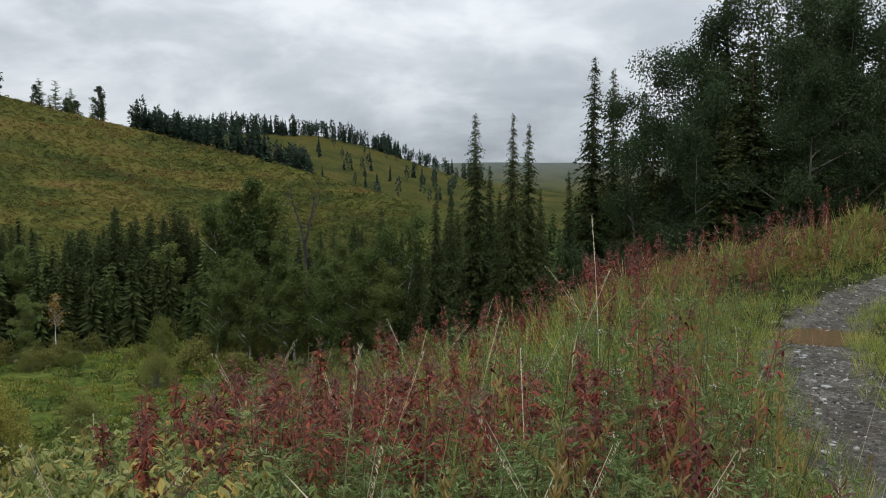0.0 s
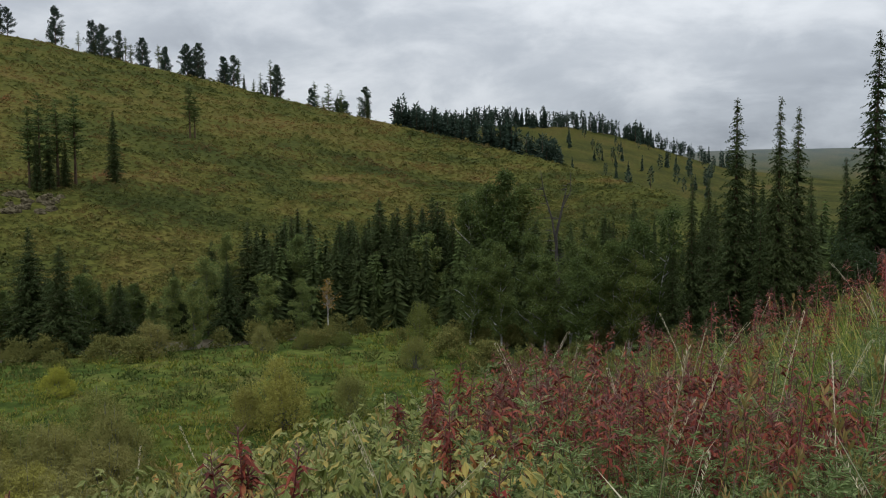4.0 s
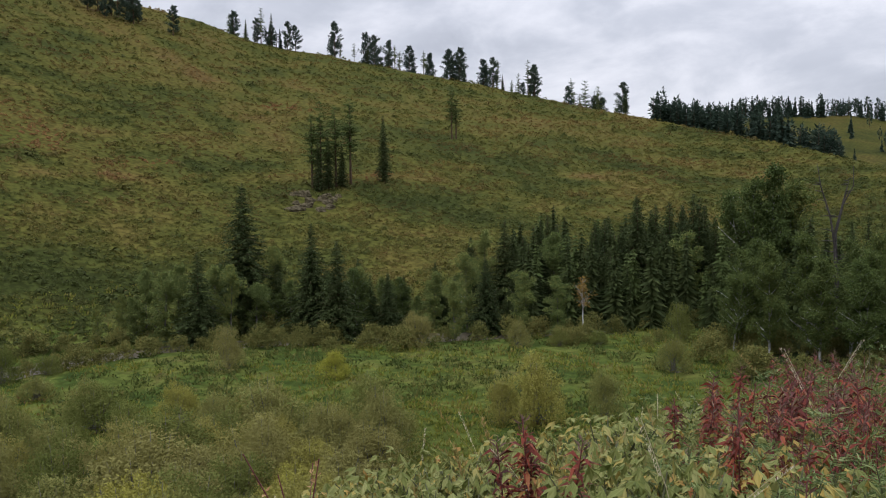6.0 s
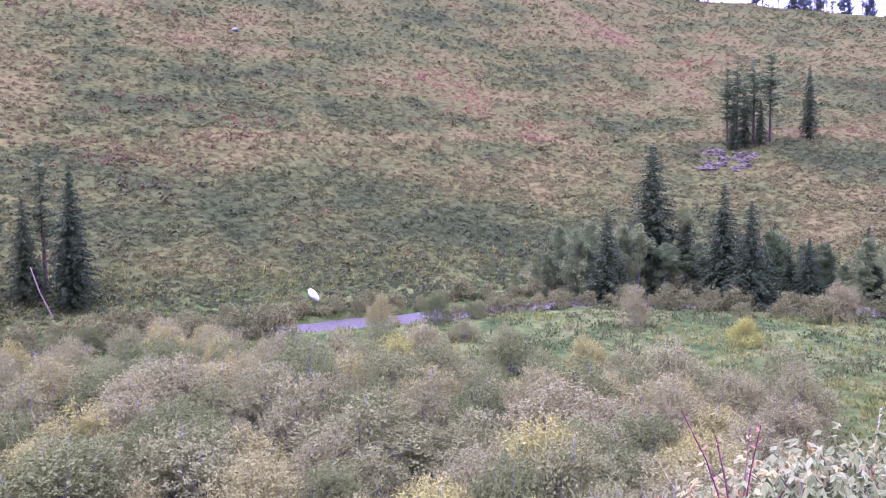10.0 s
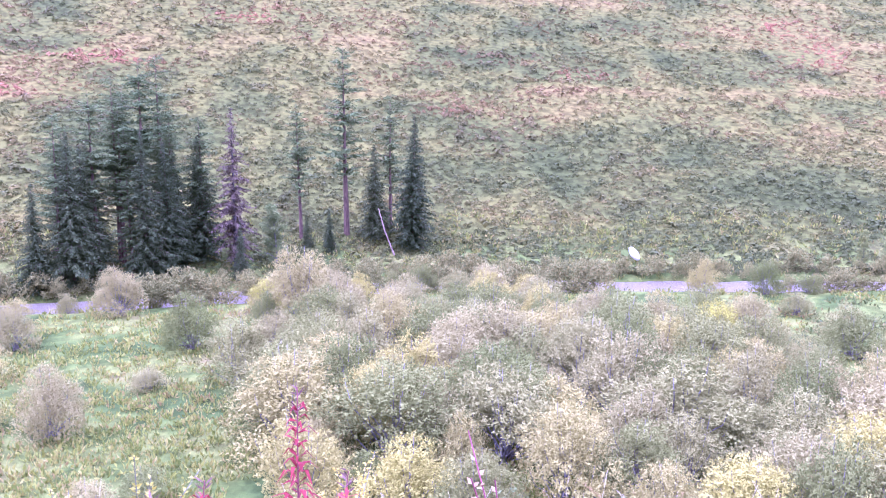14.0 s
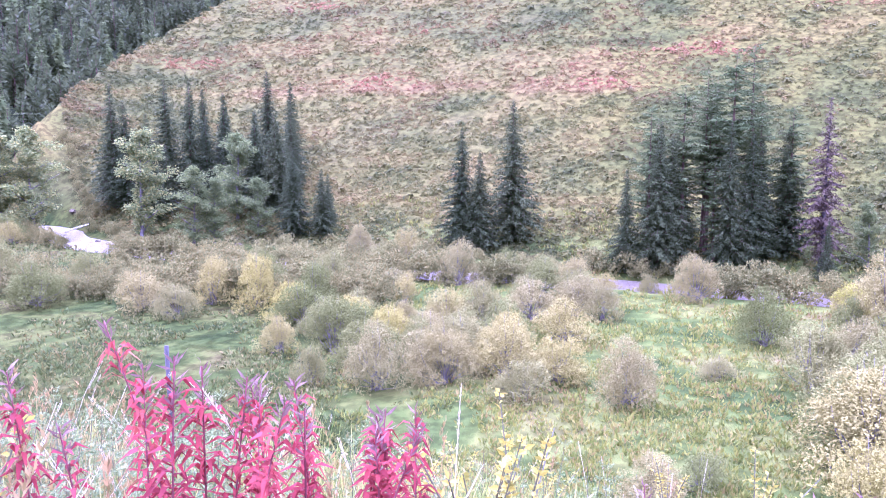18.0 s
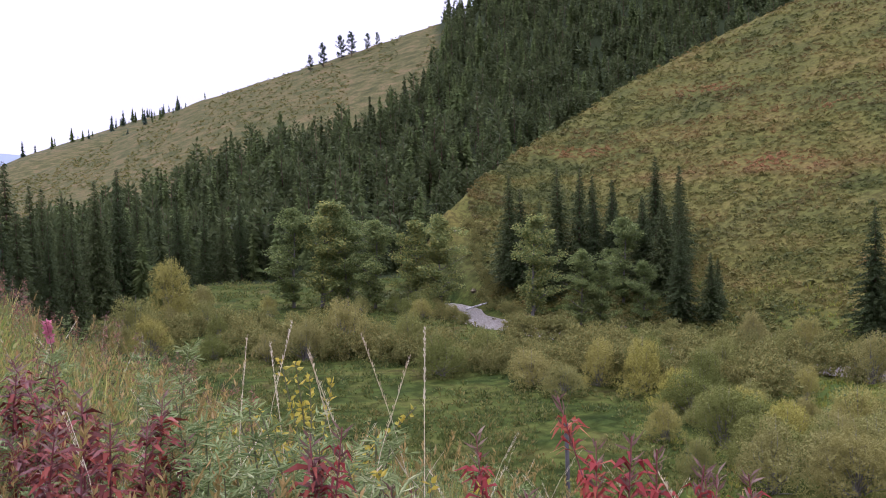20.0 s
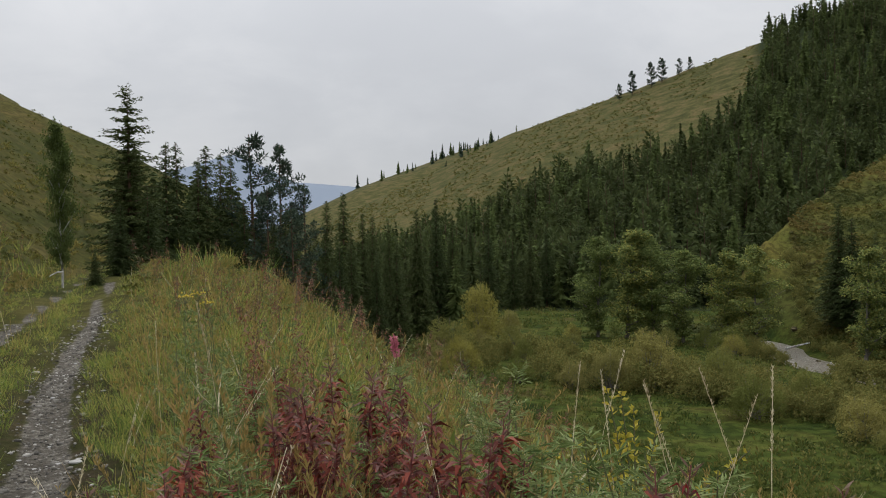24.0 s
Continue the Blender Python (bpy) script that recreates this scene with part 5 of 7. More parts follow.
riverside(-72, -26, 0.9, -1, 2.0, 3.0)
riverside(-19, 19, 0.8, -1, 2.0, 3.0)
thicket(18, 77, 98, 55, 66, 2.2, 3.2, 2.2)
riverside(-60, 70, 2.1, 1, 1.2, 2.4)
riverside(33, 41, 1.0, -1, 1.6, 2.4)
riverside(41, 64, 2.2, -1, 1.4, 2.3)
riverside(66, 110, 2.6, -1, 1.6, 2.8)
riverside(-116, -80, 2.0, -1, 1.5, 2.4)
riverside(-116, -80, 2.4, 1, 1.4, 2.2)
for _ in range(24):
    wx, wy = spot(R6.uniform(14, 48), R6.uniform(72, 84))
    FAR_WILLOW.append((wx, wy, gz(wx, wy) - 0.1, R6.uniform(1.2, 2.6) * 0.36, R6.integers(0, 4)))
for _ in range(46):
    wx, wy = spot(R6.uniform(0, 17), R6.uniform(62, 78))
    FAR_WILLOW.append((wx, wy, gz(wx, wy) - 0.1, R6.uniform(1.4, 3.0) * 0.36, R6.integers(0, 4)))
bulk("willow_thicket", [[(*willow(s, 3600, 0.15)[1], 0)] for s in (111, 112, 113, 114)], [BELT_LEAF], FAR_WILLOW, "olive willow thicket in a belt along the river", "thicket", R6, 0.08)


def far_conifer(seed, h=1.0, radius=0.14, levels=12, per=5):
    """A conifer for far woods, one metre high: whorls of needle sprays on a trunk."""
    rng = np.random.default_rng(seed)
    pos, al, ln = [], [], []
    for i in range(levels):
        u = 0.08 + 0.9 * i / levels
        for b in range(per):
            a = 6.283 * (b + rng.random()) / per
            L = radius * (1 - u) ** 0.75 * rng.uniform(0.6, 1.25) + 0.012
            pos.append((0, 0, u + 0.03))
            al.append((math.cos(a), math.sin(a), -0.35 + rng.normal(0, 0.12)))
            ln.append(L * 1.1)
    ln = np.array(ln)
    w = 0.75 * 12 / levels
    v, f = leaves(pos, al, ln, ln * w + 0.012, rng, tri=True)
    v2, f2 = leaves(np.array(pos) * [1, 1, 0.97], np.array(al) + [0, 0, -0.25], ln * 0.8, ln * w + 0.012, rng, tri=True)
    trunk = strip([(0, 0, 0), (0, 0, 0.5), (0, 0, 1.0)], [0.02, 0.012, 0.003])
    k = 2 if seed % 3 == 0 else 0
    return [(v, f, k), (v2, f2, k), (*trunk, 1)]


def far_pine(seed):
    rng = np.random.default_rng(seed)
    n = 110
    o = unit(rng.normal(0, 1, (n, 3))) * rng.random((n, 1)) ** 0.4
    pos = o * [0.11, 0.11, 0.42] + [0, 0, 0.56]
    v, f = leaves(pos, o * [1, 1, 0.4] + [0, 0, 0.15], 0.10, 0.06, rng, tri=True)
    trunk = strip([(0, 0, 0), (0, 0, 0.5), (0, 0, 0.95)], [0.03, 0.02, 0.006])
    return [(v, f, 0), (*trunk, 1)]


WOOD = [far_conifer(s, 1, r) for s, r in ((1, 0.19), (2, 0.15), (3, 0.22), (4, 0.17), (6, 0.16))]
WOOD_NEAR = [far_conifer(s, 1, r, 24, 8) for s, r in ((1, 0.19), (2, 0.15), (3, 0.2), (4, 0.17))]
PINES = [far_pine(s) for s in (5, 6, 7)]


def rows_at(az, d, h, kinds):
    az, d = np.asarray(az), np.asarray(d)
    x, y = -np.sin(np.radians(az)) * d, np.cos(np.radians(az)) * d
    return np.column_stack([x, y, ground(x, y) - 0.3, h, R6.integers(0, kinds, len(x))])


def wooded_slope():
    """The dense wood below and right of the open grass of the next spur."""
    az, d = R6.uniform(122, 176, 13000), 165 + 330 * R6.random(13000) ** 0.85
    x, y = -np.sin(np.radians(az)) * d, np.cos(np.radians(az)) * d
    z = ground(x, y)
    el = np.degrees(np.arctan2(z - EYE, d))
    limit = knots(az, [122, 20, 148.3, 20, 149.2, 9.4, 150.4, 7.3, 154.5, 5.2, 158, 4.2, 161.7, 3.5, 165.6, 1.5, 168.3, 0, 171, -1.2, 176, -2.4])
    ok = (el < limit + R6.normal(0, 0.35, len(az))) & (hill_parts(az, d)[0] < z - 1)
    az, d = az[ok][:3800], d[ok][:3800]
    h = (7 + 9 * R6.random(len(az)) ** 1.6) * knots(az, [139, 0.9, 176, 1.1])
    bulk("wooded_slope", WOOD + PINES, [FIR_LEAF, BARK, LARCH_LEAF], rows_at(az, d, h, 8), "dense dark conifer wood covering the far slope", "wood", R6, 0.015)


wooded_slope()


def valley_wood():
    """Trees that close the valley floor downstream, and upstream behind the birches."""
    az = np.concatenate([R6.uniform(160, 179, 150), np.concatenate([R6.uniform(-26, 0, 130), R6.uniform(0, 14, 60)]), R6.uniform(9, 30, 170), R6.uniform(176, 192, 40)])
    d = np.concatenate([R6.uniform(125, 230, 150), R6.uniform(84, 150, 190), R6.uniform(86, 106, 170), R6.uniform(78, 110, 40)])
    h = np.concatenate([R6.uniform(9, 15, 150), np.concatenate([R6.uniform(9, 14, 130), R6.uniform(4, 8, 60)]), R6.uniform(5, 11.5, 170), R6.uniform(12, 17, 40)])
    keep = ~((az > 156) & (az < 168) & (d < 170))
    bulk("valley_wood", WOOD_NEAR, [FIR_LEAF, BARK, LARCH_LEAF], rows_at(az[keep], d[keep], h[keep], 4), "dark conifers standing close together on the valley floor", "wood", R6, 0.015)


valley_wood()


def ridge_pines():
    """Pines along the ridges upstream and on the skyline."""
    az = np.concatenate([R6.uniform(3, 19.5, 260), R6.uniform(-3, 4, 60), R6.uniform(9, 20.5, 170), R6.uniform(-1, 9, 46), R6.uniform(44, 48, 3)])
    d = np.concatenate([R6.uniform(548, 590, 260), R6.uniform(545, 580, 60), knots(az[320:490], [9, 232, 18, 281, 20.5, 290]) + R6.uniform(1, 16, 170), R6.uniform(300, 520, 46), R6.uniform(340, 350, 3)])
    h = np.concatenate([R6.uniform(9, 15, 260), R6.uniform(7, 12, 60), R6.uniform(8, 13, 170) * knots(az[320:490], [9, 0.8, 13, 1, 20.5, 0.95]), R6.uniform(6, 11, 46), R6.uniform(7, 9, 3)])
    bulk("ridge_pines", PINES + WOOD[:2], [PINE_LEAF, BARK, LARCH_LEAF], rows_at(az, d, h, 5), "dark pines in a band along the ridge", "wood", R6, 0.02)
    az = np.concatenate([166 + 6 * R6.beta(2, 3, 40), R6.uniform(164, 176, 20), R6.uniform(166, 172, 25)])
    d = np.concatenate([R6.uniform(915, 975, 60), R6.uniform(700, 900, 25)])
    bulk("skyline_pines", WOOD, [PINE_LEAF, BARK, LARCH_LEAF], rows_at(az, d, R6.uniform(7, 19, 85), 5) - [0, 0, 2.5, 0, 0], "scattered pines along the distant skyline", "wood", R6, 0.02)


ridge_pines()


def dome(seed, n=13, high=0.42):
    """A low rounded shrub about one metre wide: sprays that lie over an uneven dome."""
    rng = np.random.default_rng(seed)
    a = np.arange(n) * 2.4 + rng.normal(0, 0.3, n)
    q = np.sqrt((np.arange(n) + 0.4) / n)
    nor = unit(np.column_stack([np.cos(a) * q, np.sin(a) * q, 1.15 - 0.9 * q]) + rng.normal(0, 0.16, (n, 3)))
    c = np.column_stack([np.cos(a) * q * 0.46, np.sin(a) * q * 0.46, high * (1 - 0.8 * q * q) * rng.uniform(0.75, 1.2, n)])
    u = unit(np.cross(nor, rng.normal(size=(n, 3))))
    w = np.cross(nor, u)
    L, W = rng.uniform(0.16, 0.30, (n, 1)), rng.uniform(0.10, 0.18, (n, 1))
    v = np.stack([c - u * L * 0.6 - w * W, c + u * L, c - u * L * 0.6 + w * W], 1).reshape(-1, 3)
    return [(v, np.arange(3 * n).reshape(n, 3), 0)]


def leaf_mound(seed, n=26):
    """A low leafy shrub about one metre wide, of many small sprays."""
    rng = np.random.default_rng(seed)
    o = unit(rng.normal(0, 1, (n, 3)) + [0, 0, 0.5])
    o[:, 2] = abs(o[:, 2])
    return [(*leaves(o * [0.42, 0.42, 0.34] * rng.uniform(0.4, 1.0, (n, 1)), o + rng.normal(0, 0.5, (n, 3)) + [0, 0, 0.4], 0.26 * rng.uniform(0.6, 1.3, n), 0.12, rng), 0)]


def slope_shrubs():
    n = 118000
    az = R6.uniform(-2, 157, n)
    toe = knots(az, [-5, 120, 19, 104, 36, 86, 54, 83.5, 66, 77, 76, 74.5, 85, 74, 97, 73, 109, 71.5, 118, 76.5, 130, 83, 144, 100, 149, 116, 152, 124])
    top = knots(az, [-5, 190, 18, 280, 32, 330, 50, 350, 75, 330, 110, 300, 131, 230, 140, 190, 149, 138, 152, 132])
    d = toe * (top / toe) ** (R6.random(n) ** 1.25)
    x, y = -np.sin(np.radians(az)) * d, np.cos(np.radians(az)) * d
    keep = (fbm(x / 3.5, y / 3.5, 21, 3) + 0.72 > R6.random(n) * 0.8) & (off_line(x, y, RIVER_LINE) > 4) & ((abs(az - 43.4) > 1.2) | (abs(d - 140) > 5))
    az, d, x, y = az[keep], d[keep], x[keep], y[keep]
    size = R6.uniform(0.55, 1.15, len(az)) * (0.45 + d / 330) * (1 + 0.8 * (R6.random(len(az)) > 0.94))
    rows = rows_at(az, d, size, 6)
    rows[:, 2] += 0.2
    tone, blush = hill_cover(x, y, rows[:, 2])
    tone = np.clip(tone + R6.normal(0, 0.07, len(az)) - 0.10 * (size > 1.4), 0, 1)
    bulk("slope_shrubs", [dome(s) for s in (1, 2, 3, 4, 5, 6)], [SHRUB_LEAF], rows, "low autumn shrubs and tall herbs covering the hillside", "shrubs", R6, 0.15, {"tone": tone, "blush": blush})


slope_shrubs()


def open_slopes():
    """Tussocks on the dry open grass downstream and on the hillside above the track."""
    az = np.concatenate([R6.uniform(146, 180, 14000), R6.uniform(182, 226, 9000)])
    d = np.concatenate([180 * (620 / 180) ** R6.random(14000), 26 * (190 / 26) ** R6.random(9000)])
    x, y = -np.sin(np.radians(az)) * d, np.cos(np.radians(az)) * d
    z = ground(x, y)
    limit = knots(az, [146, 20, 149.2, 10.4, 150.4, 8.3, 154.5, 6.2, 158, 5.2, 161.7, 4.5, 165.6, 2.5, 168.3, 1, 171, -0.2, 176, -1.4])
    keep = np.where(az < 181, (np.degrees(np.arctan2(z - EYE, d)) > limit) & (z > FLOOR + 6), (off_line(x, y, RUT_EAST) > 2.2) & (x > 4)) & (fbm(x / (0.03 * d + 2), y / (0.03 * d + 2), 91, 3) > -0.12)
    rows = rows_at(az[keep], d[keep], R6.uniform(0.5, 1.2, keep.sum()) * (0.35 + d[keep] / 340), 6)
    rows[:, 2] += 0.25
    tone, blush = hill_cover(x[keep], y[keep], np.zeros(keep.sum()))
    tone = np.clip(np.where(az[keep] < 181, 0.48, 0.42) + 0.8 * (tone - 0.45) + R6.normal(0, 0.06, keep.sum()), 0, 1)
    bulk("hillside_tussocks", [dome(s, 11, 0.4) for s in (1, 2, 3, 4, 5, 6)], [SHRUB_LEAF], rows, "dry tussocks and low shrubs on the open hillside", "shrubs", R6, 0.15, {"tone": tone, "blush": 0.5 * blush})


open_slopes()


def tuft(seed, n=9, h=0.5, w=0.05, lean=0.5):
    rng = np.random.default_rng(seed)
    a = rng.uniform(0, 6.283, n)
    o = np.column_stack([np.cos(a), np.sin(a), np.zeros(n)])
    al = o * rng.uniform(0.15, lean, (n, 1)) + [0, 0, 1]
    return [(*leaves(o * 0.12 * rng.random((n, 1)), al, h * rng.uniform(0.6, 1.15, n), w, rng), 0)]


def meadow_grass():
    n = 44000
    az, d = R6.uniform(14, 176, n), 20 * (178 / 20) ** R6.random(n)
    x, y = -np.sin(np.radians(az)) * d, np.cos(np.radians(az)) * d
    z = ground(x, y)
    keep = (z < FLOOR + 4.0) & (z > FLOOR - 0.45) & (fbm(x / 5, y / 5, 31, 3) > -0.30)
    rows = rows_at(az[keep], d[keep], 0.55 + R6.random(keep.sum()) * 0.6 * (0.5 + d[keep] / 80), 4)
    rows[:, 2] += 0.2
    rusty = (fbm(x / 9, y / 4, 37, 3)[keep] > 0.06) & (az[keep] < 62) & (d[keep] > 52)
    rank = (az[keep] + R6.normal(0, 4, keep.sum()) > 131) | rusty
    bulk("meadow_grass", [leaf_mound(s, 8) + tuft(s, 4, 0.45, 0.07, 1.2) for s in (1, 2, 3, 4)], [MEADOW_LEAF], rows[~rank], "lush green meadow grass with yellow and rusty patches", "grass", R6, 0.1)
    bulk("meadow_herbs", [leaf_mound(s, 9) + tuft(s, 4, 0.4, 0.06, 1.2) for s in (1, 2, 3, 4)], [RANK_LEAF], rows[rank], "dark rank herbs and rusty grass on the damp meadow", "herbs", R6, 0.1)


meadow_grass()

# ---- single plants by the camera: x, y, height ----
FIREWEED_A = [0.54, 3.13, 0.82, 0.28, 3.97, 0.96, -0.06, 4.98, 1.06, -0.21, 4.57, 1.04, -0.13, 3.98, 0.86, -0.92, 5.91, 0.95, -1.44, 4.98, 0.98, -1.5, 4.75, 0.96, -1.57, 4.3, 0.98, -1.58, 4.09, 0.91, -1.28, 6.05, 0.92, -0.7, 6.14, 0.9, -1.5, 4.54, 0.95, 0.24, 6.47, 0.94, 1.85, 9.8, 1.06, 3.21, 13.6, 1.24, 1.01, 8.92, 0.95, -0.38, 6.47, 1.0, 0.06, 5.98, 0.99, -1.66, 4.95, 1.02, -1.77, 4.71, 1.02, -1.57, 5.18, 0.98, -1.24, 4.64, 0.91, -0.89, 5.91, 1.12, -1.79, 4.27, 0.94, -0.19, 3.94, 0.96, -1.82, 2.96, 1.06, -1.93, 2.9, 1.12]
FIREWEED_B = [-3.67, -0.71, 1.26, -3.38, -0.55, 0.97, -3.25, -1.29, 1.01, -3.21, -1.05, 0.95, -3.35, -1.08, 0.96, -2.99, -1.64, 0.91, -2.74, -2.46, 1.22, -2.49, -2.45, 1.13, -2.61, -2.76, 1.28, -2.45, -2.78, 1.26, -2.3, -2.37, 1.12, -2.93, -2.55, 1.18, -2.28, -2.53, 1.22, -2.46, -2.34, 1.14, -2.3, -3.13, 1.47, -2.08, -3.06, 1.31, -1.25, -3.51, 1.25, -1.9, -3.42, 1.29, -2.16, -2.72, 1.24, -2.43, -2.4, 1.18, -1.84, -2.99, 1.17, -2.22, -2.94, 1.34, -2.13, -2.61, 1.19, -2.0, -2.87, 1.34, -2.19, -2.83, 1.28]
FIREWEED_C = [-0.29, -5.0, 1.15, -0.18, -4.8, 1.0, -0.72, -5.46, 1.19, 0.31, -4.98, 0.92, -0.88, -4.31, 1.14, -0.65, -3.95, 1.08, -0.42, -3.98, 1.04, 0.45, -3.95, 0.93, 0.29, -3.97, 0.87, -1.29, -3.54, 1.21, -0.0, -6.0, 0.93, -0.41, -5.19, 1.09, -0.22, -4.6, 1.1, -0.63, -4.36, 1.09, -0.1, -5.4, 0.95]
ORANGE_STEM = [-3.23, 2.85, 1.1, -3.43, 0.12, 1.0]
YELLOW_SHRUB = [-3.42, -2.36, 1.17, -3.36, -1.49, 0.9, -3.18, -2.38, 1.02, -3.15, -2.39, 1.18, -2.22, -6.04, 1.55, -1.75, -3.74, 1.25, -2.04, -5.62, 1.51]
MUGWORT_HERO = [0.1, -3.99, 0.89, -1.06, -4.37, 1.18, 0.32, -5.98, 0.92, -0.54, -5.98, 1.06, -1.36, -4.38, 1.22, -1.54, -4.31, 1.25, -1.39, -6.35, 1.25, -1.17, -3.96, 1.12, -1.48, -3.42, 1.15, -1.49, -4.7, 1.15, -1.76, -4.17, 1.18, -1.6, -3.59, 1.12, 1.01, 4.87, 0.76, 0.9, 6.41, 0.71, -0.63, 3.52, 0.76, -0.39, 3.76, 0.75, -1.0, 4.27, 0.87, 0.36, 3.36, 0.75, -0.97, 3.03, 0.8]
STALK_ROWS = [-0.35, 2.56, 1.34, 0.08, 3.98, 1.21, -0.32, 3.36, 1.13, 1.12, 5.87, 1.56, 0.67, 4.93, 1.4, -1.27, -4.62, 1.41, -1.66, -4.03, 1.46, -1.87, -3.91, 1.58, 0.27, -5.48, 1.37, -1.49, -3.89, 1.41, -1.37, -4.73, 1.48, -1.86, -4.35, 1.48, -2.01, -4.05, 1.57, -1.58, -4.67, 1.45, -2.93, -2.39, 1.16, -2.61, -2.76, 1.33]
TANSY_ROWS = [1.08, -9.92, 0.99, 0.97, -10.24, 0.97, 0.8, -9.95, 0.88]
YARROW_ROWS = [1.35, 4.6, 0.42, 1.5, 5.1, 0.38, 1.85, 5.5, 0.4, 1.7, 4.75, 0.36, 2.0, 6.3, 0.42, 1.25, 5.6, 0.5, 1.0, 5.0, 0.5, 1.9, 7.2, 0.42, 2.2, 7.9, 0.45, 1.4, 7.4, 0.5, 0.75, 3.9, 0.5, 1.3, 4.1, 0.36, 2.4, 9.0, 0.45, 2.9, 10.3, 0.45, 1.01, 3.64, 0.39, 1.2, 3.69, 0.35, 3.36, 11.5, 0.17, 3.68, 11.4, 0.1, 1.58, 4.19, 0.4, 1.57, 6.8, 0.41, 2.6, 7.54, 0.36]
POST = [-7.79, -10.27, 2.6]

# ---- plants on the bank ----
R7 = np.random.default_rng(7)


def herb_stem(h, rng, bend=0.08):
    t = np.linspace(0, 1, 5)
    b = rng.normal(0, bend, 2)
    return np.column_stack([b[0] * t ** 2 * h, b[1] * t ** 2 * h, t * h])


def spiral(path, n, u0, u1, rng, rise):
    """Places and outward directions of leaves up a stem."""
    t = np.linspace(0, 1, len(path))
    u = np.sort(rng.uniform(u0, u1, n))
    p = np.column_stack([np.interp(u, t, path[:, k]) for k in range(3)])
    a = np.arange(n) * 2.4 + rng.normal(0, 0.3, n)
    return u, p, np.column_stack([np.cos(a), np.sin(a), np.full(n, rise) + rng.normal(0, 0.3, n)])


def drooping(pos, out, length, width, rng):
    """Long leaves that rise, bend over and hang: two quads each, the last one narrowing to the tip."""
    out = unit(np.asarray(out, float))
    n = len(pos)
    flat = unit(out * [1, 1, 0] + 1e-6)
    side = unit(np.cross(flat, [0, 0, 1.0]) + rng.normal(0, 0.35, (n, 3)))
    L, W = np.broadcast_to(length, n)[:, None], np.broadcast_to(width, n)[:, None]
    fall = rng.uniform(0.2, 1.1, (n, 1))
    mid = pos + out * L * 0.5
    end = mid + unit(flat * 0.8 - np.array([0, 0, 1.0]) * fall) * L * 0.5
    v = np.stack([pos - side * W * 0.12, pos + side * W * 0.12, mid + side * W * 0.5, mid - side * W * 0.5, end + side * W * 0.06, end - side * W * 0.06], 1).reshape(-1, 3)
    i = np.arange(n)[:, None] * 6
    return v, np.vstack([i + [[0, 1, 2, 3]], i + [[3, 2, 4, 5]]])


def fireweed_geo(seed, n=190, leaf=0.115):
    """Fireweed one metre high: leaves up the stem, a spike of spent seed pods on top."""
    rng = np.random.default_rng(seed)
    path = herb_stem(1.0, rng, 0.06)
    u, p, o = spiral(path, n, 0.10, 0.94, rng, 0.45)
    fol = drooping(p, o, leaf * (1.2 - 0.6 * u) * rng.uniform(0.65, 1.25, n), leaf * 0.125 * rng.uniform(0.7, 1.4, n), rng)
    us, ps, os_ = spiral(path, 16, 0.86, 1.0, rng, 0.9)
    pods = leaves(ps, os_, 0.05, 0.008, rng)
    return tube(path, np.linspace(0.006, 0.002, 5), 4), fol, pods


def mugwort_geo(seed, n=36):
    """Mugwort one metre high: side shoots with narrow silvery leaf fingers."""
    rng = np.random.default_rng(seed)
    path = herb_stem(1.0, rng, 0.08)
    u, p, o = spiral(path, n, 0.15, 1.0, rng, 0.55)
    pos, al, ln = [], [], []
    for ui, pi, oi in zip(u, p, unit(o)):
        L = 0.17 * (1.15 - 0.75 * ui)
        for k in range(5):
            q = pi + oi * L * (0.2 + 0.2 * k)
            pos += [q, q]
            side = unit(np.cross(oi, [0, 0, 1]))
            al += [oi * 0.6 + side * 0.7 + rng.normal(0, 0.25, 3), oi * 0.6 - side * 0.7 + rng.normal(0, 0.25, 3)]
            ln += [0.048 * rng.uniform(0.7, 1.3)] * 2
    return tube(path, np.linspace(0.006, 0.002, 5), 4), leaves(pos, al, np.array(ln), 0.0095, rng, 0.1)


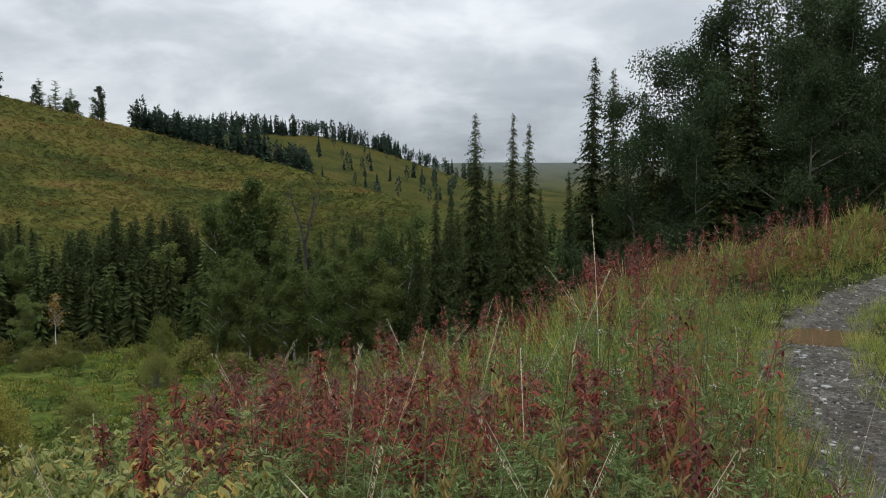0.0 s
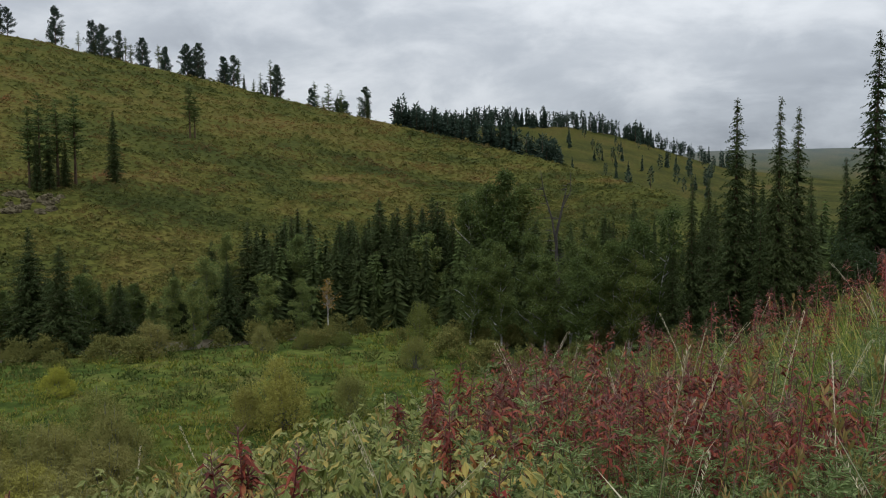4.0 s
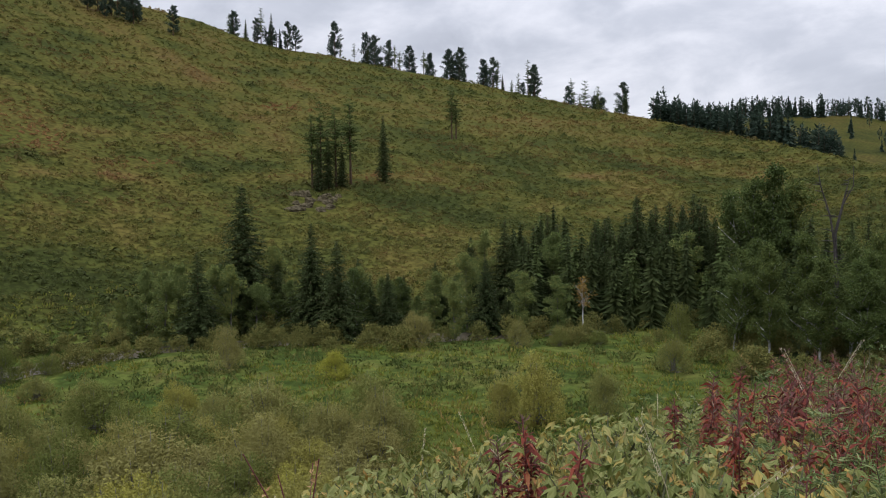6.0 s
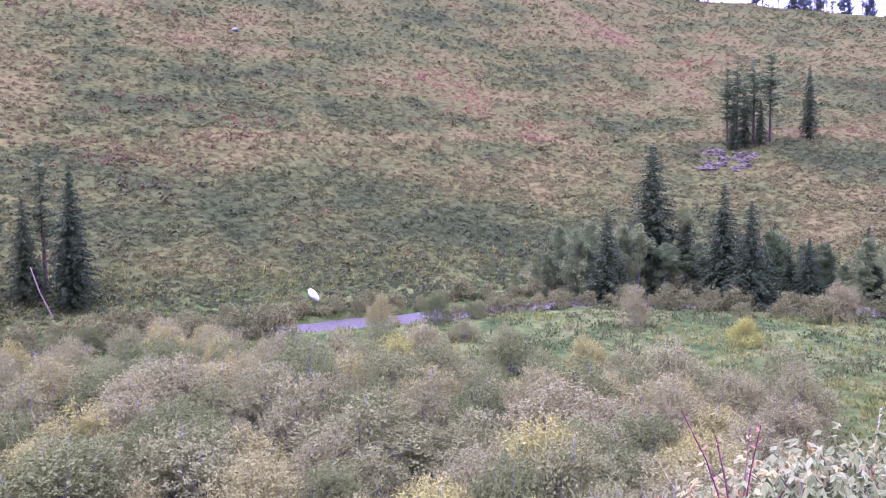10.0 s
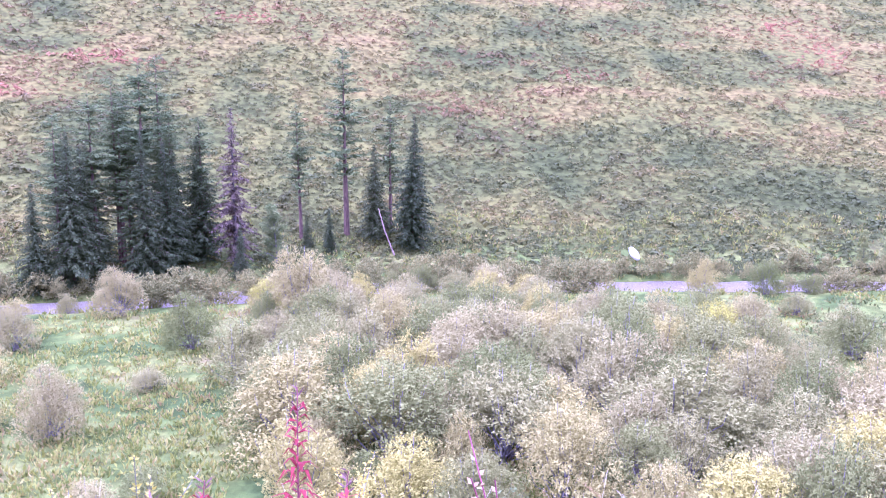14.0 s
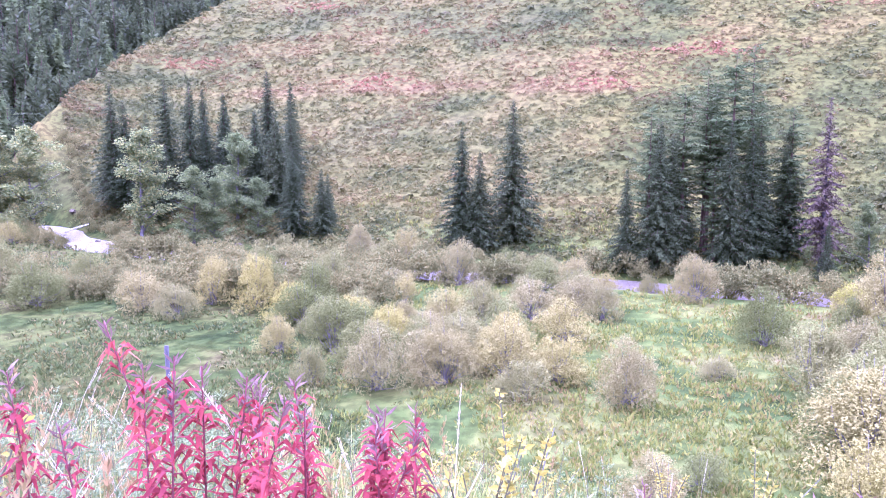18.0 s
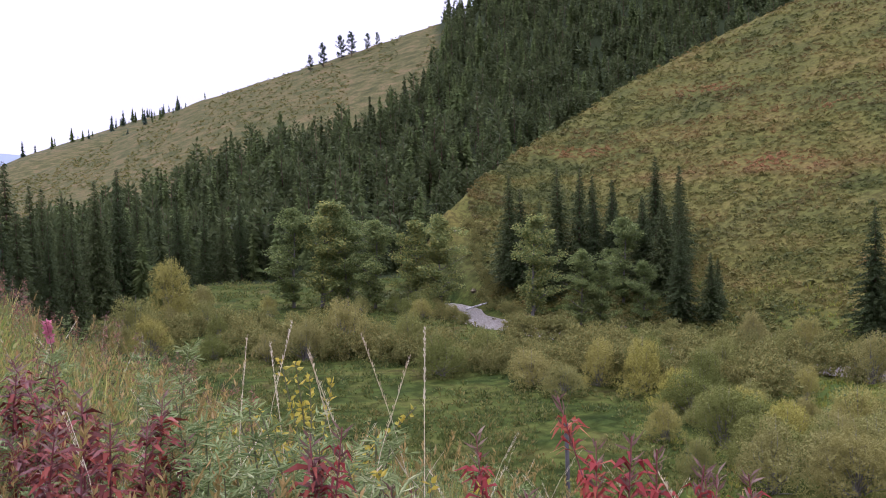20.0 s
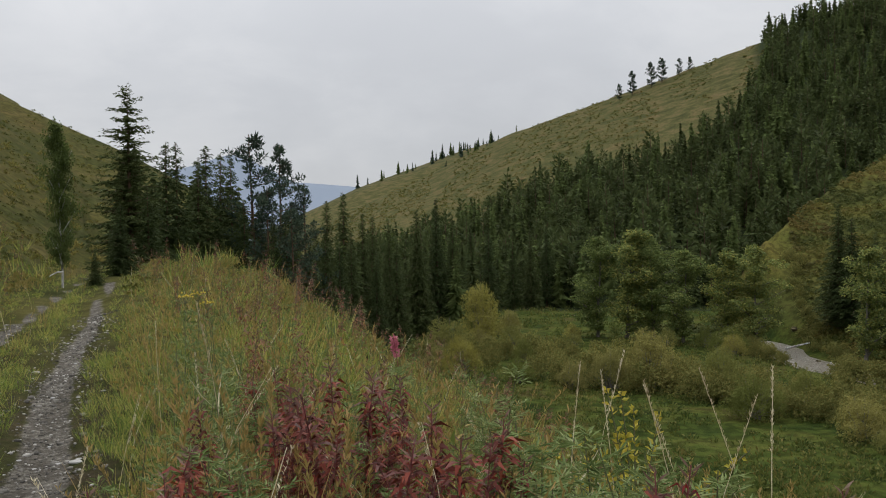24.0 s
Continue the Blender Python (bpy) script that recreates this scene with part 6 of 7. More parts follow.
def bramble_geo(seed, n=420):
    """A mound of broad toothed leaves on arching canes, one metre wide and 0.7 m high."""
    rng = np.random.default_rng(seed)
    o = unit(rng.normal(0, 1, (n, 3)) + [0, 0, 0.9])
    o[:, 2] = abs(o[:, 2])
    pos = o * [0.5, 0.5, 0.62] * rng.uniform(0.72, 1.05, (n, 1))
    hor = unit(np.column_stack([o[:, 0], o[:, 1], rng.normal(0.0, 0.25, n)]) + rng.normal(0, 0.5, (n, 3)) * [1, 1, 0.2])
    up = unit(np.array([0, 0, 1.0]) + rng.normal(0, 0.28, (n, 3)))
    side = unit(np.cross(hor, up))
    v, f = [], []
    for i in range(n):
        for turn, size in ((0, 0.031), (0.9, 0.025), (-0.9, 0.025)):
            d = hor[i] * math.cos(turn) + side[i] * math.sin(turn)
            s = np.cross(d, up[i])
            L = size * rng.uniform(0.8, 1.3)
            b, k = pos[i], len(v)
            v += [b, b + d * L * 0.30 + s * L * 0.36 - up[i] * 0.012, b + d * L * 0.72 + s * L * 0.26 - up[i] * 0.016, b + d * L * 1.05 - up[i] * 0.03,
                  b + d * L * 0.72 - s * L * 0.26 - up[i] * 0.016, b + d * L * 0.30 - s * L * 0.36 - up[i] * 0.012]
            f += [[k, k + 1, k + 2, k + 3], [k, k + 3, k + 4, k + 5]]
    canes = [tube([(0, 0, 0), p * [0.6, 0.6, 0.8], p], [0.005, 0.004, 0.002], 3) for p in pos[::5]]
    return join(*canes), (np.array(v), np.array(f))


def shrub_geo(seed, n=230, h=1.0):
    """A slender sapling with elliptic leaves at its shoot ends."""
    rng = np.random.default_rng(seed)
    stems, pos, al = [], [], []
    for k in range(5):
        path = herb_stem(h * rng.uniform(0.7, 1.0), rng, 0.22)
        stems.append(tube(path, np.linspace(0.008, 0.003, 5), 4))
        u, p, o = spiral(path, n // 5, 0.35, 1.0, rng, 0.5)
        pos.append(p)
        al.append(o)
    pos, al = np.vstack(pos), np.vstack(al)
    m = len(pos)
    return join(*stems), leaves(pos, al, 0.038 * rng.uniform(0.7, 1.3, m), 0.022, rng, 0.1)


def stalk_geo(seed):
    """A dry grass stalk one metre high with a loose seed head."""
    rng = np.random.default_rng(seed)
    path = herb_stem(1.0, rng, 0.32)
    u, p, o = spiral(path, 46, 0.78, 1.0, rng, 2.2)
    u2, p2, o2 = spiral(path, 4, 0.1, 0.6, rng, 1.0)
    head = leaves(p, o, 0.016, 0.0035, rng)
    blades = leaves(p2, o2, 0.22, 0.006, rng)
    return tube(path, np.linspace(0.0024, 0.0010, 5), 4), head, blades


def flower_geo(seed, petal):
    """A flat-topped flower head on a leafy stem."""
    rng = np.random.default_rng(seed)
    path = herb_stem(1.0, rng, 0.05)
    u, p, o = spiral(path, 14, 0.1, 0.85, rng, 0.5)
    stem = [tube(path, np.linspace(0.006, 0.004, 5), 4)]
    heads = []
    for i in range(13):
        a, r = i * 2.4, 0.085 * math.sqrt(i / 13)
        c = path[-1] + np.array([math.cos(a) * r, math.sin(a) * r, 0.035 - 4 * r * r + rng.normal(0, 0.012)])
        stem.append(tube([path[-2] * 0.3 + path[-1] * 0.7, c - [0, 0, 0.012]], [0.0025, 0.0015], 3))
        heads.append(tube([c - [0, 0, 0.010], c, c + [0, 0, 0.006]], [0.004, petal * 0.8, petal * 0.45], 6))
    return join(*stem), leaves(p, o, 0.10, 0.02, rng), join(*heads)


def plant_kind(name, geos, parts, label, category, group=""):
    return Kind([thing(name, [(nm, g[i], mat, "", False) for i, (nm, mat) in enumerate(parts)], label, category, group) for g in geos], 1.0)


FIREWEED = plant_kind("fireweed", [fireweed_geo(s) for s in (1, 2, 3, 4, 5)], (("stem", RED_STEM), ("foliage", FIREWEED_LEAF), ("seed_spike", SEED_FLUFF)), "fireweed plant with dark red autumn leaves", "wildflower", "red fireweed on the bank")
CRIMSON = plant_kind("fireweed", [fireweed_geo(s, 150, 0.12) for s in (11, 12, 13, 14)], (("stem", RED_STEM), ("foliage", CRIMSON_LEAF), ("seed_spike", SEED_FLUFF)), "fireweed plant with bright crimson leaves", "wildflower", "red fireweed on the bank")
MUGWORT = plant_kind("mugwort", [mugwort_geo(s) for s in (21, 22, 23)], (("stem", GREEN_STEM), ("foliage", MUGWORT_LEAF)), "silvery green mugwort plant on the bank", "herb", "mugwort on the bank")
SAPLING = plant_kind("yellow_shrub", [shrub_geo(s) for s in (31, 32)], (("branchwork", GREEN_STEM), ("foliage", YELLOW_LEAF)), "slender shrub with yellow-green autumn leaves", "shrub")
PEACH = plant_kind("fading_herb", [shrub_geo(35, 40, 1.0)], (("stem", RED_STEM), ("foliage", ORANGE_LEAF)), "fading herb with peach-coloured leaves", "herb")
STALK = plant_kind("dry_grass_stalk", [stalk_geo(s) for s in (41, 42, 43)], (("culm", DRY_STALK), ("seed_head", DRY_STALK), ("blade", DRY_STALK)), "tall dry straw-coloured grass stalk with seed head", "grass", "dry grass stalks")
BRAMBLE = plant_kind("raspberry_bush", [bramble_geo(s) for s in (51, 52, 53, 54)], (("cane", GREEN_STEM), ("foliage", BROAD_LEAF)), "low raspberry bush with pale green broad leaves", "bush", "raspberry bushes on the bank")
YARROW = plant_kind("yarrow", [flower_geo(s, 0.010) for s in (61, 62)], (("stem", GREEN_STEM), ("foliage", MUGWORT_LEAF), ("flower_head", WHITE_PETAL)), "yarrow with a flat white flower head", "wildflower", "white yarrow by the track")
TANSY = plant_kind("tansy", [flower_geo(s, 0.014) for s in (65, 66)], (("stem", GREEN_STEM), ("foliage", MUGWORT_LEAF), ("flower_head", YELLOW_PETAL)), "tansy with yellow flower heads", "wildflower", "yellow tansy on the bank")


def set_out(kind, flat, wide=1.0, stems=1):
    for x, y, h in rows_of(flat):
        h = max(h, 0.35)
        for k in range(stems):
            r, a = (0.0, 0.0) if k == 0 else (R7.uniform(0.08, 0.24), R7.uniform(0, 6.28))
            kind.put(x + r * math.cos(a), y + r * math.sin(a), h * (1 if k == 0 else R7.uniform(0.65, 0.95)), R7, wide * min(1.3, 1.0 / h ** 0.5), "", 0.02)


set_out(FIREWEED, FIREWEED_A, 1.1, 2)
set_out(CRIMSON, FIREWEED_B, 1.0, 1)
set_out(FIREWEED, FIREWEED_C, 1.25, 3)
set_out(PEACH, ORANGE_STEM)
set_out(SAPLING, YELLOW_SHRUB)
set_out(MUGWORT, MUGWORT_HERO, 1.25, 5)
set_out(STALK, STALK_ROWS)
set_out(TANSY, TANSY_ROWS)
set_out(YARROW, YARROW_ROWS)

EYE_XY = (-0.25, -0.5)


def bank_spots(n, r0, r1, a0=-33, a1=204, clear=1.75):
    """Random places on the bank, denser near by, off the track and off the place where one stands."""
    az, d = R7.uniform(a0, a1, n), r0 * (r1 / r0) ** R7.random(n)
    x, y = -np.sin(np.radians(az)) * d + EYE_XY[0], np.cos(np.radians(az)) * d + EYE_XY[1]
    z = ground(x, y)
    rut = np.minimum(off_line(x, y, RUT_LINE) - 0.15, off_line(x, y, RUT_EAST))
    keep = (d > clear) & (z > FLOOR + 2) & (rut > 0.42)
    return x[keep], y[keep], z[keep], d[keep], rut[keep], az[keep]


def low_bank(az):
    """Growth is shorter where the bank breaks off steeply."""
    return knots(az, [-33, 1, 30, 1, 50, 0.5, 100, 0.5, 118, 0.75, 140, 1, 204, 1])


def red_field(x, y, az):
    """How much fireweed stands at a place: drifts along the bank's edge."""
    return fbm(x / 2.6, y / 2.6, 41, 3) * 1.3 + np.where((az > 8) & (az < 32), 0.15, 0) + np.where((az > -33) & (az < 5) & (np.hypot(x, y) > 12), 0.35, 0) - np.where(az > 150, 0.22, 0) + np.where((az > 165) & (np.hypot(x, y) > 14), 0.3, 0) - np.where((az > 40) & (az < 150), 1.0, 0)


# fireweed drifts, nearest as single plants
x, y, z, d, rut, az = bank_spots(1500, 2.2, 15)
want = (red_field(x, y, az) > 0.16) & (rut > 1.0) & ~((az > 14) & (az < 100) & (d < 9))
near = np.argsort(d + np.where(want, 0, 1e6))[:min(84, want.sum())]
for i in near:
    kind = CRIMSON if R7.random() < 0.08 else FIREWEED
    h = R7.uniform(0.6, 1.05) * (0.85 if 30 < az[i] < 95 else 1)
    kind.put(x[i], y[i], h, R7, 1.0, "", 0.02)

# raspberry mounds below the fireweed
for row in range(5):
    for k in range(15):
        px, py = spot(13 + 2.4 * (k + R7.uniform(-0.3, 0.3)) + row * 0.6, 3.1 + 0.62 * row + R7.uniform(-0.2, 0.2))
        BRAMBLE.put(px, py, knots(13 + 2.4 * k, [13, 1.15, 30, 1.4, 50, 1.1]) * R7.uniform(0.85, 1.15), R7, R7.uniform(0.85, 1.15), "", 0.05)
x, y, z, d, rut, az = bank_spots(60, 2.6, 7, 90, 130, 2.4)
for i in range(min(24, len(x))):
    SAPLING.put(x[i], y[i], R7.uniform(0.5, 0.8), R7, 1.3, "", 0.02)


def leafy_clump(seed, n=64):
    rng = np.random.default_rng(seed)
    o = unit(rng.normal(0, 1, (n, 3)) + [0, 0, 0.6])
    o[:, 2] = abs(o[:, 2])
    pos = o * [0.5, 0.5, 0.6] * rng.uniform(0.3, 1.0, (n, 1))
    return leaves(pos, o + rng.normal(0, 0.45, (n, 3)) + [0, 0, 0.3], 0.085 * rng.uniform(0.6, 1.3, n), 0.032, rng)


def bank_growth():
    tufts = [tuft(s, 20, 0.52, 0.009, 0.7) for s in (1, 2, 3)] + [tuft(s, 20, 0.36, 0.010, 1.0) for s in (4, 5)]
    rows = []
    for n, r0, r1 in ((5600, 1.75, 12), (4600, 8, 60)):
        x, y, z, d, rut, az = bank_spots(n, r0, r1)
        keep = (fbm(x / 1.1, y / 1.1, 51, 3) > -0.10)
        s = R7.uniform(0.6, 1.2, len(x)) * np.clip(0.12 + rut * 0.6, 0.3, 1.15) * np.clip(0.9 + d / 40, 1, 2)
        s = s * low_bank(az)
        keep &= ~((az > 12) & (az < 50) & (d > 2.4) & (d < 6.5)) & ~((az > 145) & (R7.random(len(x)) < 0.2))
        rows.append(np.column_stack([x, y, z - 0.02, s, R7.integers(0, 5, len(x))])[keep])
    # short grass between and beside the ruts
    k = R7.integers(0, len(RUT_LINE) - 1, 3800)
    p = (RUT_LINE[k] + RUT_EAST[k]) / 2 + (RUT_LINE[k + 1] - RUT_LINE[k]) * R7.random((3800, 1)) + R7.normal(0, 1.4, (3800, 2))
    gap = np.minimum(off_line(p[:, 0], p[:, 1], RUT_LINE), off_line(p[:, 0], p[:, 1], RUT_EAST))
    dist = np.hypot(p[:, 0] - EYE_XY[0], p[:, 1] - EYE_XY[1])
    p = p[(gap > 0.33) & (dist > 2) & (dist < 50)]
    rows.append(np.column_stack([p, ground(p[:, 0], p[:, 1]) - 0.02, R7.uniform(0.28, 0.55, len(p)), R7.integers(0, 5, len(p))]))
    # low sward on the verges and the middle strip
    x, y, z, d, rut, az = bank_spots(16000, 1.75, 34, -33, 215)
    keep = (rut < 1.9) & (R7.random(len(x)) < 1.15 - 0.4 * rut)
    rows.append(np.column_stack([x, y, z - 0.015, R7.uniform(0.22, 0.5, len(x)), R7.integers(0, 5, len(x))])[keep])
    x, y, z, d, rut, az = bank_spots(15000, 1.75, 12, -33, 215)
    keep = (rut < 1.7) & (fbm(x / 0.5, y / 0.5, 71, 2) > -0.25)
    rows.append(np.column_stack([x, y, z - 0.01, R7.uniform(0.10, 0.32, len(x)), R7.integers(0, 5, len(x))])[keep])
    # trodden short grass where one stands, and on both sides of the track
    p = R7.uniform((-2.4, -13), (7.5, 13), (7000, 2))
    gap = np.minimum(off_line(p[:, 0], p[:, 1], RUT_LINE), off_line(p[:, 0], p[:, 1], RUT_EAST))
    stand = np.hypot(p[:, 0] - EYE_XY[0], p[:, 1] - EYE_XY[1])
    keep = (gap > 0.30) & ((stand < 1.9) | (p[:, 0] > 1.2))
    size = np.where(stand < 1.9, R7.uniform(0.08, 0.18, len(p)), R7.uniform(0.15, 0.5, len(p)))
    rows.append(np.column_stack([p, ground(p[:, 0], p[:, 1]) - 0.01, size, R7.integers(0, 5, len(p))])[keep])
    bulk("bank_grass", tufts, [GRASS_BLADE], np.vstack(rows), "tall yellow-green grass with straw blades on the bank", "grass", R7, 0.12)
    x, y, z, d, rut, az = bank_spots(600, 2.0, 40)
    stalks = [[(*strip(herb_stem(1.0, np.random.default_rng(s), 0.3), [0.006, 0.005, 0.004, 0.003, 0.002]), 0), (*stalk_geo(s)[1], 0)] for s in (71, 72, 73)]
    bulk("straw_stalks", stalks, [DRY_STALK], np.column_stack([x, y, z, R7.uniform(0.6, 1.1, len(x)) * low_bank(az), R7.integers(0, 3, len(x))]), "dry straw stalks standing in the grass", "grass", R7, 0.15)
    # tall straw-coloured grass along the verge and over the crest of the bank
    straw = [tuft(s, 13, 0.85, 0.010, 0.38) + [(*strip(herb_stem(1.05, np.random.default_rng(s), 0.25), [0.006, 0.005, 0.004, 0.003, 0.002]), 0), (*leaves(*spiral(herb_stem(1.05, np.random.default_rng(s), 0.25), 22, 0.8, 1.0, np.random.default_rng(s), 2.0)[1:], 0.05, 0.012, R7), 0)] for s in (1, 2, 3, 4)]
    x, y, z, d, rut, az = bank_spots(15000, 2.6, 60, -33, 215)
    lush = np.where(az > 145, 0.34, np.where(az < 14, 0.08, 0.06)) + np.where((az > 155) & (rut < 2.4), 0.4, 0)
    keep = (R7.random(len(x)) < lush) & (rut > 0.55) & (fbm(x / 1.2, y / 1.2, 57, 3) > -0.05)
    bulk("straw_grass", straw, [STRAW_BLADE], np.column_stack([x, y, z - 0.02, R7.uniform(0.55, 1.0, len(x)) * np.clip(0.35 + rut * 0.6, 0.4, 1.0) * low_bank(az), R7.integers(0, 4, len(x))])[keep], "tall brown and straw-coloured grass along the track", "grass", R7, 0.12)
    mug = []
    for s in (81, 82, 83, 84):
        g = mugwort_geo(s, 11)
        mug.append([(*g[1], 0), (*strip([(0, 0, 0), (0, 0, 0.5), (0, 0, 1)], [0.012, 0.009, 0.004]), 1)])
    x, y, z, d, rut, az = [np.concatenate(q) for q in zip(bank_spots(4200, 1.9, 30), bank_spots(900, 2.3, 9, 138, 195, 2.3), bank_spots(700, 2.6, 9, -24, 20, 2.5))]
    keep = (red_field(x, y, az) < 0.35) & (rut > 0.7) & ~((az > 20) & (az < 60) & (d < 7))
    bulk("bank_mugwort", mug, [MUGWORT_LEAF, GREEN_STEM], np.column_stack([x, y, z, R7.uniform(0.45, 0.95, len(x)) * low_bank(az) * np.clip(0.8 + d / 50, 0.8, 1.3), R7.integers(0, 4, len(x))])[keep], "silvery green mugwort and herbs on the bank", "herbs", R7, 0.15)
    red = []
    for s in (91, 92, 93, 94):
        g = fireweed_geo(s, 52, 0.13)
        red.append([(*g[1], 0), (*strip([(0, 0, 0), (0, 0, 0.5), (0, 0, 1)], [0.012, 0.009, 0.004]), 1), (*g[2], 2)])
    x, y, z, d, rut, az = bank_spots(7500, 4, 60)
    keep = (red_field(x, y, az) > np.where(az > 150, 0.12, 0.02)) & (rut > 1.0) & (z > FLOOR + 5) & ~((az > 12) & (az < 55) & (d < 14))
    rows = np.column_stack([x, y, z, R7.uniform(0.6, 1.1, len(x)) * np.clip(0.85 + d / 60, 0.85, 1.4), R7.integers(0, 4, len(x))])
    bulk("fireweed_drift", red, [FIREWEED_LEAF, RED_STEM, SEED_FLUFF], rows[keep & (az < 60)], "drifts of dark red fireweed along the bank's edge", "wildflowers", R7, 0.12)
    bulk("fireweed_drift", red, [DRIFT_LEAF, GREEN_STEM, SEED_FLUFF], rows[keep & (az >= 60)], "drifts of spent brown fireweed on the crest of the bank", "wildflowers", R7, 0.12)
    # rank growth down the steep bank and on the own hillside
    x, y, z, d, rut, az = bank_spots(5200, 2.0, 34, -33, 235)
    near = [[(*leafy_clump(s), 0)] for s in (1, 2, 3)]
    bulk("bank_herbs", near, [HERB_LEAF], np.column_stack([x, y, z, R7.uniform(0.45, 0.95, len(x)) * low_bank(az) * np.clip(0.4 + 0.4 * rut, 0.5, 1) * np.where(az > 145, 1.25, 1), R7.integers(0, 3, len(x))])[(rut > 0.6) & (fbm(x / 1.4, y / 1.4, 63, 3) > -0.15)], "low leafy green herbs on the steep bank", "herbs", R7, 0.1)
    x, y, z, d, rut, az = bank_spots(6500, 18, 170, -33, 235)
    keep = (rut > 1.2) & ~((az > 8) & (az < 156) & (d > 60))
    bulk("bank_shrubs", [leaf_mound(s, 40) for s in (5, 6, 7, 8)], [HILLSIDE_LEAF], np.column_stack([x, y, z + 0.12, R7.uniform(0.3, 0.7, len(x)) * np.clip(0.8 + d / 60, 0.8, 2.2), R7.integers(0, 4, len(x))])[keep], "low mixed herbs and shrubs on the steep bank", "shrubs", R7, 0.1)


bank_growth()


# ---- stones, track, logs ----
def stone_geo(seed, flat=0.6, sides=9, rings=6):
    rng = np.random.default_rng(seed)
    v, f = [], []
    bumps = unit(rng.normal(0, 1, (7, 3)))
    amp = rng.uniform(-0.18, 0.28, 7)
    for i in range(rings + 1):
        th = math.pi * i / rings
        for k in range(sides):
            ph = 6.283 * k / sides + 0.3 * i
            o = np.array([math.sin(th) * math.cos(ph), math.sin(th) * math.sin(ph), math.cos(th)])
            r = 0.5 * (1 + float((amp * np.maximum(bumps @ o, 0) ** 2).sum()) + rng.normal(0, 0.02))
            v.append(o * r * [1, 0.8, flat])
    for i in range(rings):
        for k in range(sides):
            f.append([i * sides + k, i * sides + (k + 1) % sides, (i + 1) * sides + (k + 1) % sides, (i + 1) * sides + k])
    return np.array(v), np.array(f)


def gravel():
    n = 11000
    i = R7.integers(8, len(RUT_LINE) - 30, n)
    line = np.where(R7.random(n)[:, None] < 0.68, RUT_LINE[i], RUT_EAST[i])
    p = line + (RUT_LINE[i + 1] - RUT_LINE[i]) * R7.random((n, 1)) + R7.normal(0, 1, (n, 2)) * np.interp(line[:, 1], [-30, -5, 4], [0.16, 0.24, 0.46])[:, None]
    d = np.hypot(p[:, 0], p[:, 1])
    p, d = p[(d < 40) & (d > 2)], d[(d < 40) & (d > 2)]
    s = R7.uniform(0.010, 0.028, len(p)) * (1 + (R7.random(len(p)) > 0.95) * 1.2) * np.clip(0.7 + d / 16, 1, 2.0)
    rows = np.column_stack([p, ground(p[:, 0], p[:, 1]) + 0.003, s, R7.integers(0, 5, len(p))])
    bulk("track_gravel", [[(*stone_geo(k, 0.55, 5, 3), 0)] for k in (1, 2, 3, 4, 6)], [GRAVEL_STONE], rows, "loose pale and grey gravel in the wheel ruts", "gravel", R7, 0.2)


gravel()


def stone_thing(name, x, y, size, seed, mat, label, flat=0.6, rz=0.0, lift=0.2, rx=0.0, ry=0.0):
    v, f = stone_geo(seed, flat, 14, 10)
    if mat is ROCK:
        v = v * (1 + 0.22 * np.sign(np.sin(v[:, :1] * 9 + seed)) * np.sin(v[:, 1:2] * 11) + 0.12 * np.sin(v[:, 2:3] * 17 + seed))
    ob = new(name, make_mesh(name, v * size, f, mat, mat is not ROCK))
    ob.matrix_world = pose(x, y, gz(x, y) + size * flat * lift, rx, ry, rz)
    return tagged(ob, label, "stone")


for i in range(84):
    k = R7.integers(20, 44) if i < 44 else R7.integers(60, 86)
    q = RUT_LINE[k] + (RUT_LINE[k + 1] - RUT_LINE[k]) * R7.random() + R7.normal(0, 0.34, 2) - (0.3 if i < 30 else 0, 0)
    stone_thing("track_stone", q[0], q[1], R7.uniform(0.03, 0.07) * (1.9 if i % 8 == 0 else 1), 20 + i % 5, SLAB_STONE, "flat pale stone lying in the wheel rut", 0.3, R7.uniform(0, 360))["group"] = "stones in the track"
bx, by = spot(71.65, 79)
stone_thing("boulder", bx, by, 1.25, 31, WHITE_STONE, "white oval boulder at the foot of the hillside", 0.5, 72, 1.5, 0, 50)
sx, sy = spot(76.0, 185)
stone_thing("boulder", sx, sy, 1.6, 32, PALE_STONE, "pale boulder high on the open hillside", 0.6)
for i in range(26):
    sx, sy = spot(43.4 + R7.uniform(-1.5, 1.4), 141 + R7.uniform(-5, 6))
    stone_thing("rock_outcrop", sx, sy, R7.uniform(0.8, 2.6), 40 + i % 6, ROCK, "grey rock breaking out of the hillside", 0.7, R7.uniform(0, 360), -0.05)["group"] = "rock outcrop on the hillside"
for i in range(40):
    k = R7.integers(12, 60)
    q = RIVER_LINE[k] + R7.normal(0, 1.7, 2)
    stone_thing("river_stone", q[0], q[1], R7.uniform(0.5, 1.2), 50 + i % 5, ROCK, "wet grey stone in the river", 0.6, R7.uniform(0, 360), 0.45)["group"] = "stones in the river"


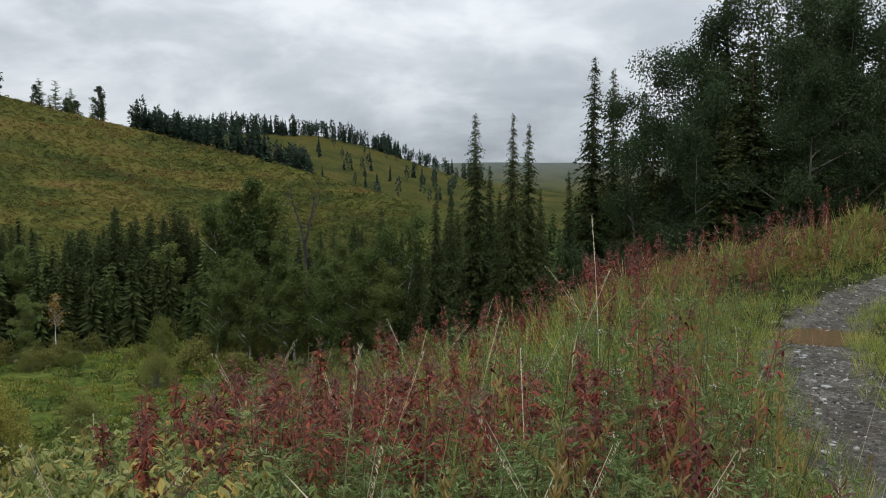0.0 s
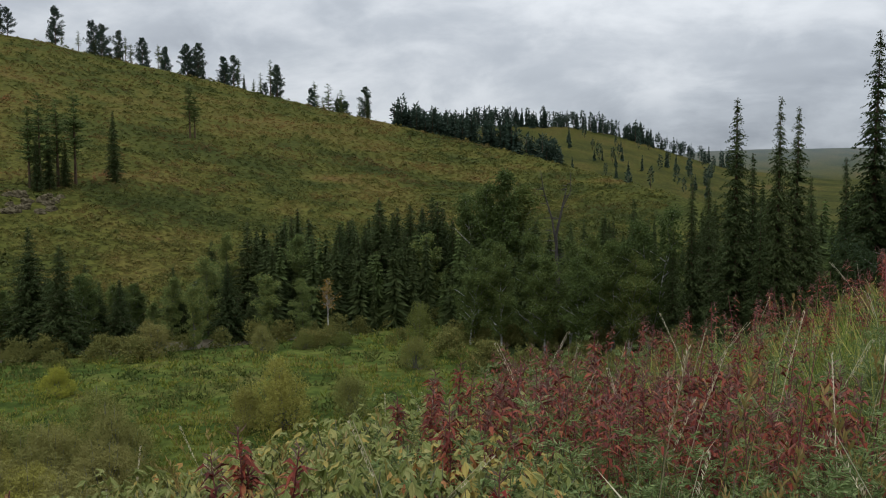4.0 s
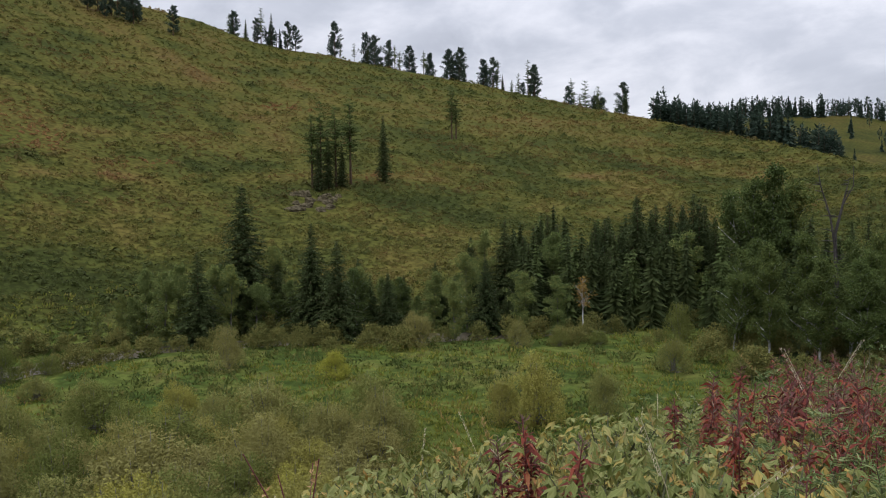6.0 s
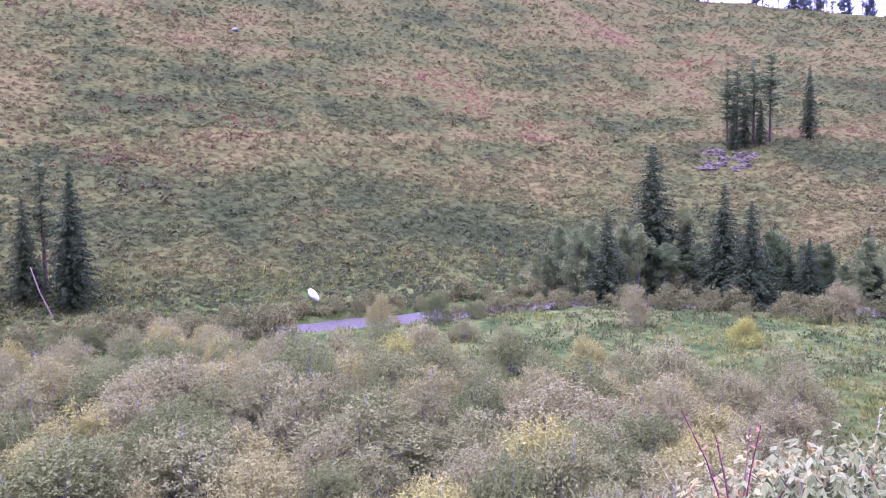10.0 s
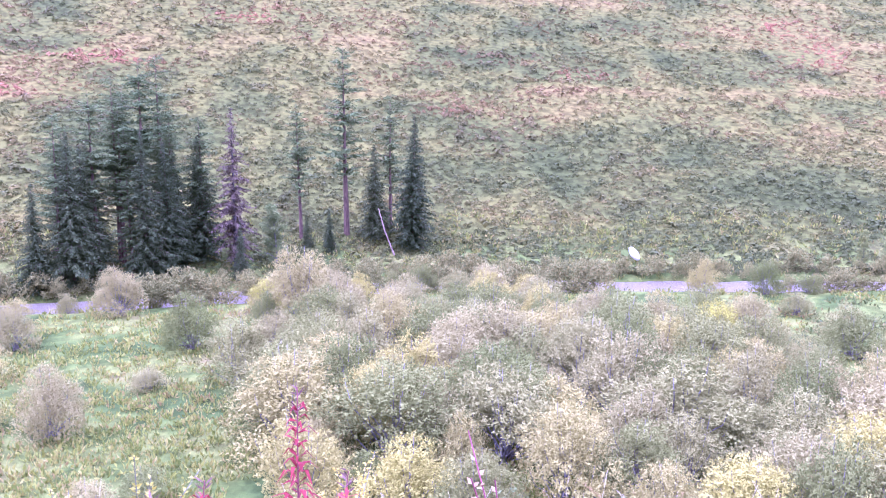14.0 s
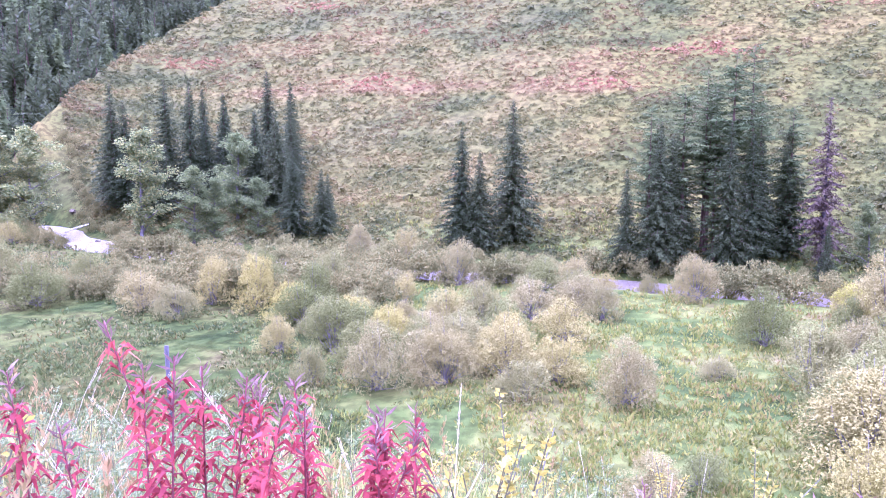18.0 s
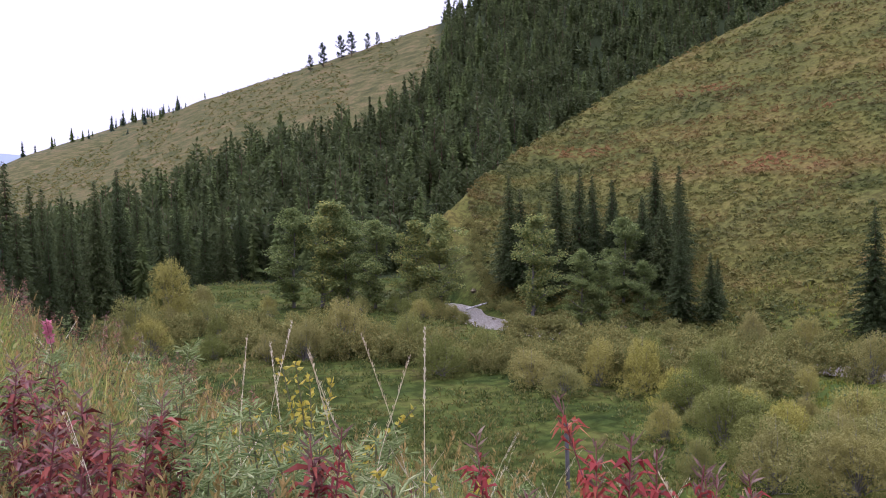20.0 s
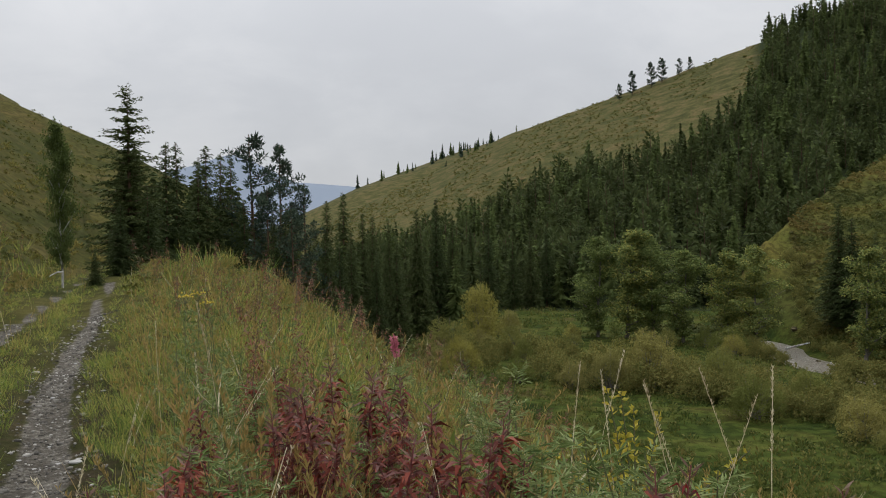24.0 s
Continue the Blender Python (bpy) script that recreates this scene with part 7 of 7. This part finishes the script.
def puddle():
    a = np.linspace(0, 6.283, 40, endpoint=False)
    r = 1 + 0.12 * np.sin(3 * a + 1) + 0.07 * np.sin(5 * a)
    x, y = PUDDLE_AT[0] + r * (0.56 * np.cos(a) + 0.34 * np.sin(a)), PUDDLE_AT[1] + r * (0.74 * np.sin(a) - 0.10 * np.cos(a))
    z = gz(*PUDDLE_AT) + 0.045
    v = np.column_stack([x, y, np.full(40, z)]).tolist() + [[*PUDDLE_AT, z]]
    f = [[40, i, (i + 1) % 40] for i in range(40)]
    tagged(new("puddle", make_mesh("puddle", v, f, PUDDLE)), "brown muddy puddle in the wheel rut", "puddle", kind="structure")


puddle()


def log(name, pts, radii, mat, label):
    ob = new(name, make_mesh(name, *tube(pts, radii, 8), mat, True))
    tagged(ob, label, "log")


lx, ly = spot(88.1, 79)
lx2, ly2 = spot(89.5, 80.5)
lz = gz(lx, ly)
log("leaning_trunk", [(lx, ly, lz - 0.2), ((lx + lx2) / 2 + 0.15, (ly + ly2) / 2, lz + 2.3), (lx2 + 0.3, ly2 + 0.4, lz + 4.4)], [0.085, 0.065, 0.035], SNAG_BARK, "pale broken trunk leaning against the spruces")
fx, fy = spot(148.0, 106)
gx, gy = spot(146.6, 104)
log("fallen_log", [(fx, fy, FLOOR + 0.3), ((fx + gx) / 2, (fy + gy) / 2, FLOOR + 0.8), (gx, gy, FLOOR + 1.3)], [0.14, 0.11, 0.06], BIRCH_BARK, "pale fallen trunk lying over the river")
px_, py_, ph = POST
post = new("post", make_mesh("post", *tube([(0, 0, 0), (0.01, 0, ph * 0.5), (0.03, 0.01, ph)], [0.035, 0.03, 0.03], 8), POST_WOOD, True))
post.matrix_world = pose(px_, py_, gz(px_, py_))
tagged(post, "thin weathered grey post standing on the slope", "post")

# a pale broken branch beside the young birch, a fireweed still in flower, a yellowing willow in the meadow
wx, wy = spot(194.3, 37.2)
wz = gz(wx, wy)
log("broken_branch", [(wx + 0.5, wy, wz + 0.55), (wx + 0.2, wy, wz + 0.7), (wx - 0.05, wy, wz + 0.72)], [0.015, 0.03, 0.03], BIRCH_BARK, "pale broken branch leaning on the young birch")
PINK_PETAL = leafy("fireweed_blossom", [(0.0, (0.40, 0.11, 0.16)), (0.6, (0.54, 0.20, 0.25)), (1.0, (0.64, 0.32, 0.34))], 0.5, 0.35)


def blossom_geo(seed):
    """A fireweed that still flowers: narrow leaves below, a short spike of pink petals on top."""
    rng = np.random.default_rng(seed)
    path = herb_stem(1.0, rng, 0.05)
    u, p, o = spiral(path, 60, 0.15, 0.84, rng, 0.4)
    us, ps, os_ = spiral(path, 44, 0.90, 1.0, rng, 0.3)
    return tube(path, np.linspace(0.006, 0.002, 5), 4), drooping(p, o, 0.10 * (1.2 - 0.6 * u), 0.016, rng), leaves(ps, os_, 0.034, 0.020, rng)


blossom = thing("fireweed", [(nm, geo, mat, "", False) for nm, geo, mat in zip(("stem", "foliage", "flower_head"), blossom_geo(3), (RED_STEM, HERB_LEAF, PINK_PETAL))], "fireweed with a late pink flower spike", "wildflower", "red fireweed on the bank")
blossom.matrix_world = pose(-0.78, -6.0, gz(-0.78, -6.0)) @ Matrix.Diagonal((1.0, 1.0, 1.28, 1))
for az, d, h in ((42.6, 63.0, 2.4), (66.5, 52.0, 3.2), (97.0, 60.5, 2.8)):
    yx, yy = spot(az, d)
    st, lf = willow(int(az) + 200)
    shrub = thing("willow_bush", [("branchwork", st, GREY_BARK, "", True), ("foliage", lf, YELLOW_WILLOW_LEAF, "", False)], "willow bush turning bright yellow-green in the meadow", "bush", "willow bushes in the valley")
    shrub.matrix_world = pose(yx, yy, gz(yx, yy) - 0.15) @ Matrix.Diagonal((h / 3, h / 3, h / 3, 1))
